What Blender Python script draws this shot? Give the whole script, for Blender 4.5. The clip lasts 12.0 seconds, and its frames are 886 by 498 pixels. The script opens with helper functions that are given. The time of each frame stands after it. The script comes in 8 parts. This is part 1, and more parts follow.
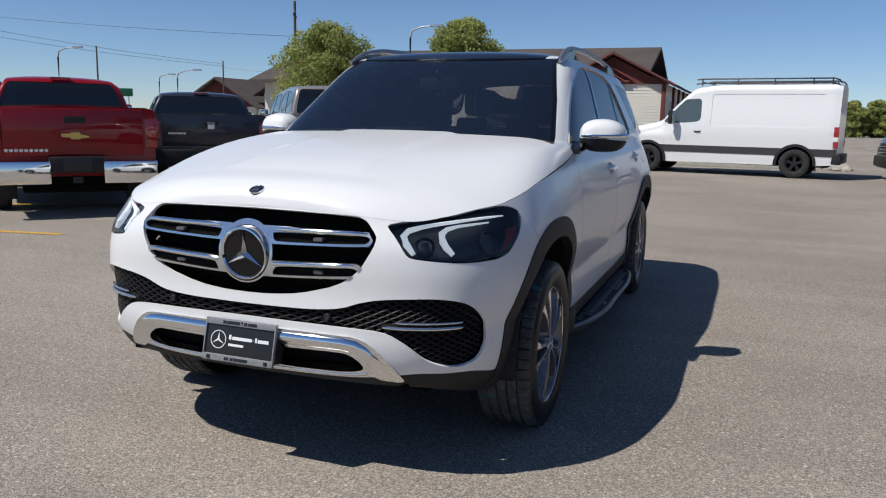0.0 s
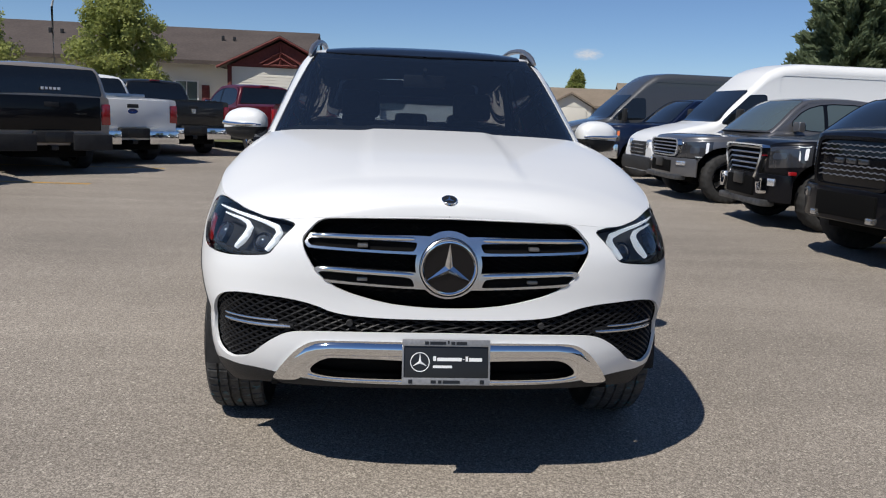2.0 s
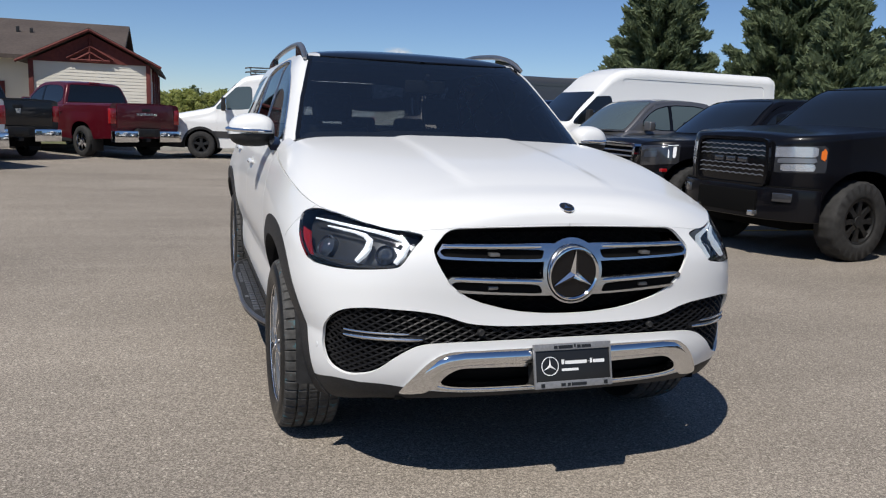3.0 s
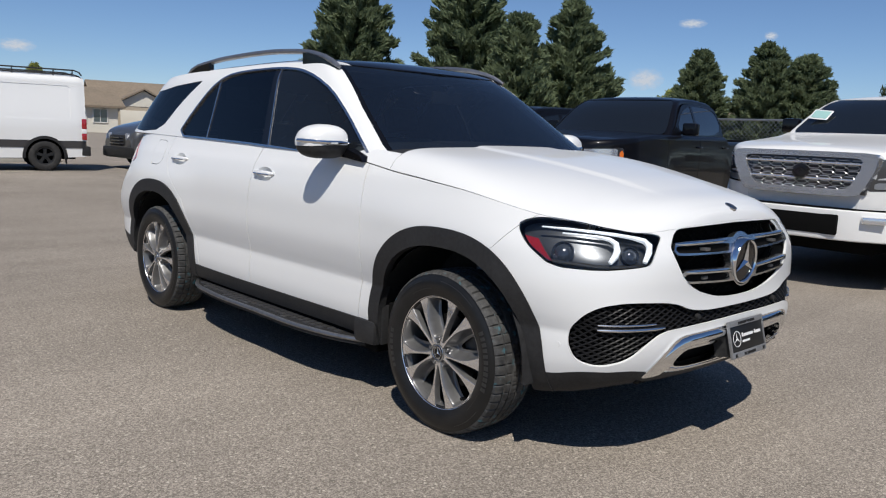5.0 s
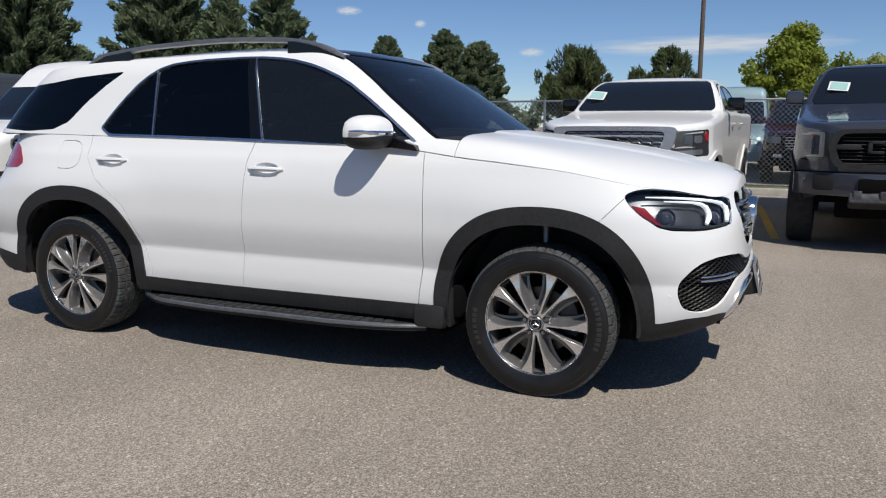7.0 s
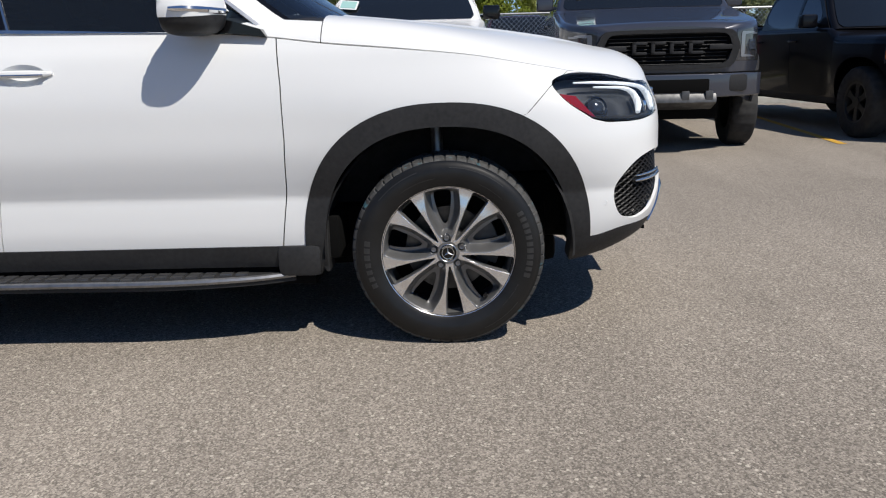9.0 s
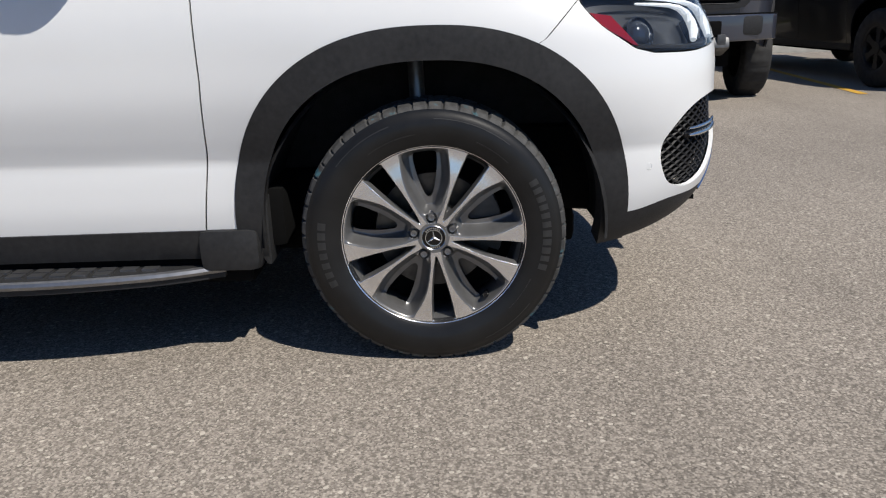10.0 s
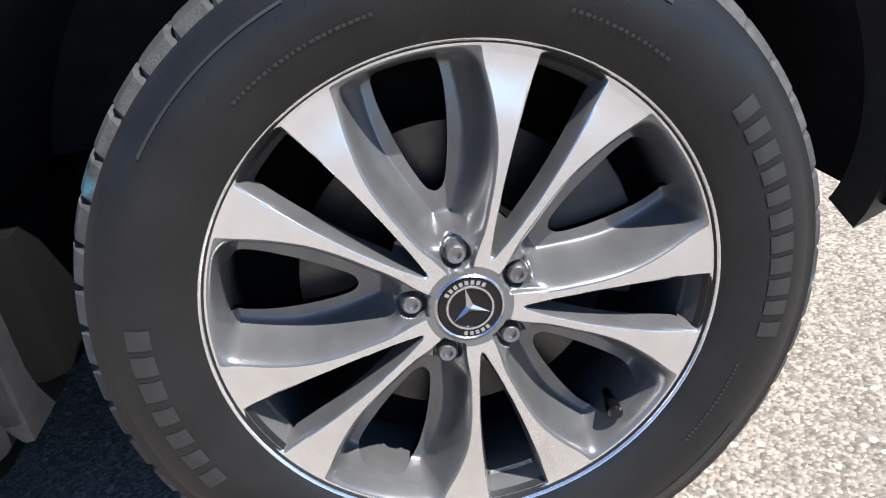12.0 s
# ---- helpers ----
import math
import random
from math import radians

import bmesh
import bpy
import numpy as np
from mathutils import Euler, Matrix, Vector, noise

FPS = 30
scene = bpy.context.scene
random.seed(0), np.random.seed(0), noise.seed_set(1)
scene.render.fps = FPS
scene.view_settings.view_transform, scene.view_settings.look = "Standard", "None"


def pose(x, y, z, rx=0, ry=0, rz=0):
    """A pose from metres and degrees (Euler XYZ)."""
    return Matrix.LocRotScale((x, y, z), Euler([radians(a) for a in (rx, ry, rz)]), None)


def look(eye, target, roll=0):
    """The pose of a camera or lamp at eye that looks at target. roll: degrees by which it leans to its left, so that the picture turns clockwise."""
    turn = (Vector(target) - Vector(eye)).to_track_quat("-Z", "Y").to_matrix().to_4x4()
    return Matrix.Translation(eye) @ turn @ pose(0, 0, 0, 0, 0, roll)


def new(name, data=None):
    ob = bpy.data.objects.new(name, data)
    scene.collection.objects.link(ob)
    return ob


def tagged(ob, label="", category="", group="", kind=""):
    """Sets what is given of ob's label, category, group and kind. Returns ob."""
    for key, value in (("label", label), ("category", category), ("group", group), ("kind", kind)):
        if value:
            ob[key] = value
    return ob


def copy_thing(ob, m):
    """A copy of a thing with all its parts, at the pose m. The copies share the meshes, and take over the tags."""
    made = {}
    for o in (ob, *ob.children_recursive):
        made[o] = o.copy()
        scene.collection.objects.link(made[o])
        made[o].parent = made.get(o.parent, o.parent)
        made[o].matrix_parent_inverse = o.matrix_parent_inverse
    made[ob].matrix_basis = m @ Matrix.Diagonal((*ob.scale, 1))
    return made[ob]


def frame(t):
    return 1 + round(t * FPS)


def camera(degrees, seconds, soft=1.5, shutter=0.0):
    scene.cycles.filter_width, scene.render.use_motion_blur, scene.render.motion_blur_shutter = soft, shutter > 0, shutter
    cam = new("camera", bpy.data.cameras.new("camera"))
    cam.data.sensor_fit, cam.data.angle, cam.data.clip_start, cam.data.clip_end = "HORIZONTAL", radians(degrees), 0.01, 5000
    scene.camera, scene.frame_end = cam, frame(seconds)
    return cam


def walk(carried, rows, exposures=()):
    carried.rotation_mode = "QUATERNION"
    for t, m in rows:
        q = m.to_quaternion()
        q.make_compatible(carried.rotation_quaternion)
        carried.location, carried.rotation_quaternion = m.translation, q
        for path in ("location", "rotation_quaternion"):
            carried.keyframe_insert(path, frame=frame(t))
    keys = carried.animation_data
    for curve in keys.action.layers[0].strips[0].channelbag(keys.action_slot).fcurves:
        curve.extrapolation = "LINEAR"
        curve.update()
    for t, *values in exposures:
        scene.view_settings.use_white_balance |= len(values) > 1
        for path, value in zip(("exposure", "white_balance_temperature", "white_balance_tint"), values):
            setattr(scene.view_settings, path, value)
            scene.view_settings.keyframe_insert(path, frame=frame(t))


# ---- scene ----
cam = camera(59.0, 12.0, soft=1.15)
PATH = [
    (0, (1.701, -3.296, 1.339), (0.993, -1.454, 1.009), 1.1),
    (0.5, (1.263, -3.465, 1.353), (0.751, -1.561, 1.016), 1.4),
    (1, (0.793, -3.542, 1.361), (0.499, -1.594, 1.017), 1.8),
    (1.5, (0.265, -3.597, 1.373), (0.204, -1.628, 1.026), 2.1),
    (2, (-0.255, -3.565, 1.369), (-0.084, -1.603, 1.024), 2.3),
    (2.5, (-0.802, -3.503, 1.374), (-0.401, -1.573, 1.034), 2.4),
    (3, (-1.32, -3.376, 1.369), (-0.696, -1.505, 1.037), 2.3),
    (3.2, (-1.525, -3.309, 1.38), (-0.817, -1.468, 1.051), 2.3),
    (4.8, (-3.088, -2.576, 1.347), (-1.792, -1.082, 1.05), 2.4),
    (5, (-3.257, -2.461, 1.334), (-1.902, -1.019, 1.039), 2.3),
    (5.5, (-3.645, -2.147, 1.334), (-2.159, -0.841, 1.044), 1.9),
    (6, (-3.995, -1.808, 1.323), (-2.391, -0.65, 1.034), 1.4),
    (6.5, (-4.265, -1.426, 1.319), (-2.552, -0.437, 1.026), 0.7),
    (7, (-4.468, -1.044, 1.298), (-2.656, -0.258, 0.987), 0.2),
    (7.5, (-4.502, -0.676, 1.264), (-2.612, -0.119, 0.921), -0.4),
    (7.7, (-4.484, -0.536, 1.249), (-2.571, -0.073, 0.89), -0.4),
    (9.3, (-3.593, -0.056, 1.061), (-1.659, -0.027, 0.551), -1.5),
    (9.5, (-3.433, -0.054, 1.038), (-1.505, -0.03, 0.506), -1.5),
    (10, (-3.014, -0.047, 0.965), (-1.102, -0.026, 0.378), -1.8),
    (10.5, (-2.597, -0.019, 0.895), (-0.704, 0.01, 0.25), -2.5),
    (11, (-2.229, -0.007, 0.841), (-0.355, 0.013, 0.142), -4.0),
    (11.5, (-1.894, 0.02, 0.783), (-0.045, -0.009, 0.02), -6.5),
    (12, (-1.613, 0.061, 0.733), (0.203, -0.062, -0.096), -9.9),
]
walk(cam, [(t, look(eye, target, roll)) for t, eye, target, roll in PATH], exposures=[(0, 0.02, 6350, 10), (2, -0.02, 6420, 10), (3, -0.02, 6440, 10), (5, -0.08, 6450, 10), (7.5, -0.02, 6500, 10), (9.5, 0.05, 6480, 10), (10.5, 0.18, 6440, 10), (11, 0.44, 6330, 10), (11.5, 0.82, 6230, 10), (12, 1.22, 6100, 10)])

# ---- daylight: clear summer sky, high sun from the front right of the car ----
SUN_WAY = Vector((0.505, 0.50, -1.0)).normalized()
world = bpy.data.worlds.new("sky")
world.use_nodes = True
scene.world = world
wn = world.node_tree.nodes
sky = wn.new("ShaderNodeTexSky")
sky.sky_type = "NISHITA"
sky.sun_disc = False
sky.sun_elevation = math.asin(-SUN_WAY.z)
sky.sun_rotation = math.atan2(-SUN_WAY.x, -SUN_WAY.y)
sky.altitude = 2000
sky.air_density, sky.dust_density, sky.ozone_density = 1.0, 0.0, 6.5
wn["Background"].inputs["Strength"].default_value = 0.088
tint = wn.new("ShaderNodeMix")
tint.data_type, tint.blend_type = "RGBA", "MULTIPLY"
tint.inputs["Factor"].default_value = 1.0
tint.inputs["B"].default_value = (1.0, 1.0, 1.03, 1)
world.node_tree.links.new(sky.outputs[0], tint.inputs["A"])
world.node_tree.links.new(tint.outputs["Result"], wn["Background"].inputs["Color"])
sun = new("sun", bpy.data.lights.new("sun", "SUN"))
sun.data.energy, sun.data.angle, sun.data.color = 4.7, radians(0.53), (1.0, 0.948, 0.868)
sun.matrix_world = look((-20, -20, 40), Vector((-20, -20, 40)) + SUN_WAY)
scene.view_settings.exposure = 0.0


# ---- materials ----
def mat(name, color, rough=0.5, metal=0.0, coat=0.0, spec=0.5):
    m = bpy.data.materials.new(name)
    m.use_nodes = True
    b = m.node_tree.nodes["Principled BSDF"]
    b.inputs["Base Color"].default_value = (*color, 1)
    b.inputs["Roughness"].default_value = rough
    b.inputs["Metallic"].default_value = metal
    b.inputs["Coat Weight"].default_value = coat
    b.inputs["Coat Roughness"].default_value = 0.03
    b.inputs["Specular IOR Level"].default_value = spec
    return m


def nodes_of(m):
    return m.node_tree.nodes, m.node_tree.links, m.node_tree.nodes["Principled BSDF"]


def vary(m, low, high, scale, detail=4, size2=None, bump=0.0, bump_scale=None, rough=None, stretch=(1, 1, 1)):
    """Two scales of noise on the colour, with a fine relief."""
    n, l, b = nodes_of(m)
    co = n.new("ShaderNodeTexCoord")
    mp = n.new("ShaderNodeMapping")
    mp.inputs["Scale"].default_value = stretch
    l.new(co.outputs["Object"], mp.inputs["Vector"])
    a = n.new("ShaderNodeTexNoise")
    a.inputs["Scale"].default_value, a.inputs["Detail"].default_value = scale, detail
    l.new(mp.outputs[0], a.inputs["Vector"])
    c = n.new("ShaderNodeTexNoise")
    c.inputs["Scale"].default_value, c.inputs["Detail"].default_value = size2 or scale * 0.13, 3
    l.new(mp.outputs[0], c.inputs["Vector"])
    mix = n.new("ShaderNodeMath")
    mix.operation = "MULTIPLY_ADD"
    mix.inputs[1].default_value = 0.6
    l.new(a.outputs[0], mix.inputs[0])
    half = n.new("ShaderNodeMath")
    half.operation = "MULTIPLY"
    half.inputs[1].default_value = 0.4
    l.new(c.outputs[0], half.inputs[0])
    l.new(half.outputs[0], mix.inputs[2])
    ramp = n.new("ShaderNodeValToRGB")
    ramp.color_ramp.elements[0].position, ramp.color_ramp.elements[1].position = 0.32, 0.68
    ramp.color_ramp.elements[0].color, ramp.color_ramp.elements[1].color = (*low, 1), (*high, 1)
    l.new(mix.outputs[0], ramp.inputs[0])
    l.new(ramp.outputs[0], b.inputs["Base Color"])
    if rough:
        r = n.new("ShaderNodeMapRange")
        r.inputs[3].default_value, r.inputs[4].default_value = rough
        l.new(mix.outputs[0], r.inputs[0])
        l.new(r.outputs[0], b.inputs["Roughness"])
    if bump:
        h = n.new("ShaderNodeTexNoise")
        h.inputs["Scale"].default_value, h.inputs["Detail"].default_value = bump_scale or scale * 2, 5
        l.new(mp.outputs[0], h.inputs["Vector"])
        bp = n.new("ShaderNodeBump")
        bp.inputs["Strength"].default_value, bp.inputs["Distance"].default_value = bump, 0.004
        l.new(h.outputs[0], bp.inputs["Height"])
        l.new(bp.outputs[0], b.inputs["Normal"])
    return m


def paint(name, color, metal=0.0, rough=0.35, coat=1.0):
    """Clear-coated car paint with a faint film of dust."""
    m = mat(name, color, rough, metal, coat, 0.5 if metal or max(color) > 0.5 else 0.12)
    n, l, b = nodes_of(m)
    co = n.new("ShaderNodeTexCoord")
    a = n.new("ShaderNodeTexNoise")
    a.inputs["Scale"].default_value, a.inputs["Detail"].default_value = 2.2, 6
    l.new(co.outputs["Object"], a.inputs["Vector"])
    r = n.new("ShaderNodeMapRange")
    r.inputs[1].default_value, r.inputs[2].default_value = 0.3, 0.75
    r.inputs[3].default_value, r.inputs[4].default_value = 0.02, 0.10
    l.new(a.outputs[0], r.inputs[0])
    l.new(r.outputs[0], b.inputs["Coat Roughness"])
    dust = n.new("ShaderNodeMix")
    dust.data_type = "RGBA"
    dust.inputs["A"].default_value = (*color, 1)
    dust.inputs["B"].default_value = (*[0.96 * c + (0.02 if max(color) > 0.5 else 0.0015) for c in color], 1)
    l.new(a.outputs[0], dust.inputs["Factor"])
    l.new(dust.outputs["Result"], b.inputs["Base Color"])
    return m


def glass(name, tint, gloss=0.02, ior=1.5, dust=0.0):
    """A tinted pane: part of the light passes, the rest mirrors by Fresnel. dust: share of a bluish film for dust and
    the sky's veil.
    """
    m = bpy.data.materials.new(name)
    m.use_nodes = True
    n, l = m.node_tree.nodes, m.node_tree.links
    n.clear()
    out = n.new("ShaderNodeOutputMaterial")
    mix = n.new("ShaderNodeMixShader")
    tr = n.new("ShaderNodeBsdfTransparent")
    gl = n.new("ShaderNodeBsdfGlossy")
    fr = n.new("ShaderNodeFresnel")
    tr.inputs["Color"].default_value = (*tint, 1)
    gl.inputs["Roughness"].default_value = gloss
    fr.inputs["IOR"].default_value = ior
    l.new(fr.outputs[0], mix.inputs[0])
    l.new(tr.outputs[0], mix.inputs[1])
    l.new(gl.outputs[0], mix.inputs[2])
    # blue film colour stands in for sky haze on the pane, besides dust
    film, dusty = n.new("ShaderNodeMixShader"), n.new("ShaderNodeBsdfDiffuse")
    dusty.inputs["Color"].default_value = (0.36, 0.45, 0.58, 1)
    film.inputs[0].default_value = dust
    l.new(mix.outputs[0], film.inputs[1])
    l.new(dusty.outputs[0], film.inputs[2])
    l.new(film.outputs[0], out.inputs[0])
    return m


M_WHITE = paint("white_paint", (0.73, 0.735, 0.728), coat=0.5)
nodes_of(M_WHITE)[2].inputs["Specular IOR Level"].default_value = 0.3
M_PLASTIC = vary(mat("black_plastic", (0.02, 0.02, 0.022), 0.55, spec=0.22), (0.018, 0.018, 0.0185), (0.032, 0.032, 0.033), 60, bump=0.15, bump_scale=700, rough=(0.45, 0.62))
M_GLOSSBLACK = mat("gloss_black", (0.005, 0.005, 0.006), 0.12, 0, 0.0, 0.4)
M_CHROME = mat("chrome", (0.78, 0.79, 0.80), 0.07, 1.0)
M_SATIN = vary(mat("satin_metal", (0.66, 0.67, 0.68), 0.26, 1.0), (.60, .61, .62), (.68, .69, .70), 20, rough=(.20, .30))
M_LINER = vary(mat("felt_arch_liner", (0.02, 0.02, 0.021), 0.9, spec=0.15), (0.016, 0.016, 0.0165), (0.03, 0.03, 0.031), 30, bump=0.3, bump_scale=250)
# near-black colour that stands in for shade in openings and under cars
M_DARK = mat("shade_black", (0.004, 0.004, 0.004), 0.9, spec=0.1)
M_RUBBER = vary(mat("tyre_rubber", (0.01, 0.01, 0.01), 0.6, spec=0.2), (0.007, 0.007, 0.0071), (0.013, 0.013, 0.0131), 18, bump=0.1, bump_scale=300, rough=(0.40, 0.55))
nodes_of(M_RUBBER)[2].inputs["Coat Weight"].default_value = 0.28
nodes_of(M_RUBBER)[2].inputs["Coat Roughness"].default_value = 0.22
M_TREAD = vary(mat("tyre_tread", (0.01, 0.01, 0.01), 0.75, spec=0.3), (0.024, 0.024, 0.024), (0.090, 0.089, 0.087), 40, bump=0.25, bump_scale=400, rough=(0.6, 0.85))
tn, tl, tb = nodes_of(M_TREAD)
t_noise, t_step, t_mix = tn.new("ShaderNodeTexNoise"), tn.new("ShaderNodeMapRange"), tn.new("ShaderNodeMix")
t_noise.inputs["Scale"].default_value, t_noise.inputs["Detail"].default_value = 22, 3
t_step.inputs[1].default_value, t_step.inputs[2].default_value, t_step.inputs[4].default_value = 0.60, 0.70, 0.60
t_mix.data_type = "RGBA"
t_mix.inputs["B"].default_value = (0.045, 0.19, 0.24, 1)
tl.new(tn["Texture Coordinate"].outputs["Object"], t_noise.inputs["Vector"])
tl.new(t_noise.outputs[0], t_step.inputs[0])
tl.new(t_step.outputs[0], t_mix.inputs["Factor"])
tl.new(tb.inputs["Base Color"].links[0].from_socket, t_mix.inputs["A"])
tl.new(t_mix.outputs["Result"], tb.inputs["Base Color"])
M_GLASS = glass("windscreen_glass", (0.56, 0.61, 0.64), 0.02, 2.35, 0.009)
M_REARGLASS = glass("rear_window_glass", (0.32, 0.35, 0.36))
M_PRIVACY = glass("privacy_glass", (0.035, 0.038, 0.042))
M_SIDEGLASS = glass("side_glass", (0.16, 0.18, 0.19), dust=0.02)
M_CLEAR = glass("clear_lens", (0.86, 0.88, 0.90))
M_RED = mat("red_lens", (0.32, 0.012, 0.015), 0.12, 0, 1.0)
M_AMBER = mat("amber_lens", (0.75, 0.17, 0.02), 0.12, 0, 1.0)
M_WHITEPLASTIC = mat("white_light_guide", (0.85, 0.86, 0.88), 0.25, 0, 0.4)
M_LENS = mat("projector_lens", (0.05, 0.06, 0.08), 0.12, 0.2, 0.6)
M_MIRROR = mat("mirror_glass", (0.8, 0.82, 0.84), 0.01, 1.0)
M_SEAT = vary(mat("seat_leather", (0.03, 0.03, 0.03), 0.5), (0.02, 0.02, 0.021), (0.045, 0.044, 0.042), 30, bump=0.2, bump_scale=300)
M_PLATEBLACK = mat("plate_black", (0.012, 0.012, 0.012), 0.35)
M_PLATEWHITE = mat("plate_white", (0.75, 0.75, 0.74), 0.4)
M_PLATEGREY = vary(mat("plate_frame_metal", (0.4, 0.4, 0.4), 0.45, 0.4), (0.20, 0.20, 0.205), (0.30, 0.30, 0.30), 90)
M_ALU = vary(mat("machined_alloy", (0.82, 0.82, 0.83), 0.3, 0.92), (0.72, 0.72, 0.73), (0.82, 0.82, 0.83), 25, rough=(0.15, 0.24))
M_RIMGREY = vary(mat("painted_alloy", (0.2, 0.2, 0.205), 0.32, 0.5, 0.6), (0.13, 0.129, 0.128), (0.18, 0.179, 0.178), 30)
M_DISC = vary(mat("brake_disc_steel", (0.4, 0.39, 0.38), 0.4, 1.0), (0.05, 0.049, 0.048), (0.10, 0.098, 0.095), 40)
M_CALIPER = vary(mat("caliper_grey", (0.08, 0.08, 0.08), 0.6, 0.4), (0.045, 0.045, 0.045), (0.085, 0.085, 0.085), 30)


# ---- building tools ----
def link_mesh(name, verts, faces, material, parent=None, label="", normals=None, smooth=True, sharp=None):
    me = bpy.data.meshes.new(name)
    me.from_pydata([tuple(v) for v in verts], [], [tuple(f) for f in faces])
    if smooth:
        me.polygons.foreach_set("use_smooth", [True] * len(me.polygons))
    me.materials.append(material)
    if normals is not None:
        me.normals_split_custom_set_from_vertices([tuple(n) for n in normals])
    elif smooth and sharp:
        me.set_sharp_from_angle(angle=radians(sharp))
    me.update()
    ob = new(name, me)
    if parent is not None:
        ob.parent = parent
    if label:
        tagged(ob, label)
    return ob


def part(name, bm, material, parent=None, label="", sharp=35):
    me = bpy.data.meshes.new(name)
    bm.normal_update()
    bm.to_mesh(me)
    bm.free()
    me.polygons.foreach_set("use_smooth", [True] * len(me.polygons))
    me.set_sharp_from_angle(angle=radians(sharp))
    me.materials.append(material)
    ob = new(name, me)
    if parent is not None:
        ob.parent = parent
    if label:
        tagged(ob, label)
    return ob


def thing(name, label, category, m=None, group="", kind=""):
    ob = new(name)
    ob.empty_display_size = 0.1
    if m is not None:
        ob.matrix_world = m
    return tagged(ob, label, category, group, kind)


def box(bm, x0, x1, y0, y1, z0, z1, bevel=0.0, seg=2, m=None):
    """A box with rounded edges."""
    r = bmesh.ops.create_cube(bm, size=1.0)
    vs = r["verts"]
    for v in vs:
        v.co = Vector((x0 + (v.co.x + 0.5) * (x1 - x0), y0 + (v.co.y + 0.5) * (y1 - y0), z0 + (v.co.z + 0.5) * (z1 - z0)))
    if bevel:
        es = list({e for v in vs for e in v.link_edges})
        b = bmesh.ops.bevel(bm, geom=es, offset=bevel, segments=seg, affect="EDGES", profile=0.6)
        vs = list({v for f in b["faces"] for v in f.verts} | {v for v in vs if v.is_valid})
    if m is not None:
        for v in vs:
            v.co = m @ v.co
    return vs


def tube(bm, pts, radius, seg=10, close=False):
    """A round bar along points; radius may be a list."""
    pts = [Vector(p) for p in pts]
    n = len(pts)
    rad = radius if isinstance(radius, (list, tuple)) else [radius] * n
    rings = []
    up = Vector((0, 0, 1))
    for i, p in enumerate(pts):
        if close:
            d = pts[(i + 1) % n] - pts[i - 1]
        else:
            d = pts[min(i + 1, n - 1)] - pts[max(i - 1, 0)]
        d.normalize()
        s = d.cross(up)
        if s.length < 1e-3:
            s = d.cross(Vector((1, 0, 0)))
        s.normalize()
        t = s.cross(d)
        rings.append([bm.verts.new(p + (s * math.cos(k * math.tau / seg) + t * math.sin(k * math.tau / seg)) * rad[i]) for k in range(seg)])
    for i in range(n if close else n - 1):
        a, b = rings[i], rings[(i + 1) % n]
        for k in range(seg):
            bm.faces.new((a[k], a[(k + 1) % seg], b[(k + 1) % seg], b[k]))
    if not close:
        bm.faces.new(rings[0][::-1])
        bm.faces.new(rings[-1])
    bmesh.ops.recalc_face_normals(bm, faces=bm.faces[:])


def lathe(bm, profile, seg=48, axis="x", m=None, arc=math.tau, start=0.0):
    """Turns a profile of (distance along the axis, radius) about the x axis."""
    rings = []
    full = abs(arc - math.tau) < 1e-6
    cnt = seg if full else seg + 1
    for d, r in profile:
        ring = []
        for k in range(cnt):
            t = start + arc * k / seg
            co = Vector((d, r * math.sin(t), r * math.cos(t)))
            ring.append(bm.verts.new(m @ co if m is not None else co))
        rings.append(ring)
    for a, b in zip(rings, rings[1:]):
        for k in range(seg):
            j = (k + 1) % cnt
            bm.faces.new((a[k], a[j], b[j], b[k]))
    return rings


def prism(bm, outline, y0, y1, axis="y", m=None):
    """A closed outline of (a, b) pulled along an axis: x, y or z."""
    def co(a, b, d):
        v = {"x": (d, a, b), "y": (a, d, b), "z": (a, b, d)}[axis]
        v = Vector(v)
        return m @ v if m is not None else v
    lo = [bm.verts.new(co(a, b, y0)) for a, b in outline]
    hi = [bm.verts.new(co(a, b, y1)) for a, b in outline]
    n = len(outline)
    fs = [bm.faces.new(lo), bm.faces.new(hi[::-1])]
    for i in range(n):
        j = (i + 1) % n
        fs.append(bm.faces.new((lo[j], lo[i], hi[i], hi[j])))
    bmesh.ops.recalc_face_normals(bm, faces=fs)
    return lo + hi


def soften(bm, offset, seg=2, angle=30):
    """Bevels every edge that is sharper than the angle."""
    es = [e for e in bm.edges if len(e.link_faces) == 2 and e.calc_face_angle(0) > radians(angle)]
    bmesh.ops.bevel(bm, geom=es, offset=offset, segments=seg, affect="EDGES", profile=0.6, clamp_overlap=True)


def rounded(poly, times=2, closed=True):
    """Cuts the corners of an outline until they are round."""
    p = np.array(poly, float)
    for _ in range(times):
        q = np.roll(p, -1, axis=0)
        p = np.stack([0.78 * p + 0.22 * q, 0.22 * p + 0.78 * q], axis=1).reshape(-1, p.shape[1])
    return p


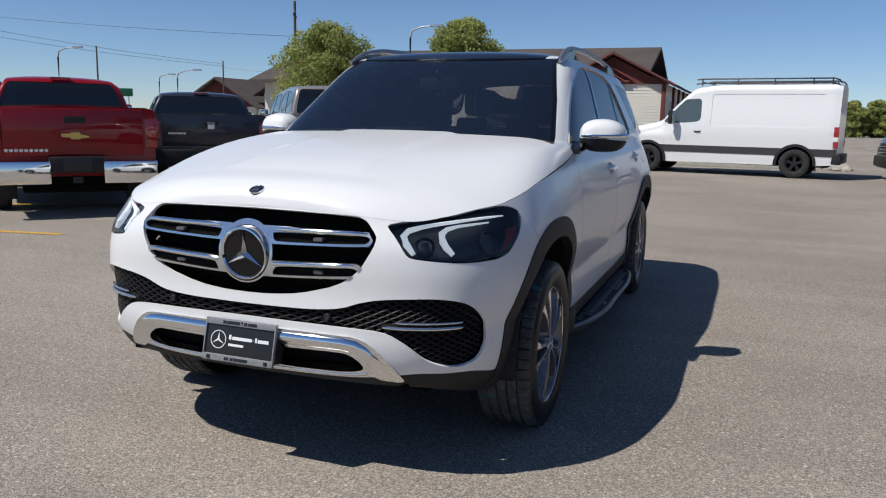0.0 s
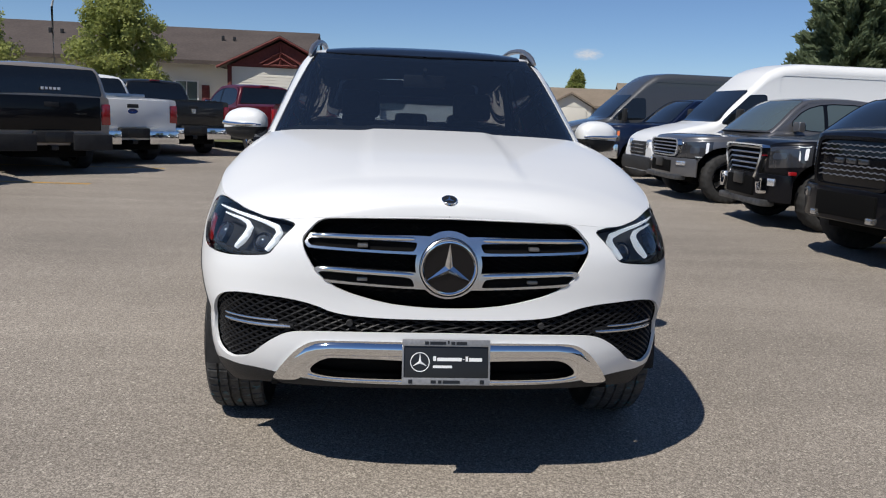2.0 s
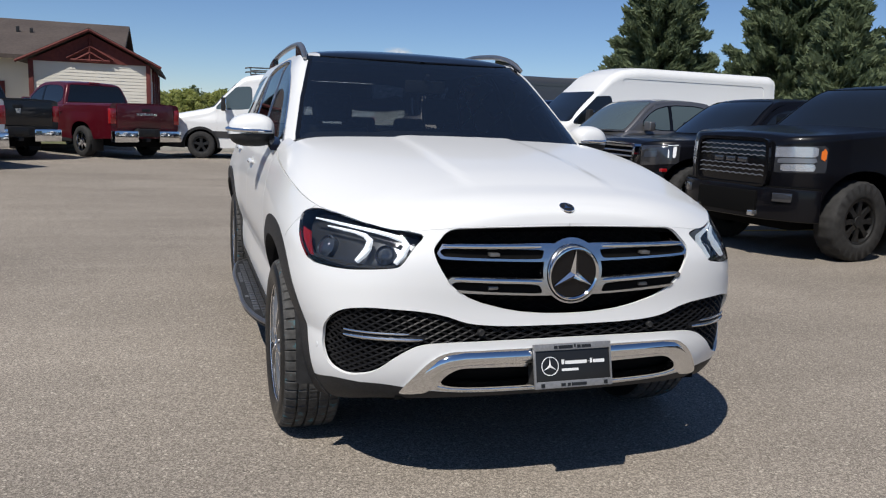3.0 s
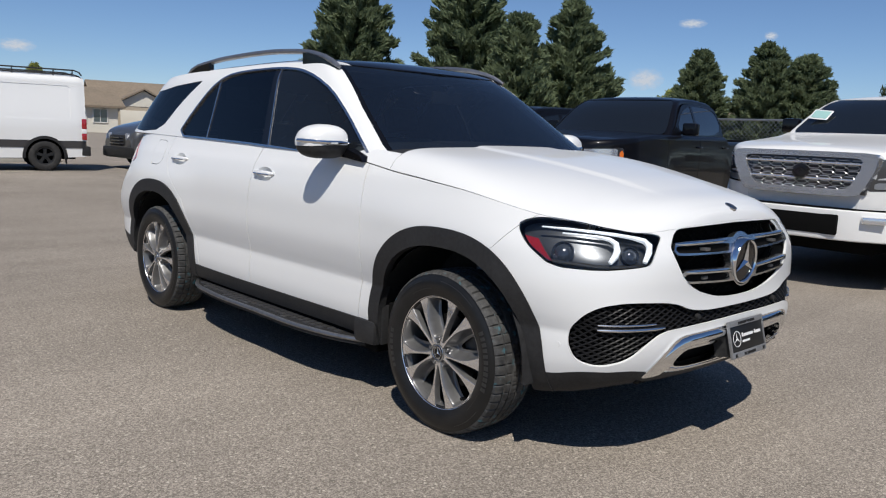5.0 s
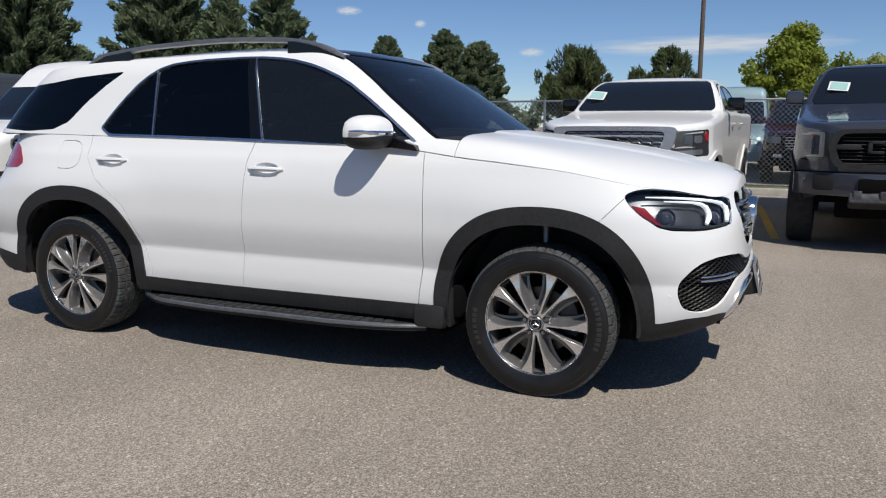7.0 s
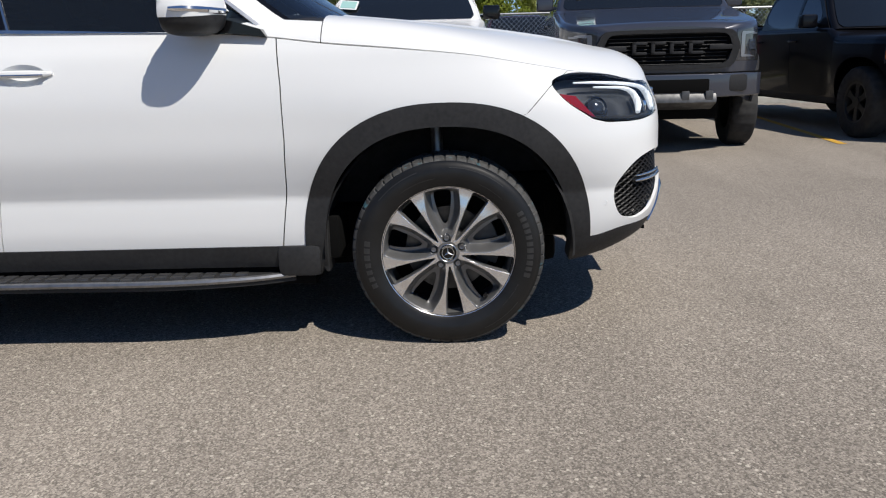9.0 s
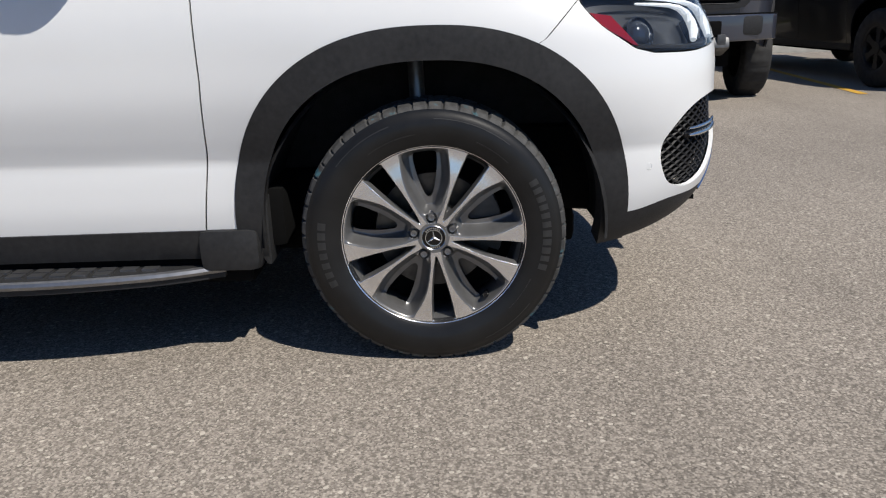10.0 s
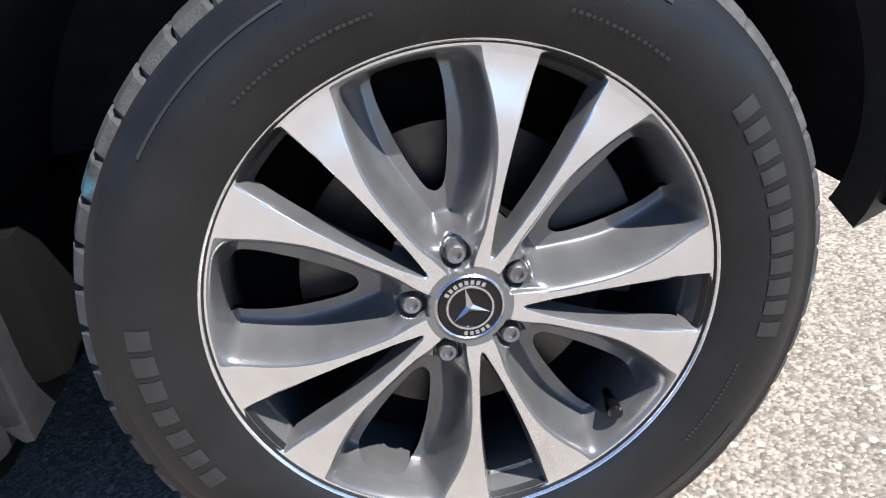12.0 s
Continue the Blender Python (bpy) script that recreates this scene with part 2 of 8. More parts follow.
def inside(pts, poly):
    """Signed distance from points to a closed outline, negative within."""
    pts, poly = np.asarray(pts, float), np.asarray(poly, float)
    best = np.full(len(pts), 1e9)
    odd = np.zeros(len(pts), bool)
    for a, b in zip(poly, np.roll(poly, -1, axis=0)):
        d = b - a
        t = np.clip(((pts - a) @ d) / max(d @ d, 1e-12), 0, 1)
        best = np.minimum(best, np.hypot(*(pts - a - t[:, None] * d).T))
        cond = (a[1] > pts[:, 1]) != (b[1] > pts[:, 1])
        xs = a[0] + (pts[:, 1] - a[1]) * d[0] / (d[1] if abs(d[1]) > 1e-12 else 1e-12)
        odd ^= cond & (pts[:, 0] < xs)
    return np.where(odd, -best, best)


def smoothstep(a, b, x):
    t = np.clip((np.asarray(x, float) - a) / (b - a), 0, 1)
    return t * t * (3 - 2 * t)


def table(xs, ys):
    """A smooth curve through a few heights."""
    xs, ys = np.array(xs, float), np.array(ys, float)
    m = np.gradient(ys, xs)

    def f(x):
        x = np.clip(np.asarray(x, float), xs[0], xs[-1])
        i = np.clip(np.searchsorted(xs, x) - 1, 0, len(xs) - 2)
        h = xs[i + 1] - xs[i]
        t = (x - xs[i]) / h
        return (ys[i] * (1 + 2 * t) * (1 - t) ** 2 + m[i] * h * t * (1 - t) ** 2 + ys[i + 1] * t * t * (3 - 2 * t) + m[i + 1] * h * t * t * (t - 1))
    return f


class Skin:
    """A curved shell over two parameters that is cut into panels along exact lines."""

    def __init__(self, surface, uv, nu, nv):
        self.surface, self.uv = surface, [tuple(p) for p in uv]
        self.polys = [(i * nv + j, (i + 1) * nv + j, (i + 1) * nv + j + 1, i * nv + j + 1) for i in range(nu - 1) for j in range(nv - 1)]
        self.tag = ["rest"] * len(self.polys)

    def cut(self, f, label, where=("rest",)):
        uv = np.array(self.uv)
        val = np.asarray(f(uv, self.surface(uv)), float)
        val = np.where(np.abs(val) < 1e-5, 1e-5, val)
        val = list(val)
        made, polys, tags = {}, [], []
        for p, t in zip(self.polys, self.tag):
            if t not in where:
                polys.append(p)
                tags.append(t)
                continue
            s = [val[i] < 0 for i in p]
            if all(s):
                polys.append(p)
                tags.append(label)
            elif not any(s):
                polys.append(p)
                tags.append(t)
            else:
                a, b = [], []
                for k, i in enumerate(p):
                    j = p[(k + 1) % len(p)]
                    (a if val[i] < 0 else b).append(i)
                    if (val[i] < 0) != (val[j] < 0):
                        key = (min(i, j), max(i, j))
                        if key not in made:
                            w = val[i] / (val[i] - val[j])
                            self.uv.append((self.uv[i][0] + (self.uv[j][0] - self.uv[i][0]) * w, self.uv[i][1] + (self.uv[j][1] - self.uv[i][1]) * w))
                            val.append(0.0)
                            made[key] = len(self.uv) - 1
                        a.append(made[key])
                        b.append(made[key])
                for q, lab in ((a, label), (b, t)):
                    if len(q) > 2:
                        polys.append(tuple(q))
                        tags.append(lab)
        self.polys, self.tag = polys, tags

    def normals(self, uv):
        e = 0.002
        du = self.surface(uv + (e, 0)) - self.surface(uv - (e, 0))
        dv = self.surface(uv + (0, e)) - self.surface(uv - (0, e))
        n = np.cross(du, dv)
        return n / np.maximum(np.linalg.norm(n, axis=1, keepdims=True), 1e-9)

    def piece(self, labels):
        use = [p for p, t in zip(self.polys, self.tag) if t in labels]
        ids = sorted({i for p in use for i in p})
        where = {i: k for k, i in enumerate(ids)}
        uv = np.array(self.uv)[ids]
        return self.surface(uv), self.normals(uv), [tuple(where[i] for i in p) for p in use]


def panel(name, piece, material, parent, label="", offset=0.0, wall=0.012, sides="R", flip=False):
    """Makes one mesh of a cut piece, with its edges turned inwards. sides: R (as it is), L (mirrored) or B (both halves in one)."""
    v0, n0, f0 = piece
    if not len(f0):
        return None
    vs, ns, fs = [], [], []
    for side in {"R": (-1,), "L": (1,), "B": (-1, 1)}[sides]:
        s = np.array((side, 1, 1))
        v, n = v0 * s, n0 * s
        v = v + n * offset
        base = len(vs)
        turn = (side == -1) != flip
        vs.extend(v)
        ns.extend(n)
        count = {}
        for f in f0:
            for i, j in zip(f, f[1:] + f[:1]):
                count[(i, j)] = 1
        for f in f0:
            g = [base + i for i in f]
            fs.append(g[::-1] if turn else g)
        if wall:
            edge = [(i, j) for (i, j) in count if (j, i) not in count and abs(v0[i][0]) + abs(v0[j][0]) > 1e-3]
            for i, j in edge:
                d = v[j] - v[i]
                out = np.cross(d, n[i]) * side
                out /= max(np.linalg.norm(out), 1e-9)
                k = len(vs)
                vs.extend((v[i], v[j], v[j] - n[j] * wall, v[i] - n[i] * wall))
                ns.extend((out, out, out, out))
                q = (k, k + 1, k + 2, k + 3)
                fs.append(q if turn else q[::-1])
    return link_mesh(name, vs, fs, material, parent, label, normals=ns)


# ---- the white SUV: front axle at y = 0, nose towards -y, its left side at +x ----
suv = thing("suv", "clean white mid-size luxury SUV parked alone on asphalt", "car")

Y_NOSE, Y_TAIL = 0.25, 3.1
wide = table([.22, .32, .40, .44, .51, .560, .576, .586, .60, .65, .74, .85, .97, 1.05, 1.12, 1.16, 1.22, 1.30], [.85, .900, .917, .9215, .9205, .9165, .9148, .9152, .9185, .932, .950, .953, .946, .930, .908, .888, .862, .838])
nose = table([.22, .30, .38, .45, .52, .60, .70, .80, .88, .96, 1.0, 1.06], [-.70, -.79, -.868, -.90, -.915, -.915, -.905, -.903, -.893, -.868, -.855, -.825])
square = table([.22, .40, .55, .68, .85, .97, 1.08], [3.7, 4.6, 4.95, 4.95, 4.15, 3.3, 3.0])
tail = table([.22, .45, .65, .9, 1.1, 1.3], [3.9, 4.02, 4.05, 4.0, 3.94, 3.86])
belt = table([-.855, -.82, -.79, -.70, -.60, -.48, -.35, -.128, .16, .434, .66, 1.65, 2.82, 3.4, 4.05], [1.003, .985, .976, .988, 1.008, 1.022, 1.045, 1.085, 1.117, 1.143, 1.172, 1.212, 1.236, 1.246, 1.25])
TH = np.linspace(0, 1, 4001)
TH = math.pi / 2 * np.where(TH < .5, .5 * (2 * TH) ** 3.5, 1 - .5 * (2 - 2 * TH) ** 3.5)
REF = np.stack([.945 * np.sin(TH) ** .5, -1.14 * np.cos(TH) ** .5], 1)
ARC = np.concatenate([[0], np.cumsum(np.hypot(*np.diff(REF, axis=0).T))])
A1 = ARC[-1]
A2 = A1 + Y_TAIL - Y_NOSE
A3 = A2 + A1 * 0.93


def flare(y, z):
    up = smoothstep(.42, .66, z) * (1 - smoothstep(.88, 1.10, z))
    return up * (.016 * np.exp(-((y + .10) / .52) ** 4) + .020 * np.exp(-((y - 2.99) / .52) ** 4))


def shell(uv):
    """The lower body: outline of the plan at each height."""
    a, z = np.asarray(uv[:, 0]), np.asarray(uv[:, 1])
    n, w = square(z), wide(z)
    sgn = np.where(a < 0, -1.0, 1.0)
    a = np.abs(a)
    th = np.where(a < A1, np.interp(a, ARC, TH), np.where(a > A2, np.interp((A3 - a) / 0.93, ARC, TH), math.pi / 2))
    sx, sy = np.clip(np.sin(th), 0, 1) ** (2 / n), np.clip(np.cos(th), 0, 1) ** (2 / n)
    bow = .055 * sx ** 2 * sy ** 2 * (1 - smoothstep(.72, .95, z))
    y = np.where(a < A1, Y_NOSE - (Y_NOSE - nose(z)) * sy + bow, np.where(a > A2, Y_TAIL + (tail(z) - Y_TAIL) * sy, Y_NOSE + a - A1))
    x = w * sx
    x = x + flare(y, z) * np.clip((sx - .7) / .3, 0, 1)
    return np.stack([x * sgn, y, z], 1)


def along_x(x, z):
    """The way round the plan at which the nose has that x."""
    aa = np.linspace(0, A1, 1500)
    return float(np.interp(x, shell(np.stack([aa, np.full(1500, z)], 1))[:, 0], aa))


def along_y(y, z):
    aa = np.linspace(0, A3, 4000)
    return float(np.interp(y, shell(np.stack([aa, np.full(4000, z)], 1))[:, 1], aa))


def on_nose(pts):
    return [(along_x(x, z), z) for x, z in pts]


def on_side(pts):
    return [(along_y(y, z), z) for y, z in pts]


def mirrored(pts):
    """Closes a half outline that begins and ends on the middle line."""
    return pts + [(-a, z) for a, z in pts[::-1]]


us = np.concatenate([np.linspace(0, A1, 150), np.linspace(A1, A2, 150)[1:], np.linspace(A2, A3, 60)[1:]])
nv = 58
ref = np.stack([us, np.full(len(us), 1.0)], 1)
for _ in range(4):
    top = belt(shell(ref)[:, 1])
    ref[:, 1] = top
low = table([-.95, -.80, -.62, -.4, .6, 2.4, 3.5, 4.1], [.386, .374, .322, .30, .31, .31, .34, .36])(shell(ref)[:, 1])
uv = [(a, b + (t - b) * k / (nv - 1)) for a, b, t in zip(us, low, top) for k in range(nv)]
body = Skin(shell, uv, len(us), nv)


def arch(center, radius, lift=0.0):
    def f(uv, p):
        y, z = p[:, 1] - center, p[:, 2] - .372 - lift
        r = (np.abs(y) ** 2.35 + np.abs(z) ** 2.35) ** (1 / 2.35)
        return np.where((z > -0.1) | (np.abs(y) < radius), np.where(z > 0, r, np.abs(y)) - radius, 1) + np.where(p[:, 0] < .55, 1, 0)
    return f


def region(poly, grow=0.0):
    return lambda uv, p: inside(uv, poly) - grow


def line(pts, level=0.0):
    """Ahead (negative) of a curve given as y for each height."""
    zs, ys = [z for y, z in pts], [y for y, z in pts]
    return lambda uv, p: p[:, 1] - np.interp(p[:, 2], zs, ys) - level


def crisp(pts, d=.010):
    """A closed outline with small rounded corners."""
    p, q = np.array(pts, float), np.roll(np.array(pts, float), -1, axis=0)
    n = np.linalg.norm(q - p, axis=1)[:, None]
    k = np.minimum(d / np.maximum(n, 1e-6), .3)
    return rounded(np.stack([p + (q - p) * k, q - (q - p) * k], 1).reshape(-1, 2), 2)


GRILLE = rounded(mirrored(on_nose([(0, 1.0), (.15, .998), (.30, .995), (.40, .991), (.436, .988), (.464, .975), (.498, .938), (.511, .918), (.506, .89), (.49, .856), (.455, .798), (.372, .742), (.22, .702), (.10, .690), (0, .688)])), 1)
MESH = rounded(mirrored(on_nose([(0, .648), (.26, .650), (.39, .662), (.47, .692), (.56, .708), (.72, .714), (.800, .697), (.838, .663), (.857, .60), (.857, .54), (.838, .472), (.78, .448), (.70, .476), (.63, .545), (.56, .588), (.43, .596), (0, .600)])), 2)
LAMP = rounded(on_nose([(.540, .958), (.549, .964), (.635, .980), (.715, .996), (.78, 1.008)]) + on_side([(-.478, 1.016), (-.42, 1.004), (-.390, .983), (-.43, .932), (-.47, .898), (-.56, .841)]) + on_nose([(.80, .836), (.68, .850), (.634, .857), (.618, .868), (.575, .925)]), 1)
SKID = crisp(mirrored(on_nose([(0, .569), (.25, .569), (.44, .566), (.485, .555), (.530, .522), (.580, .460), (.618, .397), (.525, .405), (.505, .425), (.44, .412), (.30, .407), (0, .406)])), .012)
SKIDHOLE = crisp(on_nose([(.10, .502), (.405, .506), (.445, .492), (.482, .455), (.466, .438), (.39, .428), (.10, .424)]), .016)
LAMPTAIL = rounded(on_side([(3.42, 1.03), (3.50, 1.15), (3.60, 1.185), (3.9, 1.18)]) + [(A3 - .3, 1.17), (A3 - .3, 1.04)] + on_side([(3.7, 1.02)]), 1)
FUEL = rounded(on_side([(2.93, 1.20), (3.12, 1.20), (3.12, 1.03), (2.93, 1.03)]), 2)
DOOR_A = [(.640, .30), (.632, .40), (.603, .62), (.593, .80), (.596, 1.0), (.611, 1.17), (.62, 1.3)]
DOOR_B = [(1.735, .30), (1.73, .40), (1.722, .48), (1.70, .80), (1.677, 1.10), (1.645, 1.24)]
DOOR_C = [(2.40, .30), (2.40, .45), (2.45, .60), (2.56, .82), (2.78, .98), (2.87, 1.10), (2.87, 1.3)]
SEAM_NOSE = [(-.20, .60), (-.26, .86), (-.30, .88), (-.388, .974), (-.46, 1.03)]

HANDLES = [(along_y(1.545, 1.056), 1.056), (along_y(2.665, 1.084), 1.084)]
for ac, zc in HANDLES:
    body.cut(lambda uv, p, ac=ac, zc=zc: (np.hypot((uv[:, 0] - ac) / .088, (uv[:, 1] - zc) / .040) - 1) * .05, "void")
body.cut(arch(0, .468), "void")
body.cut(arch(2.995, .468), "void")
body.cut(arch(0, .546, .008), "arch_front")
body.cut(arch(2.995, .546, .008), "arch_rear")
body.cut(region(GRILLE), "grille")
body.cut(region(MESH), "mesh")
body.cut(region(SKIDHOLE), "hole")
body.cut(region(SKID), "skid")
body.cut(region(LAMP), "lamp")
body.cut(region(LAMP, .004), "gap")
body.cut(region(LAMPTAIL), "taillamp")
sill_z = table([-.95, -.865, -.84, -.75, -.68, -.56, -.5, .6, 2.4, 3.4, 3.6, 4.1], [.400, .404, .424, .430, .426, .402, .40, .395, .395, .42, .46, .50])
body.cut(lambda uv, p: p[:, 2] - sill_z(p[:, 1]), "sill")
body.cut(lambda uv, p: p[:, 1] - .1, "sill_front", ("sill",))
body.cut(lambda uv, p: p[:, 1] - 3.0, "sill_mid", ("sill",))
body.cut(line(SEAM_NOSE, -.0018), "bumper")
body.cut(line(SEAM_NOSE, .0018), "gap")
body.cut(line(DOOR_A, -.0025), "fender")
body.cut(line(DOOR_A, .0025), "gap")
body.cut(line(DOOR_B, -.0025), "door_front")
body.cut(line(DOOR_B, .0025), "gap")
body.cut(line(DOOR_C, -.0025), "door_rear")
body.cut(line(DOOR_C, .0025), "gap")
body.cut(region(FUEL, -.002), "fuel")
body.cut(region(FUEL, .002), "gap")
body.cut(lambda uv, p: (3.56 - p[:, 1]) + np.maximum(0, p[:, 2] - .76) * 9, "rear_bumper")
body.cut(lambda uv, p: p[:, 0] - .62 + np.where(p[:, 1] < 3, 9, 0), "tailgate")

panel("front_bumper", body.piece(["bumper"]), M_WHITE, suv, "white painted front bumper with grille opening", sides="B")
panel("lower_lip", body.piece(["sill_front"]), M_PLASTIC, suv, "black plastic lower lip", sides="B", wall=.05)
panel("tailgate", body.piece(["tailgate"]), M_WHITE, suv, sides="B")
panel("rear_bumper", body.piece(["rear_bumper"]), M_WHITE, suv, sides="B")
panel("rear_lip", body.piece(["sill"]), M_PLASTIC, suv, "black plastic rear lip", sides="B", wall=.05)
for side in "LR":
    panel("fender", body.piece(["fender"]), M_WHITE, suv, sides=side)
    panel("quarter_panel", body.piece(["rest"]), M_WHITE, suv, sides=side)
    panel("fuel_door", body.piece(["fuel"]), M_WHITE, suv, sides=side) if side == "R" else panel("quarter_patch", body.piece(["fuel"]), M_WHITE, suv, sides=side)
    panel("wheel_arch_trim", body.piece(["arch_front"]), M_PLASTIC, suv, "black plastic wheel arch cladding", offset=.004, wall=.045, sides=side)
    panel("wheel_arch_trim", body.piece(["arch_rear"]), M_PLASTIC, suv, "black plastic wheel arch cladding", offset=.010, wall=.045, sides=side)
    panel("sill_trim", body.piece(["sill_mid"]), M_PLASTIC, suv, "black plastic sill cladding", offset=.006, wall=.06, sides=side)
    panel("taillight", body.piece(["taillamp"]), M_RED, suv, "red wrap-around taillight", offset=.004, sides=side)
tagged(panel("seam", body.piece(["gap"]), M_DARK, suv, "dark panel gaps", offset=-.009, wall=0, sides="B"), "dark panel gaps", kind="stuff")
doors = {}
for side in "LR":
    doors[side, 0] = panel("front_door", body.piece(["door_front"]), M_WHITE, suv, sides=side)
    doors[side, 1] = panel("rear_door", body.piece(["door_rear"]), M_WHITE, suv, sides=side)


# bonnet, from the shoulder line to the middle
crown = table([-.856, -.846, -.825, -.79, -.6, -.3, 0, .3, .46, .8], [1.003, 1.036, 1.058, 1.078, 1.125, 1.178, 1.218, 1.25, 1.266, 1.29])


def edge_of(a):
    p = shell(np.stack([a, np.full(len(a), 1.0)], 1))
    for _ in range(4):
        p = shell(np.stack([a, belt(p[:, 1])], 1))
    return p


def bonnet(uv):
    a, v = np.abs(uv[:, 0]), uv[:, 1]
    e = edge_of(a)
    t = np.abs(1 - v)
    y = e[:, 1]
    c = crown(y)
    rear = smoothstep(-.55, .30, y)
    z = c + (e[:, 2] - c) * ((1 - rear) * (.35 * t ** 2 + .65 * t ** 4) + rear * (.16 * t ** 2 + .84 * t ** 15))
    x = e[:, 0] * (1 - v)
    z = z + .009 * (1 - smoothstep(.272, .335, x)) * smoothstep(-.72, -.40, y)
    return np.stack([x, y, z], 1)


a_end = along_y(.80, 1.15)
hu = np.concatenate([np.linspace(.004, A1, 150), np.linspace(A1, a_end, 24)[1:]])
hood = Skin(bonnet, [(a, (k / 44) ** 1.4) for a in hu for k in range(45)], len(hu), 45)
hood.cut(lambda uv, p: uv[:, 1] - .0036, "seam")
hood.cut(lambda uv, p: np.minimum(p[:, 1] - .445, 1) + 0, "hood")
hood.cut(lambda uv, p: p[:, 1] - .449, "gap")
hood.cut(lambda uv, p: .815 - p[:, 0], "corner")
for side in "LR":
    panel("cowl_corner", hood.piece(["corner"]), M_WHITE, suv, "white pillar foot beside the hood", sides=side, wall=.01)
panel("hood", hood.piece(["hood"]), M_WHITE, suv, "white hood with two raised creases", sides="B", wall=.010)
panel("hood_seam", hood.piece(["seam"]), M_DARK, suv, "dark gap round the hood", offset=-.008, sides="B", wall=0)
panel("cowl", hood.piece(["rest"]), M_PLASTIC, suv, "black plastic windscreen cowl", offset=-.012, sides="B", wall=0)

# cabin
G1, G2 = 1.6, 2.6
gw = table([1.10, 1.16, 1.26, 1.40, 1.55, 1.62, 1.68, 1.74], [.905, .885, .852, .803, .750, .722, .682, .63])
gy = table([1.10, 1.20, 1.26, 1.45, 1.60, 1.66, 1.74], [.20, .34, .43, .72, .96, 1.07, 1.25])
gr = table([1.10, 1.25, 1.45, 1.60, 1.74], [4.0, 3.90, 3.74, 3.58, 3.4])
roof_edge = table([.9, 1.05, 1.25, 1.5, 2.4, 3.2, 3.75], [1.655, 1.668, 1.690, 1.705, 1.700, 1.668, 1.61])
roof_mid = table([.9, 1.05, 1.25, 1.5, 1.9, 2.5, 3.2, 3.6, 3.75], [1.655, 1.668, 1.722, 1.752, 1.766, 1.752, 1.704, 1.655, 1.61])
GN = 7.0
GREF = np.stack([.76 * np.sin(TH) ** (2 / GN), -.9 * np.cos(TH) ** (2 / GN)], 1)
GARC = np.concatenate([[0], np.cumsum(np.hypot(*np.diff(GREF, axis=0).T))])
B1 = GARC[-1]
B2 = B1 + G2 - G1
B3 = B2 + B1


def cabin(uv):
    a, z = np.abs(uv[:, 0]), uv[:, 1]
    sgn = np.where(uv[:, 0] < 0, -1.0, 1.0)
    th = np.where(a < B1, np.interp(a, GARC, TH), np.where(a > B2, np.interp(B3 - a, GARC, TH), math.pi / 2))
    sx, sy = np.clip(np.sin(th), 0, 1) ** (2 / GN), np.clip(np.cos(th), 0, 1) ** (2 / GN)
    y = np.where(a < B1, G1 - (G1 - gy(z)) * sy + .10 * np.clip(sx, 0, 1) ** 2.2 * np.clip(sy, 0, 1) ** 2, np.where(a > B2, G2 + (gr(z) - G2) * sy, G1 + (a - B1)))
    x = gw(z) * sx
    return np.stack([x * sgn, y, z], 1)


gu = np.concatenate([np.linspace(0, B1, 110), np.linspace(B1, B2, 60)[1:], np.linspace(B2, B3, 80)[1:]])
gref = np.stack([gu, np.full(len(gu), 1.68)], 1)
for _ in range(5):
    gtop = roof_edge(cabin(gref)[:, 1])
    gref[:, 1] = gtop
gbot = np.stack([gu, np.full(len(gu), 1.2)], 1)
for _ in range(4):
    glow = belt(cabin(gbot)[:, 1]) - .004
    gbot[:, 1] = glow
gn = 48
green = Skin(cabin, [(a, b + (t - b) * k / (gn - 1)) for a, b, t in zip(gu, glow, gtop) for k in range(gn)], len(gu), gn)


def side_only(f):
    return lambda uv, p: np.where(np.abs(uv[:, 0]) > B1 * .45, f(uv, p), 1)


DLO = rounded([(2.825, 1.243), (2.70, 1.41), (2.55, 1.56), (2.40, 1.640), (2.19, 1.665), (1.776, 1.674), (1.53, 1.656), (1.33, 1.61), (1.145, 1.535), (.944, 1.402), (.772, 1.274), (.645, 1.178), (.90, 1.190), (1.65, 1.222), (2.4, 1.238)], 1)
side_window = lambda grow: side_only(lambda uv, p: inside(p[:, 1:], DLO) - grow)
WSIDE = ([1.10, 1.259, 1.45, 1.60, 1.66, 1.72], [.80, .772, .712, .655, .628, .60])
green.cut(lambda uv, p: np.where(uv[:, 0] < B1 * .98, np.abs(p[:, 0]) - np.interp(p[:, 2], *WSIDE), 1), "windscreen")
green.cut(lambda uv, p: np.where(uv[:, 0] < B1 * .98, np.abs(p[:, 0]) - np.interp(p[:, 2], *WSIDE) - .018, 1), "screen_edge")
green.cut(side_window(0), "glass")
green.cut(side_window(.012), "chrome")
green.cut(lambda uv, p: np.where(p[:, 1] > 3.2, np.maximum(np.abs(p[:, 0]) - .63, np.maximum(1.275 - p[:, 2], p[:, 2] - 1.645)), 1), "back_glass")
REARGLASS = [(2.715, 1.622), (2.85, 1.535), (2.985, 1.43), (3.10, 1.315), (3.22, 1.268), (3.45, 1.255), (4.2, 1.30), (4.2, 1.50), (3.30, 1.565), (3.10, 1.592)]
green.cut(side_only(lambda uv, p: np.where(p[:, 1] > 2.6, inside(p[:, 1:], np.array(REARGLASS)), 1)), "rear_glass")
tilt = lambda y0, slope: (lambda uv, p: p[:, 1] - (y0 + slope * (p[:, 2] - 1.22)))
green.cut(tilt(1.607, .32), "glass_front", ("glass",))
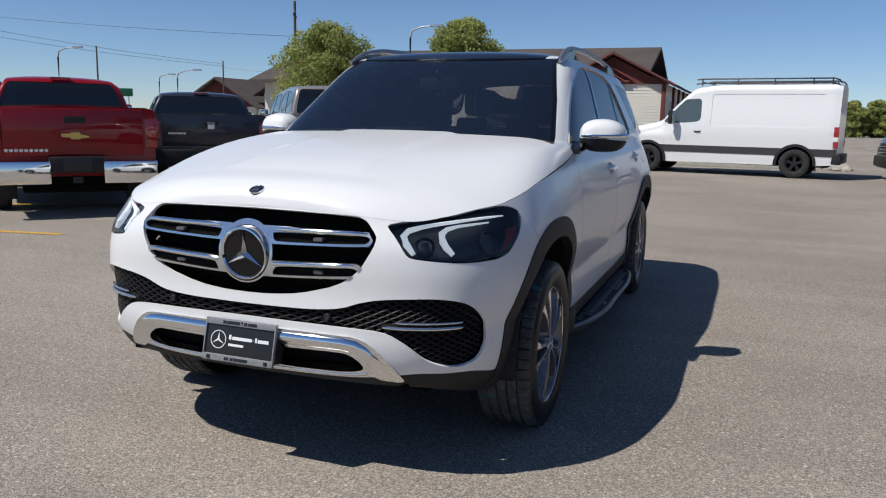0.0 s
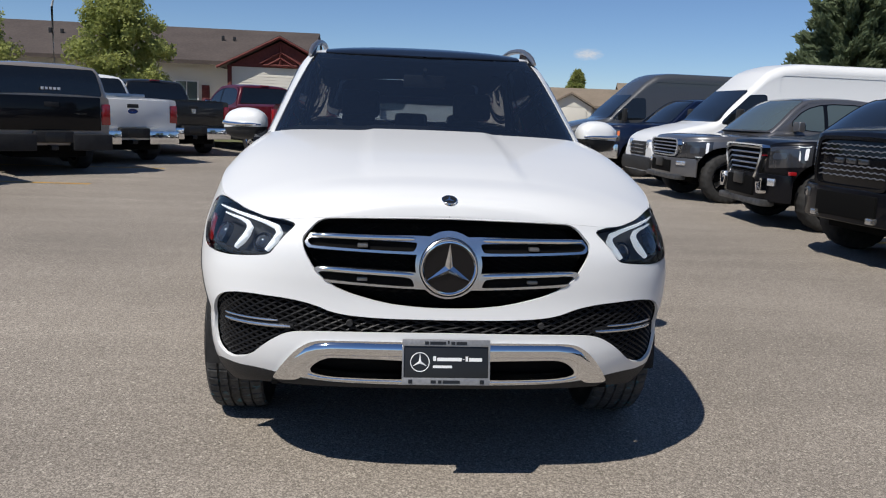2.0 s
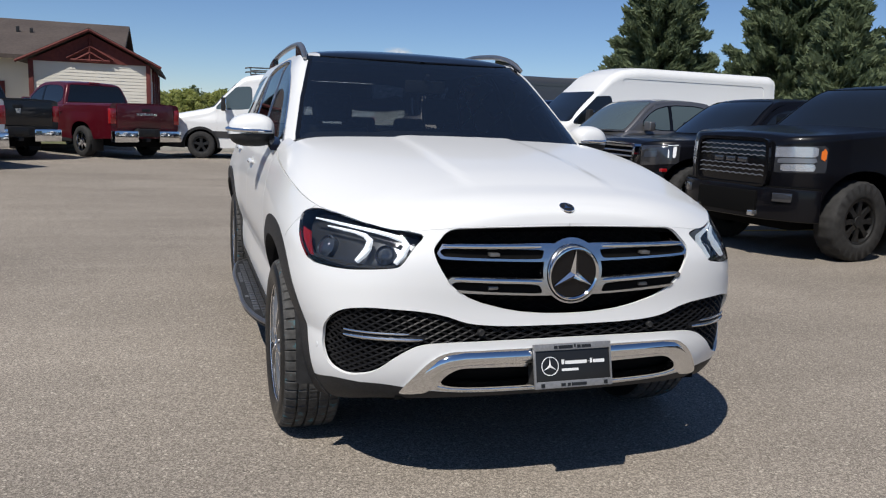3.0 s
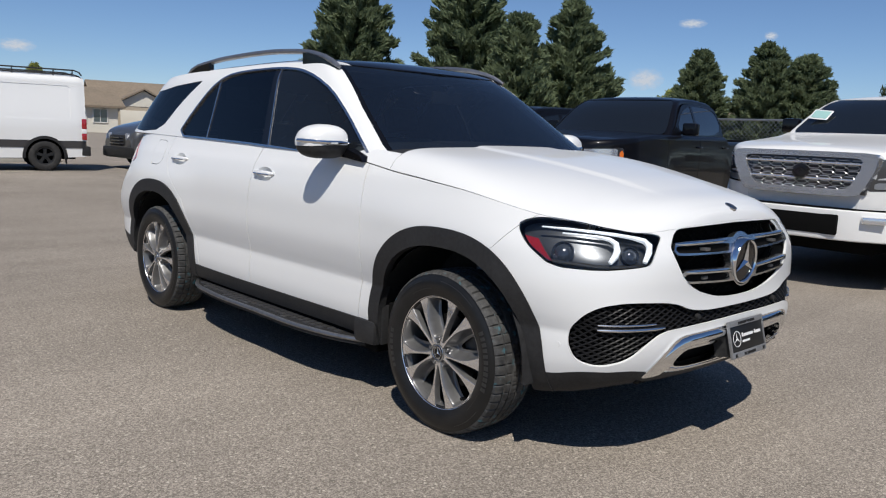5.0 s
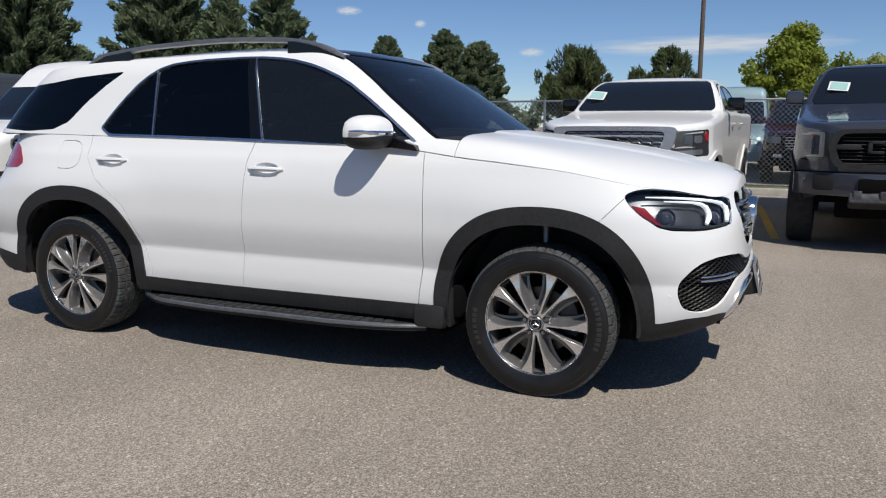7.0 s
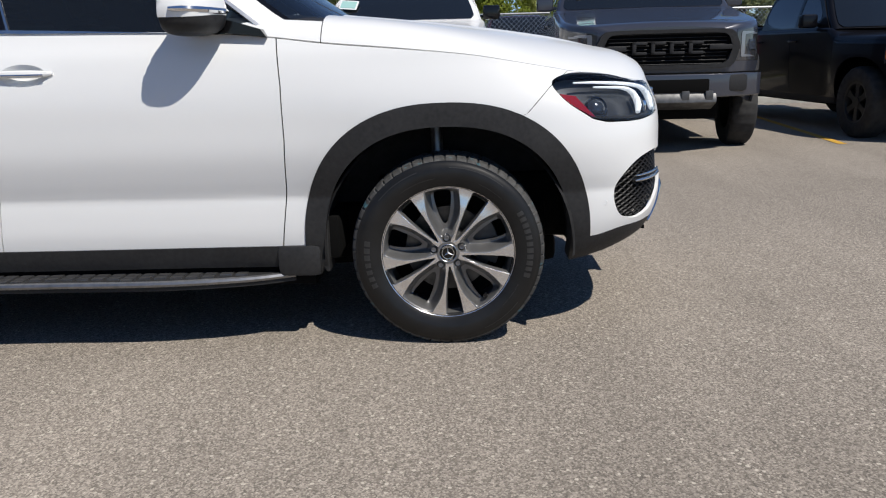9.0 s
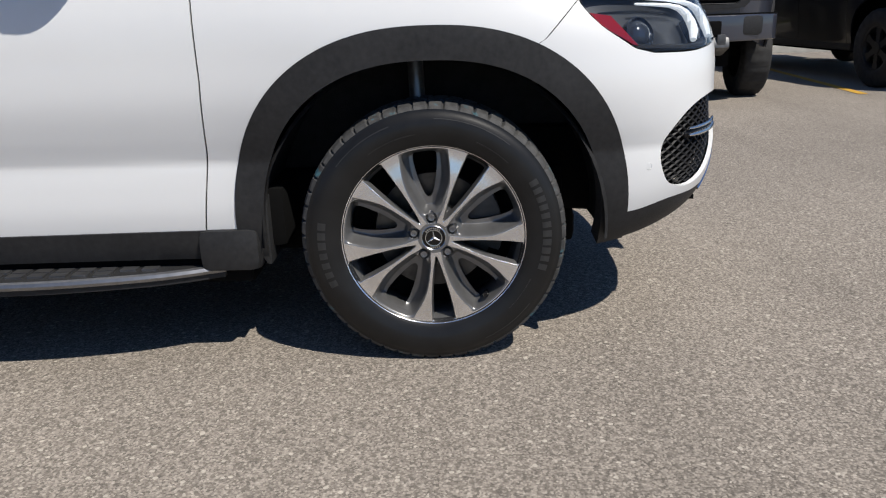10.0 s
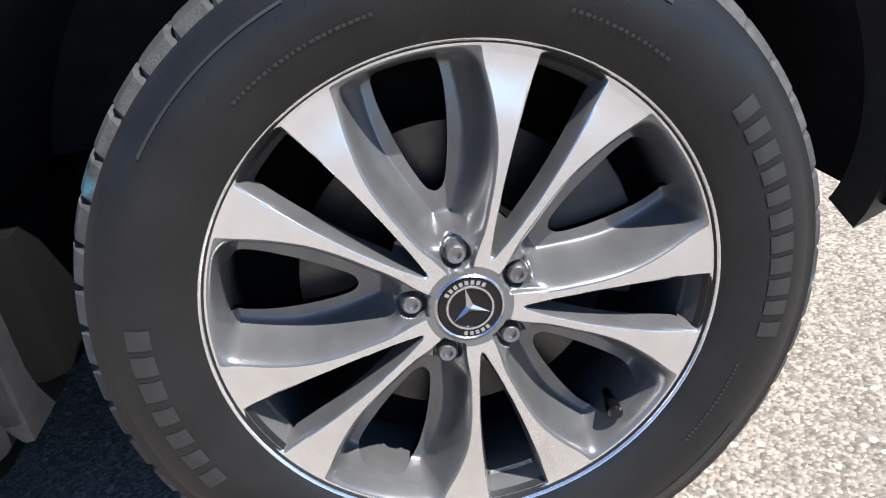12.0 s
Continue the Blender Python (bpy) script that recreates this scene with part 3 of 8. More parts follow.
green.cut(tilt(1.616, .32), "pillar_strip_front", ("glass",))
green.cut(tilt(1.690, .27), "pillar_cover", ("glass",))
green.cut(tilt(2.392, .14), "glass_rear", ("glass",))
green.cut(tilt(2.402, .14), "pillar_strip", ("glass",))

panel("windshield", green.piece(["windscreen"]), M_GLASS, suv, "dark tinted windscreen", offset=-.002, wall=.004, sides="B")
for side in "LR":
    panel("windshield_border", green.piece(["screen_edge"]), M_GLOSSBLACK, suv, "black windscreen surround", offset=-.003, sides=side)
for side in "LR":
    panel("rear_quarter_window", green.piece(["rear_glass"]), M_PRIVACY, suv, "black wrap-around rear glass", offset=-.003, wall=.004, sides=side)
panel("back_window", green.piece(["back_glass"]), M_REARGLASS, suv, "tinted back window", offset=-.003, wall=.004, sides="B")
panel("cabin_frame", green.piece(["rest"]), M_WHITE, suv, "white roof pillars", sides="B")
for side in "LR":
    panel("side_window", green.piece(["glass_front"]), M_SIDEGLASS, suv, "tinted front side window", offset=-.006, wall=.004, sides=side)
    panel("side_window", green.piece(["glass_rear"]), M_PRIVACY, suv, "dark privacy glass of the rear door", offset=-.006, wall=.004, sides=side)
    panel("quarter_window", green.piece(["glass"]), M_PRIVACY, suv, "dark fixed quarter glass", offset=-.006, wall=.004, sides=side)
    panel("pillar_cover", green.piece(["pillar_cover"]), M_GLOSSBLACK, suv, "gloss black door pillar", offset=-.003, sides=side)
    panel("pillar_strip", green.piece(["pillar_strip"]), M_SATIN, suv, sides=side)
    panel("pillar_strip", green.piece(["pillar_strip_front"]), M_SATIN, suv, sides=side)
    panel("window_trim", green.piece(["chrome"]), M_SATIN, suv, "satin chrome window surround", offset=.005, sides=side)


def roofskin(uv):
    a, v = np.abs(uv[:, 0]), uv[:, 1]
    e = cabin(np.stack([a, np.full(len(a), 1.68)], 1))
    for _ in range(5):
        e = cabin(np.stack([a, roof_edge(e[:, 1])], 1))
    t = np.abs(1 - v)
    c = roof_mid(e[:, 1])
    x = e[:, 0] * (1 - v)
    return np.stack([x, e[:, 1], c + (e[:, 2] - c) * (.5 * t ** 2 + .5 * t ** 5)], 1)


roof = Skin(roofskin, [(a, k / 30) for a in gu[1:-1] for k in range(31)], len(gu) - 2, 31)
roof.cut(lambda uv, p: np.maximum(np.abs(p[:, 0]) - .575, p[:, 1] - 2.95), "glass")
panel("roof", roof.piece(["rest"]), M_WHITE, suv, "white roof edges", sides="B", wall=.004)
panel("panoramic_roof", roof.piece(["glass"]), M_GLOSSBLACK, suv, "black panoramic glass roof", sides="B", offset=.002, wall=.006)


M_LINING = vary(mat("grey_cabin_lining", (0.04, 0.04, 0.042), 0.9, spec=0.1), (0.030, 0.030, 0.032), (0.05, 0.05, 0.052), 60)
panel("pillar_lining", green.piece(["rest"]), M_LINING, suv, "dark cloth pillar lining", offset=-.022, wall=0, sides="B")
panel("headliner", roof.piece(["rest", "glass"]), M_LINING, suv, "dark cloth headliner", offset=-.035, wall=0, sides="B")

# ---- SUV: nose details ----
def skin_point(a, z, out=0.0, surface=shell):
    uv = np.array([[a, z]])
    e = .003
    p = surface(uv)[0]
    n = np.cross(surface(uv + (e, 0))[0] - surface(uv - (e, 0))[0], surface(uv + (0, e))[0] - surface(uv - (0, e))[0])
    return Vector(p + n / np.linalg.norm(n) * out)


def lattice(name, poly, parent, material, pitch, slope, depth, half, span, zspan, label=""):
    """A moulded diamond mesh that follows the nose."""
    bm = bmesh.new()
    for way in (-1, 1):
        k0 = int((span + 0.5) / pitch) + 2
        for k in range(-k0, k0 + 1):
            zs = np.arange(zspan[0], zspan[1], .010)
            aa = k * pitch + way * (zs - zspan[0]) * slope
            ok = (inside(np.stack([aa, zs], 1), poly) < .006) & (np.abs(aa) < span)
            run = []
            for a, z, good in list(zip(aa, zs, ok)) + [(0, 0, False)]:
                if good:
                    run.append((a, z))
                    continue
                if len(run) > 1:
                    tube(bm, [skin_point(a, z, depth) for a, z in run], half, 5)
                run = []
    return part(name, bm, material, parent, label, sharp=60)


M_LAMPBOWL = mat("dark_lamp_bowl", (0.085, 0.088, 0.094), 0.30, 0.6)
M_DRL = mat("daytime_light", (0.85, 0.86, 0.88), 0.3)
nodes_of(M_DRL)[2].inputs["Emission Color"].default_value = (0.9, 0.96, 1.0, 1)
nodes_of(M_DRL)[2].inputs["Emission Strength"].default_value = 0.45
M_MESHPLASTIC = mat("satin_black_plastic", (0.008, 0.008, 0.009), 0.45, spec=0.22)
nu = 150
a_edge = along_x(.535, .85)
nose_skin = Skin(shell, [(a, z) for a in np.linspace(0, a_edge, nu) for z in np.linspace(.66, 1.01, 90)], nu, 90)
nose_skin.cut(region(GRILLE), "in")


def bar(x0, x1, near, far, lean=0.0):
    """A tapering bar: its heights (low, high) at the inner and at the outer end."""
    return crisp(on_nose([(x0 + lean, near[1]), (x1 - .012, far[1]), (x1 + .006, far[0] * .4 + far[1] * .6), (x1 - .010, far[0]), (x0, near[0])]), .008)


def disc_cut(r, z=.834):
    return lambda uv, p: np.hypot(p[:, 0], p[:, 2] - z) - r


nose_skin.cut(disc_cut(.103), "emblem", ("in",))
nose_skin.cut(region(bar(.122, .488, (.884, .919), (.895, .923), -.014)), "slot", ("in",))
nose_skin.cut(region(bar(.114, .452, (.763, .797), (.783, .812), .016)), "slot_low", ("in",))
nose_skin.cut(disc_cut(.117, .842), "louvre", ("in",))
nose_skin.cut(region(bar(.06, .500, (.874, .941), (.887, .937))), "louvre", ("in",))
nose_skin.cut(region(bar(.06, .468, (.754, .814), (.774, .829))), "louvre", ("in",))
back = nose_skin.piece(["in", "slot", "slot_low", "louvre", "emblem"])
# black sheets behind the grille and slots put their shade into colour
grille = panel("grille", back, M_DARK, suv, "grille backed by a black sheet for its deep shade", offset=-.075, wall=0, sides="B")
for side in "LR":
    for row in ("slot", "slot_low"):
        panel("louvre_slot", nose_skin.piece([row]), M_DARK, grille, "dark sheet for the shade in a louvre slot", offset=-.014, wall=0, sides=side)
panel("louvre", nose_skin.piece(["louvre"]), M_SATIN, grille, "satin chrome double louvres with a ring in the middle", offset=.004, wall=.03, sides="B")
for x1, near, far in ((.478, .930, .930), (.444, .805, .820)):
    for sx in (-1, 1):
        bm = bmesh.new()
        tube(bm, [skin_point(sx * along_x(x, near + (far - near) * (x - .11) / (x1 - .11)), near + (far - near) * (x - .11) / (x1 - .11), .001) for x in np.linspace(.122, x1, 14)], [.007, .0095] + [.0105] * 10 + [.0085, .005], 12)
        part("louvre_crown", bm, M_CHROME, grille, "rounded chrome upper edge of a louvre")
lattice("grille_mesh", GRILLE, grille, M_DARK, .050, 1.9, -.066, .0026, .50, (.68, 1.0))
bm = bmesh.new()
for sx in (-1, 1):
    for z in (.904, .786):
        box(bm, sx * .30 - .018, sx * .30 + .018, -.895, -.86, z - .006, z + .006, .003)
tagged(part("louvre_clip", bm, M_RIMGREY, grille), "small clips in the louvre slots", kind="stuff")
tip = Matrix.Translation((0, -.908, .834)) @ Matrix.Rotation(radians(4), 4, "X")
bm = bmesh.new()
lathe(bm, [(.0, 0.0001), (.002, .05), (.0, .090)], 64, m=tip @ Matrix.Rotation(radians(-90), 4, "Z"))
emblem = part("emblem", bm, M_GLOSSBLACK, grille, "round black emblem plate")
bm = bmesh.new()
lathe(bm, [(-.05, .100), (.004, .100), (.009, .097), (.010, .093), (.004, .088), (-.02, .088)], 72, m=tip @ Matrix.Rotation(radians(-90), 4, "Z"))
part("emblem_ring", bm, M_CHROME, grille)
bm = bmesh.new()


def star(bm, m, r, w, h):
    """Three tapered points about a raised middle."""
    mid = bm.verts.new(m @ Vector((h, 0, 0)))
    tips, waist = [], []
    for k in range(3):
        t = k * math.tau / 3
        tips.append(bm.verts.new(m @ Vector((h * .25, r * math.sin(t), r * math.cos(t)))))
        t += math.tau / 6
        waist.append(bm.verts.new(m @ Vector((0, w * math.sin(t), w * math.cos(t)))))
    for k in range(3):
        bm.faces.new((mid, tips[k], waist[k]))
        bm.faces.new((mid, waist[k - 1], tips[k]))
    bmesh.ops.recalc_face_normals(bm, faces=bm.faces[:])


star(bm, tip @ Matrix.Rotation(radians(-90), 4, "Z") @ Matrix.Translation((.003, 0, 0)), .089, .016, .014)
part("emblem_star", bm, M_CHROME, grille, sharp=5)

# small round badge on the hood
bt = Matrix.Translation((0, -.822, 1.0635)) @ Matrix.Rotation(radians(-64), 4, "X") @ Matrix.Rotation(radians(-90), 4, "Z")
bm = bmesh.new()
lathe(bm, [(-.01, .027), (.001, .027), (.002, .024), (.0015, .0001)], 40, m=bt)
badge = part("hood_badge", bm, M_PLATEBLACK, suv, "small round black and chrome hood badge")
bm = bmesh.new()
lathe(bm, [(-.004, .028), (.002, .028), (.003, .0265), (.002, .0245), (-.004, .0245)], 40, m=bt)
star(bm, bt @ Matrix.Translation((.0017, 0, 0)), .022, .005, .002)
part("badge_ring", bm, M_CHROME, badge)

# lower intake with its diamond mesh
# the intake's depth is a near-black sheet in place of shade
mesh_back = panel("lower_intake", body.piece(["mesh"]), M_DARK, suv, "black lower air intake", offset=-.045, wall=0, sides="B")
lattice("intake_mesh", MESH, mesh_back, M_MESHPLASTIC, .052, 2.3, -.020, .0042, 1.30, (.43, .72), "black moulded diamond mesh")
for sx in (-1, 1):
    bm = bmesh.new()
    pts = [skin_point(sx * a, .606 - .006 * k / 13, -.006) for k, a in enumerate(np.linspace(along_x(.548, .606), along_x(.800, .600), 14))]
    tube(bm, [skin_point(sx * a, .606 - .006 * k / 13, -.021) for k, a in enumerate(np.linspace(along_x(.540, .606), along_x(.806, .600), 14))], [.009, .013] + [.015] * 10 + [.012, .008], 8)
    part("intake_blade", bm, M_MESHPLASTIC, mesh_back, "black blade with a silver edge")
    bm = bmesh.new()
    tube(bm, pts, [.004, .006] + [.007] * 10 + [.006, .004], 8)
    tube(bm, [(x, y, z + .019) for x, y, z in pts[2:]], [.003] + [.0045] * 10 + [.003], 8)
    part("blade_edge", bm, M_SATIN, mesh_back, "slim silver edge")
# dark sheet in place of the shade behind the skid bar
panel("skid_shadow", body.piece(["skid", "hole"]), M_DARK, suv, "dark sheet for the shade behind the skid bar", offset=-.05, wall=0, sides="B")
way = [(.0, .538), (.15, .538), (.30, .538), (.40, .537), (.450, .530), (.48, .517), (.518, .486), (.562, .434), (.595, .402)]
both = [(-x, z) for x, z in way[:0:-1]] + way
fat = [.010, .018, .024, .028, .030, .030, .030, .030]
bm = bmesh.new()
tube(bm, [skin_point(math.copysign(along_x(abs(x), z), x), z, -.012) for x, z in both], fat + [.030] + fat[::-1], 20)
skid_bar = panel("skid_bar", body.piece(["skid"]), M_CHROME, suv, "polished chrome skid bar", offset=.006, wall=.035, sides="B")
part("skid_crown", bm, M_CHROME, skid_bar, "rounded upper edge of the skid bar")
way = [(.0, .414), (.15, .414), (.30, .415), (.38, .417), (.44, .421), (.485, .432)]
both = [(-x, z) for x, z in way[:0:-1]] + way
bm = bmesh.new()
tube(bm, [skin_point(math.copysign(along_x(abs(x), z), x), z, .002) for x, z in both], .008, 12)
part("skid_edge", bm, M_CHROME, skid_bar, "slim chrome lower edge")
for sx in (-1, 1):
    bm = bmesh.new()
    lathe(bm, [(-.01, .0115), (-.0005, .0115), (.0003, .0105), (-.001, .0095), (.0006, .0085), (.0006, .0001)], 20, m=Matrix.Translation(skin_point(sx * along_y(-.60, .53), .53)) @ Matrix.Rotation(radians(-14 if sx > 0 else 194), 4, "Z"))
    part("parking_sensor", bm, M_WHITE, suv)
    for x in (.34,):
        bm = bmesh.new()
        p = skin_point(sx * along_x(x, .63), .63, -.005)
        lathe(bm, [(-.01, .012), (.004, .012), (.006, .010), (.005, .0001)], 18, m=Matrix.Translation(p) @ Matrix.Rotation(radians(-90), 4, "Z"))
        part("parking_sensor", bm, M_PLASTIC, suv)

# licence plate holder and dealer plate
pm = Matrix.Translation((0, -.948, .507)) @ Matrix.Rotation(radians(-14), 4, "X")
bm = bmesh.new()
box(bm, -.14, .14, .004, .085, -.07, .07, .008, m=pm)
holder = part("plate_holder", bm, M_PLASTIC, suv, "black plastic plate holder")
bm = bmesh.new()
box(bm, -.150, .150, -.004, .003, -.076, .076, .002, m=pm)
plate = part("dealer_plate", bm, M_PLATEBLACK, suv, "black dealer plate with white bars in a metal frame")
bm = bmesh.new()
box(bm, -.154, .154, -.010, .004, .055, .079, .003, m=pm)
box(bm, -.154, .154, -.010, .004, -.079, -.054, .003, m=pm)
box(bm, -.154, -.148, -.010, .004, -.058, .058, .002, m=pm)
box(bm, .148, .154, -.010, .004, -.058, .058, .002, m=pm)
part("plate_frame", bm, M_PLATEGREY, plate, "grey metal plate frame")
bm = bmesh.new()
pr = pm @ Matrix.Translation((-.092, -.005, .0)) @ Matrix.Rotation(radians(-90), 4, "Z")
lathe(bm, [(0, .034), (.0012, .034), (.0012, .031), (0, .031)], 40, m=pr)
star(bm, pr, .031, .005, .002)
for x0, x1, z0, z1 in ((-.046, -.036, .004, .021), (-.032, .054, .004, .016), (.058, .064, .009, .011), (.068, .076, .004, .021), (.080, .126, .004, .016), (-.046, .020, -.020, -.011)):
    box(bm, x0, x1, -.0060, -.0045, z0, z1, m=pm)
tagged(part("plate_print", bm, M_PLATEWHITE, plate), "white printed bars and a ring", kind="stuff")
bm = bmesh.new()
for x0, x1, z0 in ((-.076, -.062, .061), (-.058, -.002, .061), (.004, .010, .064), (.016, .030, .061), (.034, .072, .061), (-.054, -.036, -.073), (-.028, -.016, -.073), (-.012, .048, -.073)):
    box(bm, x0, x1, -.0118, -.0105, z0, z0 + .011, m=pm)
for x in (-.125, .125):
    box(bm, x - .007, x + .007, -.0118, -.0105, -.074, -.060, .002, m=pm)
tagged(part("frame_print", bm, M_PLATEBLACK, plate), "small dark bars on the frame", kind="stuff")

# headlights
for sx, side in ((1, "L"), (-1, "R")):
    lamp = panel("headlight", body.piece(["lamp"]), M_LAMPBOWL, suv, "dark LED headlight with white light guides", offset=-.055, wall=0, sides=side)
    panel("lens", body.piece(["lamp"]), M_CLEAR, lamp, "clear lens", offset=.002, wall=.01, sides=side)

    def P(kind, v, z, out):
        return skin_point(sx * (along_x(v, z) if kind == "x" else along_y(v, z)), z, out)
    guide = [P("y", -.479, .985, -.012), P("y", -.56, .984, -.012), P("x", .758, .978, -.012), P("x", .70, .971, -.012), P("x", .65, .962, -.012), P("x", .608, .950, -.012), P("x", .597, .932, -.012), P("x", .612, .905, -.012), P("x", .642, .869, -.012)]
    bm = bmesh.new()
    tube(bm, guide, [.003, .005, .006, .007, .008, .011, .013, .013, .009], 8)
    part("light_guide", bm, M_DRL, lamp, "white daytime light guide")
    guide = [P("y", -.56, .968, -.014), P("x", .79, .965, -.014), P("x", .755, .962, -.014), P("x", .726, .954, -.014), P("x", .714, .940, -.014), P("x", .724, .915, -.014), P("x", .740, .893, -.014), P("x", .765, .866, -.014)]
    bm = bmesh.new()
    tube(bm, guide, [.003, .005, .006, .009, .012, .0135, .0135, .009], 8)
    part("light_guide", bm, M_DRL, lamp, "white daytime light guide")
    for kind, v, z, r in (("y", -.585, .905, .036), ("x", .675, .905, .030)):
        bm = bmesh.new()
        c = P(kind, v, z, -.035)
        d = (P(kind, v, z, .0) - c).normalized()
        rot = d.to_track_quat("X", "Z").to_matrix().to_4x4()
        lathe(bm, [(-.03, r * 1.25), (.0, r * 1.25), (.004, r * 1.12), (-.004, r)], 28, m=Matrix.Translation(c) @ rot)
        lathe(bm, [(-.004, r), (.006, r * .8), (.012, r * .45), (.014, .0001)], 28, m=Matrix.Translation(c) @ rot)
        part("projector", bm, M_LENS, lamp, "round projector lens")
    red = Skin(shell, [(a, z) for a in np.linspace(along_y(-.60, .9), along_y(-.36, .97), 40) for z in np.linspace(.83, 1.0, 30)], 40, 30)
    red.cut(region(LAMP, -.010), "lamp")
    red.cut(lambda uv, p: p[:, 1] * 1.0 + .455 - (p[:, 2] - .97) * .95 - .0, "inner", ("lamp",))
    red.cut(lambda uv, p: .952 + (p[:, 1] + .40) * .15 - p[:, 2], "inner", ("lamp",))
    panel("side_marker", red.piece(["lamp"]), M_RED, lamp, "red side marker", offset=-.012, wall=.01, sides=side)
    # soot-black inner bezel under the lens
    for z0 in (.848,):
        bm = bmesh.new()
        tube(bm, [P("x", .62, z0 + .010, -.03), P("x", .70, z0 + .0, -.03), P("x", .80, z0, -.03), P("y", -.54, z0 + .01, -.03)], .010, 8)
        part("bezel", bm, M_PLASTIC, lamp)

# door mirrors
def ball(bm, c, rad, e1, e2, nu=28, nv=20, zmin=-9, zmax=9, flat=None):
    """A squarish rounded body; flat: how far it reaches back."""
    def pw(v, e):
        return math.copysign(abs(v) ** e, v)
    rows = []
    for j in range(nv + 1):
        ph = -math.pi / 2 + math.pi * j / nv
        row = []
        for i in range(nu):
            th = math.tau * i / nu
            p = Vector((rad[0] * pw(math.cos(ph), e1) * pw(math.cos(th), e2), rad[1] * pw(math.cos(ph), e1) * pw(math.sin(th), e2), rad[2] * pw(math.sin(ph), e1)))
            p.z = min(max(p.z, zmin), zmax)
            if flat is not None:
                p.y = min(p.y, flat)
            row.append(bm.verts.new(c + p))
        rows.append(row)
    for a, b in zip(rows, rows[1:]):
        for i in range(nu):
            k = (i + 1) % nu
            try:
                bm.faces.new((a[i], a[k], b[k], b[i]))
            except ValueError:
                pass
    bmesh.ops.remove_doubles(bm, verts=bm.verts[:], dist=1e-5)
    bmesh.ops.recalc_face_normals(bm, faces=bm.faces[:])


for sx in (1, -1):
    c = Vector((sx * .985, .865, 1.262))
    bm = bmesh.new()
    ball(bm, c, (.119, .104, .088), .78, .72, zmin=-.012, flat=.063)
    for v in bm.verts:
        v.co.y += .35 * abs(v.co.x - sx * .90) * .55
        v.co.z -= .10 * max(0, abs(v.co.x) - 1.0)
    mirror = part("door_mirror", bm, M_WHITE, suv, "white mirror cap over a black shell")
    bm = bmesh.new()
    ball(bm, c, (.117, .102, .084), .72, .72, zmax=-.013, flat=.060)
    for v in bm.verts:
        v.co.y += .35 * abs(v.co.x - sx * .90) * .55
    part("mirror_shell", bm, M_PLASTIC, mirror)
    bm = bmesh.new()
    prism(bm, [(.64, 1.172), (.80, 1.190), (.92, 1.215), (.92, 1.232), (.78, 1.235), (.66, 1.200)], sx * .855, sx * .91, "x")
    box(bm, min(sx * .88, sx * .95), max(sx * .88, sx * .95), .80, .90, 1.196, 1.222, .006)
    part("mirror_arm", bm, M_GLOSSBLACK, mirror)
    bm = bmesh.new()
    tube(bm, [(sx * .89, .775, 1.262), (sx * .95, .769, 1.263), (sx * 1.02, .784, 1.262), (sx * 1.070, .820, 1.264), (sx * 1.101, .872, 1.266), (sx * 1.109, .915, 1.267)], [.004, .010, .012, .013, .013, .008], 8)
    part("turn_signal", bm, M_CHROME, mirror, "slim silver turn signal strip")
    bm = bmesh.new()
    prism(bm, rounded([(sx * .90, 1.20), (sx * 1.075, 1.20), (sx * 1.075, 1.32), (sx * .90, 1.325)], 2).tolist(), .944, .948, "y")
    part("mirror_glass", bm, M_MIRROR, mirror)

# door handles
for side, sx in (("L", 1), ("R", -1)):
    for k, (y0, y1, z0) in enumerate(((1.43, 1.66, 1.058), (2.545, 2.785, 1.086))):
        bm = bmesh.new()
        pts = []
        for i in range(9):
            t = i / 8
            y = y0 + (y1 - y0) * t
            x = float(shell(np.array([[along_y(y, z0), z0]]))[0, 0])
            pts.append((sx * (x + .002 + .010 * math.sin(math.pi * t) ** .5), y, z0 + .004))
        tube(bm, pts, [.006, .011, .0135, .0145, .0145, .0145, .0135, .011, .006], 10)
        handle = part("door_handle", bm, M_WHITE, doors[side, k], "white door handle with chrome strip")
        bm = bmesh.new()
        tube(bm, [(p[0] + sx * .011, p[1], p[2] - .005) for p in pts[1:-1]], .0055, 8)
        part("handle_strip", bm, M_CHROME, doors[side, k])
        bm = bmesh.new()
        ac, zc = HANDLES[k]
        rings = []
        for i in range(7):
            q = 1.01 - i / 6
            rings.append([bm.verts.new(skin_point(sx * (ac + .088 * max(q, .01) * math.cos(u)), zc + .040 * max(q, .01) * math.sin(u), -.024 * (1 - q * q))) for u in np.linspace(0, math.tau, 36, endpoint=False)])
        for r0, r1 in zip(rings, rings[1:]):
            for i in range(36):
                bm.faces.new((r0[i], r0[(i + 1) % 36], r1[(i + 1) % 36], r1[i]))
        bmesh.ops.recalc_face_normals(bm, faces=bm.faces[:])
        if sum(f.normal.x * f.calc_area() for f in bm.faces) * sx < 0:
            bmesh.ops.reverse_faces(bm, faces=bm.faces[:])
        part("handle_recess", bm, M_WHITE, doors[side, k], "hollow behind the handle", sharp=80)

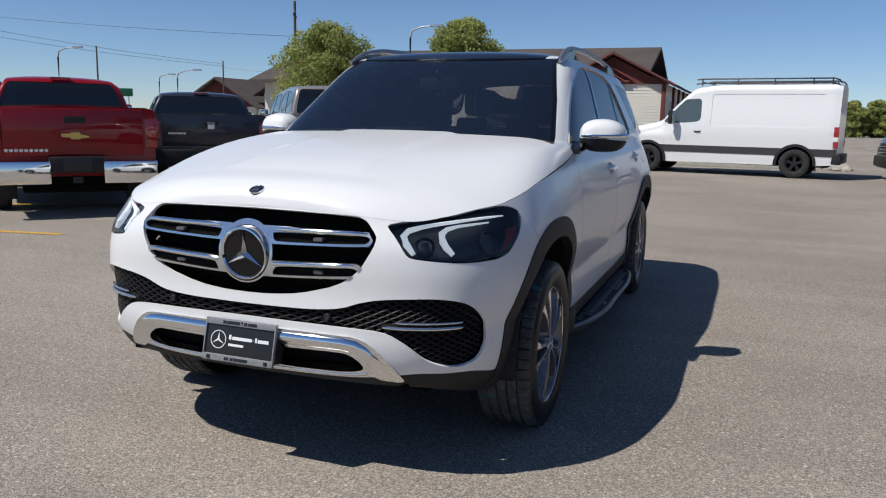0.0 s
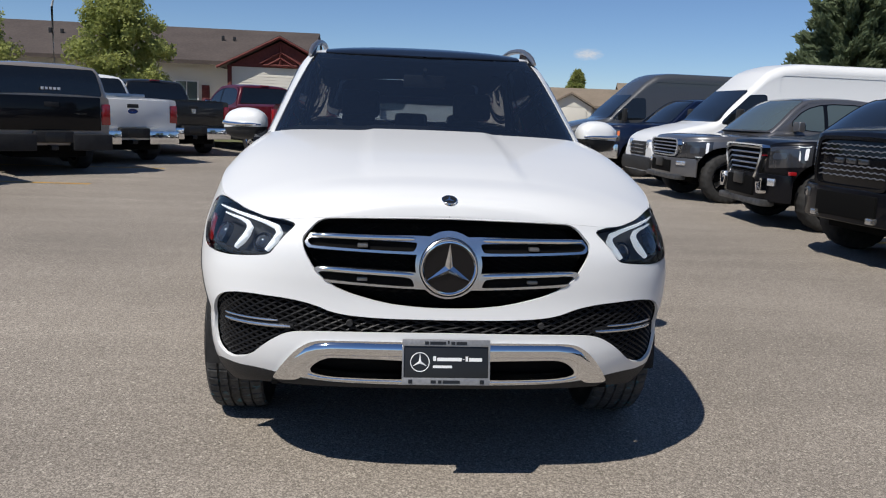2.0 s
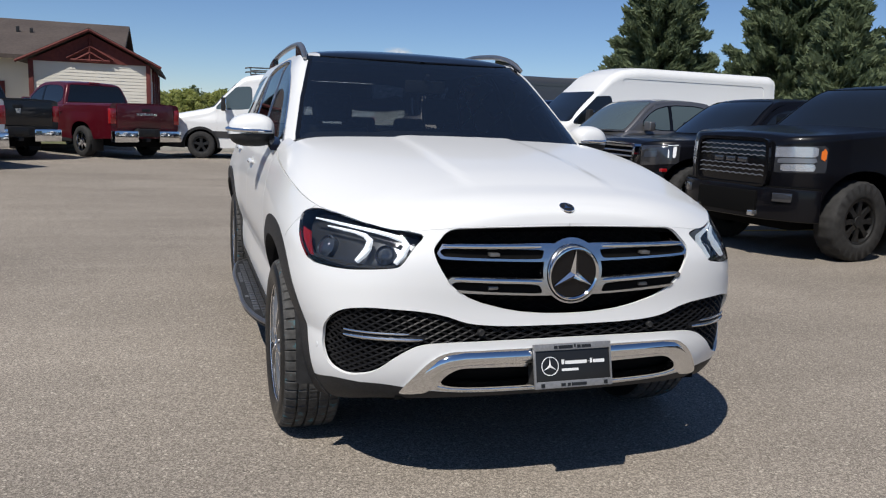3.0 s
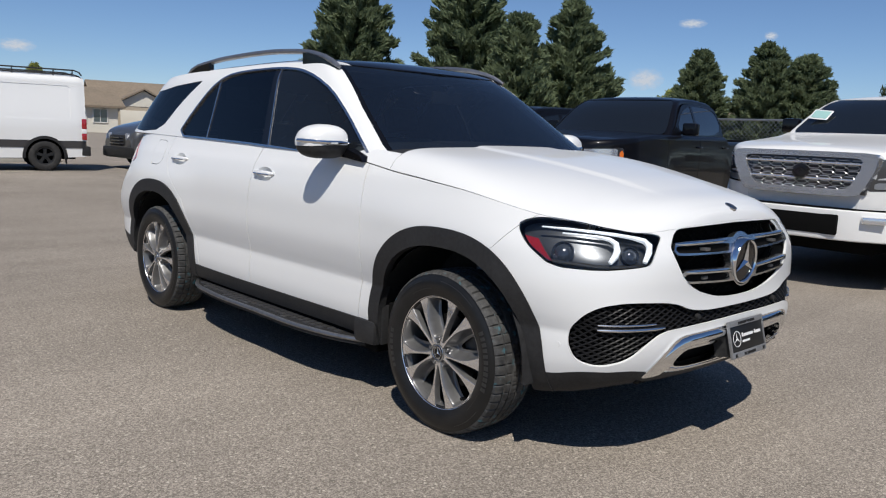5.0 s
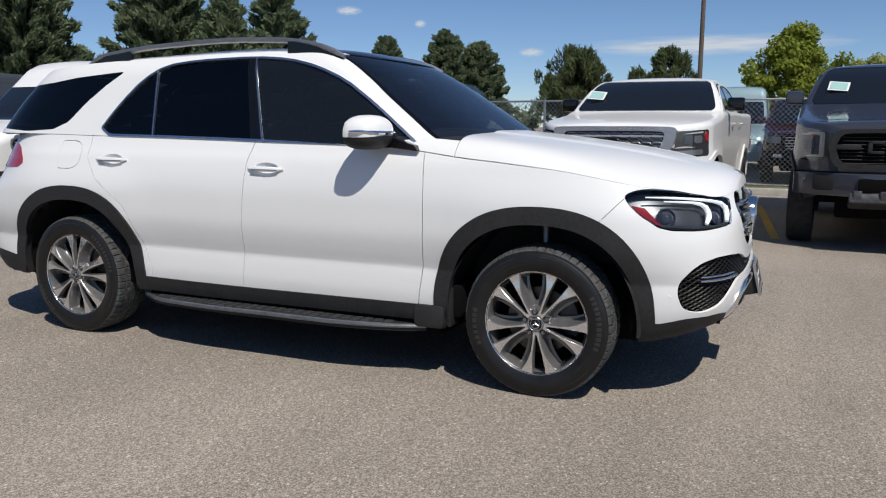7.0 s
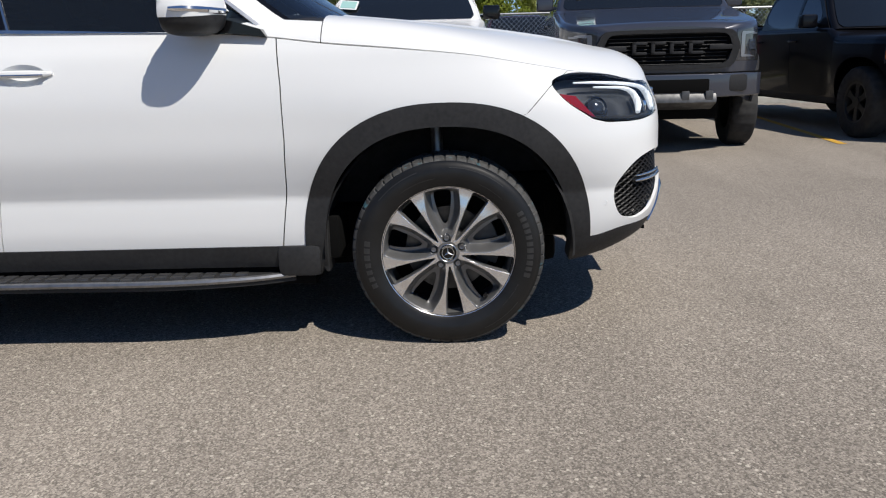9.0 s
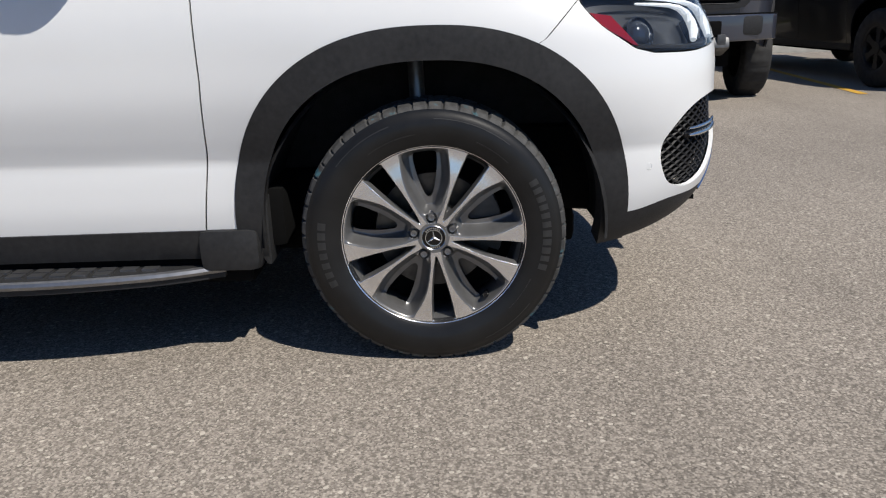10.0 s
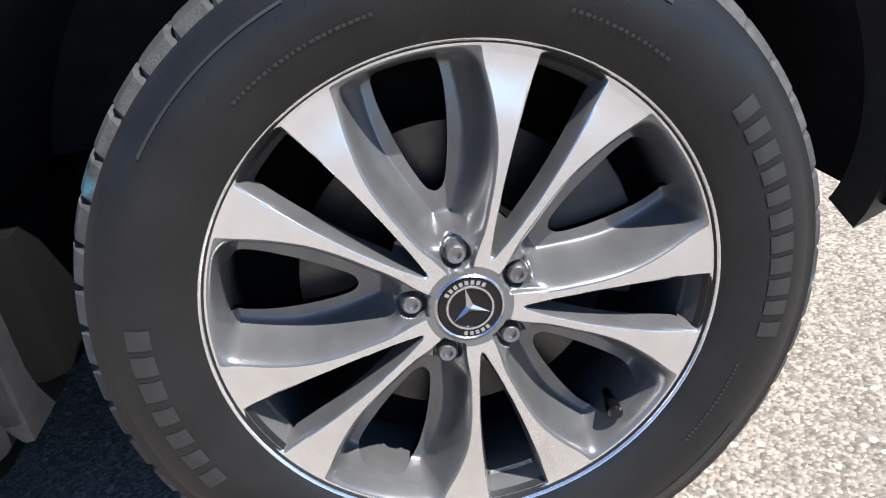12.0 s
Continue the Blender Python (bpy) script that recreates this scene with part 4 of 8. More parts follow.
# roof rails
M_RAIL = vary(mat("brushed_rail_aluminium", (.36, .36, .37), .4, .9), (.30, .30, .31), (.40, .40, .41), 30)
for sx in (1, -1):
    ys = np.linspace(1.19, 3.08, 26)
    zr = table([1.19, 1.30, 1.45, 1.8, 2.3, 2.77, 3.0, 3.08], [1.668, 1.715, 1.752, 1.782, 1.778, 1.745, 1.706, 1.668])
    xr = table([1.19, 1.6, 2.4, 3.08], [.665, .640, .645, .665])
    bm = bmesh.new()
    tube(bm, [(sx * float(xr(y)), float(y), float(zr(y))) for y in ys], [.010] + [.0165] * 24 + [.010], 10)
    rail = part("roof_rail", bm, M_RAIL, suv, "satin aluminium roof rail")
    for ya, yb in ((1.20, 1.56), (2.72, 3.07)):
        bm = bmesh.new()
        yy = np.linspace(ya, yb, 9)
        x = sx * float(xr((ya + yb) / 2))
        prism(bm, [(float(y), float(zr(y)) - .006) for y in yy] + [(yb, 1.655), (ya, 1.655)], x - .016, x + .016, "x")
        part("rail_foot", bm, M_GLOSSBLACK, rail)

# running boards
M_EDGE = vary(mat("dull_aluminium", (.25, .25, .26), .4, .9), (.20, .20, .205), (.32, .32, .325), 30)
for sx in (1, -1):
    outer = table([.60, .72, .95, 1.5, 2.1, 2.35, 2.47], [.895, .945, .995, 1.012, 1.0, .955, .89])
    ys = np.linspace(.60, 2.47, 40)
    bm = bmesh.new()
    out = [(sx * float(outer(y)), float(y)) for y in ys]
    prism(bm, out + [(sx * .84, 2.47), (sx * .84, .60)], .250, .284, "z")
    step = part("running_board", bm, M_PLASTIC, suv, "black running board with aluminium edge and rubber studs")
    bm = bmesh.new()
    tube(bm, [(x, y, .277) for x, y in out], .0125, 8)
    part("board_edge", bm, M_EDGE, step, "brushed aluminium edge")
    bm = bmesh.new()
    for i in range(26):
        y0 = .78 + i * .061
        w = float(outer(y0 + .025)) - .02
        for x0, x1 in ((.900, .930), (.938, .968), (.974, .994)):
            if x1 < w:
                box(bm, min(sx * x0, sx * x1), max(sx * x0, sx * x1), y0, y0 + .045, .282, .290)
    tagged(part("board_stud", bm, M_EDGE, step), "rows of raised step studs", kind="stuff")
    bm = bmesh.new()
    box(bm, min(sx * .80, sx * .935), max(sx * .80, sx * .935), .485, .66, .272, .40, .032)
    part("sill_end", bm, M_PLASTIC, suv, "black plastic end of the sill")
    bm = bmesh.new()
    prism(bm, [(.462, .285), (.474, .285), (.51, .34), (.50, .42), (.475, .48), (.462, .48)], sx * .78, sx * .90, "x")
    soften(bm, .004)
    part("mud_flap", bm, M_PLASTIC, suv, "black moulded mud flap")

# wheel wells and underside
for sx in (1, -1):
    for yc in (0, 2.995):
        bm = bmesh.new()
        prof = [(sx * .925, .474), (sx * .91, .485), (sx * .58, .485), (sx * .57, .02)]
        lathe(bm, prof, 40, m=Matrix.Translation((0, yc, .372)), arc=radians(188), start=radians(-94))
        part("wheel_well", bm, M_LINER, suv, "black wheel well liner", sharp=60)
        bm = bmesh.new()
        tube(bm, [(sx * .69, yc + .03, .50), (sx * .655, yc + .04, .70), (sx * .64, yc + .045, .84)], [.030, .024, .024], 12)
        part("suspension_strut", bm, M_RIMGREY, suv, "grey suspension strut")
# unseen boxes added inside the nose to stop sunlight leaking onto the ground
bm = bmesh.new()
box(bm, -.48, .48, -.72, -.45, .36, .96, .02)
box(bm, -.52, .52, -.77, -.45, .962, .985)
box(bm, -.62, .62, -.81, -.44, .372, .386)
part("nose_light_block", bm, M_DARK, suv, "unseen black boxes that keep sun from leaking through the nose")
bm = bmesh.new()
box(bm, -.57, .57, -.45, 3.85, .225, .34, .03)
box(bm, -.88, .88, .52, 2.46, .225, .32, .02)
part("underbody", bm, M_DARK, suv, "dark underside")
bm = bmesh.new()
box(bm, -.60, .60, -.74, -.44, .36, .64, .03)
box(bm, -.80, .80, -.66, -.50, .40, .78, .03)
box(bm, -.64, .64, -.40, 3.55, .27, .50, .03)
part("under_tray", bm, M_DARK, suv, "dark tray below the engine")
bm = bmesh.new()
box(bm, -.62, .62, -.62, .3, .34, .62, .05)
box(bm, -.86, .86, .42, 3.7, .32, .5, .03)
part("floor_pan", bm, M_DARK, suv)

# cabin
bm = bmesh.new()
prism(bm, rounded([(.50, 1.16), (.80, 1.20), (1.02, 1.14), (1.06, 1.02), (1.0, .70), (.6, .6), (.45, .9)], 1).tolist(), -.80, .80, "x")
dash = part("dashboard", bm, M_SEAT, suv, "black dashboard")
bm = bmesh.new()
box(bm, -.30, .30, .90, .93, 1.18, 1.27, .01)
part("screen", bm, M_GLOSSBLACK, dash, "wide dark display")
wheel_m = Matrix.Translation((.38, 1.16, 1.10)) @ Matrix.Rotation(radians(-66), 4, "X")
bm = bmesh.new()
tube(bm, [wheel_m @ Vector((.19 * math.cos(t), .19 * math.sin(t), 0)) for t in np.linspace(0, math.tau, 40, endpoint=False)], .016, 10, True)
for a in (0, math.pi, -math.pi / 2):
    tube(bm, [wheel_m @ Vector((.18 * math.cos(a), .18 * math.sin(a), 0)), wheel_m @ Vector((.03 * math.cos(a), .03 * math.sin(a), .01))], .018, 8)
ball(bm, wheel_m.translation, (.07, .05, .06), 1, 1, 16, 10)
part("steering_wheel", bm, M_PLASTIC, suv, "dark leather steering wheel with light upper rim")
for x, y in ((.38, 1.62), (-.38, 1.62), (.42, 2.55), (-.42, 2.55), (0, 2.55)):
    bm = bmesh.new()
    tilt_m = Matrix.Translation((x, y, .62 if y < 2 else .47)) @ Matrix.Rotation(radians(-16), 4, "X")
    box(bm, -.24, .24, -.02, .14, .10, .70, .06, 3, m=tilt_m)
    box(bm, x - .25, x + .25, y - .48, y + .06, .55, .72, .06, 3)
    seat = part("seat", bm, M_SEAT, suv, "black leather seat")
    bm = bmesh.new()
    box(bm, -.13, .13, .0, .10, .74, .92, .04, 3, m=tilt_m)
    part("headrest", bm, M_SEAT, seat)
bm = bmesh.new()
tube(bm, [(0, .98, 1.60), (0, 1.03, 1.55)], .012, 8)
box(bm, -.12, .12, 1.01, 1.035, 1.50, 1.57, .01)
part("rear_view_mirror", bm, M_PLASTIC, suv, "black interior mirror")
bm = bmesh.new()
box(bm, .40, .52, .60, .72, 1.195, 1.199)
part("dash_paper", bm, M_PLATEWHITE, suv, "white paper slip on the dashboard")


# ---- SUV wheels: ten machined spokes in five pairs ----
PAIR, SECT = radians(36), radians(72)
face = table([.03, .075, .12, .18, .235, .2585], [.113, .115, .1155, .1125, .1065, .1065])
inner_edge = table([.05, .062, .075, .11, .16, .20, .24, .26], [radians(v) for v in (2.0, 4.3, 6.3, 8.4, 9.0, 8.6, 8.1, 8.0)])
outer_edge = table([.04, .06, .075, .11, .16, .20, .235, .26], [radians(v) for v in (18.0, 15.0, 12.6, 12.0, 13.3, 16.4, 19.4, 20.6)])


def spoke_gaps(r, ph):
    """Distances outside a spoke: towards the lug window and towards the slot of its pair."""
    d = np.abs(ph - PAIR)
    win = np.maximum(0, (d - outer_edge(r)) * r) * (r > .042)
    slot = np.maximum(0, (inner_edge(r) - d) * r) * smoothstep(.050, .060, r)
    rim = np.clip((r - .2455) / .004, 0, 1)
    return win * (1 - rim), slot * (1 - rim)


def wheel_face(uv):
    r, ph = uv[:, 0], uv[:, 1]
    win, slot = spoke_gaps(r, ph)
    hub = 1 - smoothstep(.062, .085, r)
    end = smoothstep(.2475, .225, r)
    d = face(r) - (.056 * smoothstep(0, .027, win) * end + .0) * (1 - hub) - .042 * smoothstep(0, .009, slot) * (.35 + .65 * end) - .006 * hub * smoothstep(0, .004, win)
    lug = np.hypot(r * np.cos(ph) - .056, r * np.sin(ph))
    lug2 = np.hypot(r * np.cos(ph - SECT) - .056, r * np.sin(ph - SECT))
    d = d - .012 * (1 - smoothstep(.0125, .0155, np.minimum(lug, lug2)))
    return np.stack([d, r * np.sin(ph), r * np.cos(ph)], 1)


rs = np.concatenate([np.linspace(.030, .22, 80), np.linspace(.22, .2585, 34)[1:]])
phs = np.linspace(0, SECT, 100)
fw = Skin(wheel_face, [(r, p) for r in rs for p in phs], len(rs), len(phs))
WINDOW = rounded([(.104, 0), (.110, .009), (.135, .018), (.170, .027), (.205, .033), (.228, .033), (.236, .023), (.236, -.023), (.228, -.033), (.205, -.033), (.170, -.027), (.135, -.018), (.110, -.009)], 1)


def window_cut(uv, p):
    r, ph = uv[:, 0], uv[:, 1]
    q = np.minimum(inside(np.stack([r, ph * r], 1), WINDOW), inside(np.stack([r, (ph - SECT) * r], 1), WINDOW))
    return q


fw.cut(window_cut, "void")
fw.cut(lambda uv, p: np.maximum(np.maximum(.088 - uv[:, 0], uv[:, 0] - .234), .0055 - spoke_gaps(uv[:, 0], uv[:, 1])[1]), "void")


def spoke_edge(uv, p):
    """Signed distance to the machined faces and the rim's flat."""
    r, d = uv[:, 0], np.abs(uv[:, 1] - PAIR)
    q = np.maximum((d - outer_edge(r)) * r, np.minimum((inner_edge(r) - d) * r, r - .056))
    return np.minimum(np.maximum(q - .0004, .0435 - r), .2475 - r)


fw.cut(spoke_edge, "machined")


def tyre_parts(wheel, R=.369, half=.128, rim_r=.2585, lettering=True, material=M_RUBBER):
    """Sidewalls, tread blocks and raised lettering."""
    seg = 432
    bm = bmesh.new()
    for s in (1, -1):
        prof = [(s * .098, rim_r - .016), (s * .112, rim_r - .004), (s * .117, rim_r + .006), (s * (half - .003), rim_r + .028), (s * half, rim_r + .046), (s * (half - .003), R - .047), (s * (half - .008), R - .030), (s * (half - .012), R - .026), (s * (half - .013), R - .018)]
        rings = lathe(bm, prof, 120)
    bmesh.ops.recalc_face_normals(bm, faces=bm.faces[:])
    tyre = part("tyre", bm, material, wheel, "black tyre with moulded sidewall", sharp=50)
    bm = bmesh.new()
    w = half - .0135
    prof = []
    for s, r, deep in ((-1, R - .018, 0), (-.93, R - .008, 1), (-.80, R - .003, 1), (-.60, R - .001, 1), (-.585, R - .010, 0), (-.53, R - .010, 0), (-.515, R - .001, 1), (-.24, R, 1), (-.225, R - .010, 0), (-.15, R - .010, 0), (-.135, R, 1), (.135, R, 1), (.15, R - .010, 0), (.225, R - .010, 0), (.24, R, 1), (.515, R - .001, 1), (.53, R - .010, 0), (.585, R - .010, 0), (.60, R - .001, 1), (.80, R - .003, 1), (.93, R - .008, 1), (1, R - .018, 0)):
        prof.append((s * w, r, deep))
    rings = lathe(bm, [(d, r) for d, r, k in prof], seg)
    for (d, r, deep), ring in zip(prof, rings):
        if deep:
            for k, v in enumerate(ring):
                if (k + (3 if d > 0 else 0)) % 8 == 0:
                    f = 1 - (.008 if abs(d) > .06 else .004) / r
                    v.co.y *= f
                    v.co.z *= f
    bmesh.ops.recalc_face_normals(bm, faces=bm.faces[:])
    part("tread", bm, M_TREAD, wheel, "dusty tread blocks", sharp=25)
    if lettering:
        def arcbar(bm, t0, t1, r0, r1, up, n=4):
            lo = []
            for k in range(n + 1):
                t = t0 + (t1 - t0) * k / n
                for r in np.linspace(r0, r1, 5):
                    d = np.interp(r, [rim_r + .006, rim_r + .028, rim_r + .046, R - .047, R - .03], [.117, half - .003, half, half - .003, half - .008]) + up
                    lo.append(bm.verts.new((float(d), r * math.sin(t), r * math.cos(t))))
            for k in range(n):
                for j in range(4):
                    bm.faces.new((lo[5 * k + j], lo[5 * k + j + 1], lo[5 * k + j + 6], lo[5 * k + j + 5]))
        worn = bpy.data.materials.get("worn_rubber") or vary(mat("worn_rubber", (.02, .02, .02), .55), (.016, .016, .016), (.026, .026, .025), 40)
        rr = random.Random(4)
        for t0, count, step, r0, r1 in ((radians(65), 11, radians(4.5), .298, .322), (radians(-110), 7, radians(5.2), .296, .318)):
            for k in range(count):
                t = t0 + k * step
                bm = bmesh.new()
                arcbar(bm, t, t + step * rr.uniform(.60, .78), r0, r1, .0010)
                bmesh.ops.recalc_face_normals(bm, faces=bm.faces[:])
                part("raised_bar", bm, worn, wheel)
        for t0, t1 in ((-.80, -.25), (.12, .78), (2.3, 2.8)):
            bm = bmesh.new()
            arcbar(bm, t0, t1, R - .043, R - .0405, .0012, 16)
            bmesh.ops.recalc_face_normals(bm, faces=bm.faces[:])
            part("sidewall_rib", bm, worn, wheel, "thin raised rib on the sidewall")
        bm = bmesh.new()
        for t0, count, step, r0, r1 in ((radians(-30), 24, .020, .288, .2910), (radians(120), 20, .018, .290, .2925), (radians(30), 16, .022, .287, .2900)):
            for k in range(count):
                t = t0 + k * step
                arcbar(bm, t, t + step * rr.uniform(.35, .8), r0, r1, .0010, 2)
        bmesh.ops.recalc_face_normals(bm, faces=bm.faces[:])
        tagged(part("fine_print", bm, worn, wheel), "tiny raised bars of fine print", kind="stuff")
    return tyre


def suv_wheel():
    wheel = new("wheel")
    wheel.empty_display_size = .1
    tyre_parts(wheel)
    bm = bmesh.new()
    lathe(bm, [(.104, .2475), (.085, .238), (.06, .232), (-.09, .236), (-.11, .258)], 96)
    bmesh.ops.recalc_face_normals(bm, faces=bm.faces[:])
    rim = part("rim", bm, M_RIMGREY, wheel, "grey alloy rim", sharp=60)
    bm = bmesh.new()
    lathe(bm, [(.100, .2505), (.1095, .2520), (.1118, .2540), (.1124, .2590), (.110, .262), (.098, .2615)], 120)
    bmesh.ops.recalc_face_normals(bm, faces=bm.faces[:])
    part("rim_lip", bm, M_ALU, wheel, "bright machined rim lip", sharp=60)
    first = None
    v, n, f = fw.piece(["rest"])
    vm, nm, fm = fw.piece(["machined"])
    for k in range(5):
        t = k * SECT
        if first is None:
            a = panel("wheel_disc", (v, -n if n[:, 0].mean() < 0 else n, f), M_RIMGREY, wheel, "grey painted pockets between the spokes", wall=.009, sides="L", flip=n[:, 0].mean() < 0)
            b = panel("spoke", (vm, -nm if nm[:, 0].mean() < 0 else nm, fm), M_ALU, wheel, "bright machined pair of spokes", wall=.003, sides="L", flip=nm[:, 0].mean() < 0)
            first = (a, b)
        else:
            for ob in first:
                c = new(ob.name.split(".")[0], ob.data)
                c.parent = wheel
                c.rotation_euler = (-t, 0, 0)
                tagged(c, ob["label"])
    for k in range(5):
        t = k * SECT
        bm = bmesh.new()
        lathe(bm, [(.080, .0105), (.107, .0105), (.110, .0085), (.1095, .0055), (.106, .005), (.106, .0001)], 12, m=Matrix.Translation((0, .056 * math.sin(t), .056 * math.cos(t))))
        part("lug_bolt", bm, M_EDGE, wheel, "silver lug bolt")
    bm = bmesh.new()
    lathe(bm, [(.090, .0335), (.111, .0335), (.114, .031), (.1145, .0225), (.113, .021), (.113, .0001)], 48)
    part("centre_cap", bm, M_GLOSSBLACK, wheel, "black centre cap")
    bm = bmesh.new()
    lathe(bm, [(.104, .0350), (.1135, .0350), (.115, .0335), (.1138, .0320)], 48)
    lathe(bm, [(.1135, .0245), (.1155, .0235), (.1152, .0215), (.113, .0212)], 48)
    star(bm, Matrix.Translation((.113, 0, 0)), .0215, .004, .0035)
    for t0, cnt in ((-.75, 8), (math.pi - .45, 5)):
        for k in range(cnt):
            t = t0 + k * .21
            box(bm, .1135, .1154, -.0018, .0018, -.0022, .0022, m=Matrix.Rotation(-t, 4, "X") @ Matrix.Translation((0, 0, .0275)))
    part("cap_ring", bm, M_SATIN, wheel, "silver ring and star on the cap", sharp=20)
    bm = bmesh.new()
    vt = radians(146.5)
    tube(bm, [(q, r * math.sin(vt), r * math.cos(vt)) for q, r in ((.045, .236), (.070, .230), (.074, .2295), (.094, .226), (.097, .2255))], [.006, .006, .0085, .0085, .006], 12)
    part("valve", bm, M_GLOSSBLACK, wheel, "black valve cap")
    bm = bmesh.new()
    lathe(bm, [(.027, .09), (.029, .165), (.005, .168), (.003, .09)], 64)
    lathe(bm, [(.066, .0001), (.066, .075), (.027, .09), (.005, .09)], 40)
    bmesh.ops.recalc_face_normals(bm, faces=bm.faces[:])
    part("brake_disc", bm, M_DISC, wheel, "grey steel brake disc")
    bm = bmesh.new()
    prism(bm, [(.105 * math.sin(t), .105 * math.cos(t)) for t in np.linspace(1.0, 2.0, 8)] + [(.195 * math.sin(t), .195 * math.cos(t)) for t in np.linspace(2.0, 1.0, 8)], -.02, .040, "x")
    soften(bm, .006)
    part("caliper", bm, M_CALIPER, wheel, "grey brake caliper")
    # black disc for the shade behind the spokes
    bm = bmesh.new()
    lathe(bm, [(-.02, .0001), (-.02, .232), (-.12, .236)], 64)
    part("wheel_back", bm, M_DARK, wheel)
    return wheel


first_wheel = suv_wheel()
first_wheel.parent = suv
TRACK = .838
first_wheel.matrix_basis = Matrix.Translation((-TRACK, 0, .3645)) @ Matrix.Rotation(math.pi, 4, "Z") @ Matrix.Rotation(radians(5), 4, "X")
for x, y, spin in ((-TRACK, 2.995, 31), (TRACK, 0, -17), (TRACK, 2.995, 50)):
    w = copy_thing(first_wheel, Matrix.Translation((x, y, .3645)) @ Matrix.Rotation(math.pi if x < 0 else 0, 4, "Z") @ Matrix.Rotation(radians(spin), 4, "X"))
    w.parent = suv


# ---- the other vehicles: each built nose towards -y, front axle at y = 0 ----
def mono(xs, ys):
    """A smooth curve through a few heights that never swings past them."""
    xs, ys = np.array(xs, float), np.array(ys, float)
    d = np.diff(ys) / np.diff(xs)
    m = np.concatenate([[d[0]], np.where(d[:-1] * d[1:] > 0, 2 * d[:-1] * d[1:] / np.where(d[:-1] + d[1:] == 0, 1, d[:-1] + d[1:]), 0), [d[-1]]])

    def f(x):
        x = np.clip(np.asarray(x, float), xs[0], xs[-1])
        i = np.clip(np.searchsorted(xs, x) - 1, 0, len(xs) - 2)
        h = xs[i + 1] - xs[i]
        t = (x - xs[i]) / h
        return (ys[i] * (1 + 2 * t) * (1 - t) ** 2 + m[i] * h * t * (1 - t) ** 2 + ys[i + 1] * t * t * (3 - 2 * t) + m[i + 1] * h * t * t * (t - 1))
    return f


def heading(hx, hy):
    return Matrix.Rotation(math.atan2(hx, -hy), 4, "Z")


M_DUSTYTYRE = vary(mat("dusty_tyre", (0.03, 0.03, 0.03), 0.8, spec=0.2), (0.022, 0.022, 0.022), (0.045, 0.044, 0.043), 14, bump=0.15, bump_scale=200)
M_TINT = mat("dark_car_glass", (0.008, 0.010, 0.012), 0.03, 0, 0.6)
# pale blue-grey base colour stands in for sky mirrored in the glass
M_SKYGLASS = mat("sky_sheen_glass", (0.075, 0.10, 0.105), 0.03, 0, 0.6)
M_LAMPGREY = mat("headlamp_reflector", (0.68, 0.69, 0.71), 0.22, 0.75, 1.0)
M_REFLECT = mat("dim_reflector", (0.30, 0.31, 0.33), 0.28, 0.7, 1.0)
M_GUIDEGREY = mat("unlit_light_guide", (0.42, 0.43, 0.45), 0.25, 0, 0.8)
M_LAMPDARK = mat("smoked_headlamp", (0.05, 0.052, 0.058), 0.12, 0.4, 1.0)
M_STEELWHEEL = mat("black_steel_wheel", (0.02, 0.02, 0.02), 0.45, 0.3)
M_ALUWHEEL = vary(mat("silver_wheel", (0.5, 0.5, 0.51), 0.28, 1.0), (0.42, 0.42, 0.43), (0.58, 0.58, 0.59), 20)
M_STICKER = mat("window_sticker", (0.30, 0.50, 0.47), 0.5)
M_BADGE = mat("badge_silver", (0.6, 0.6, 0.6), 0.25, 0.9)
M_GALVDULL = vary(mat("dull_skid_metal", (.3, .3, .3), .5, .8), (.06, .06, .06), (.17, .17, .17), 14)
M_GOLD = mat("badge_gold", (0.55, 0.38, 0.12), 0.3, 0.9)
M_BLUE = mat("badge_blue", (0.01, 0.03, 0.15), 0.25)


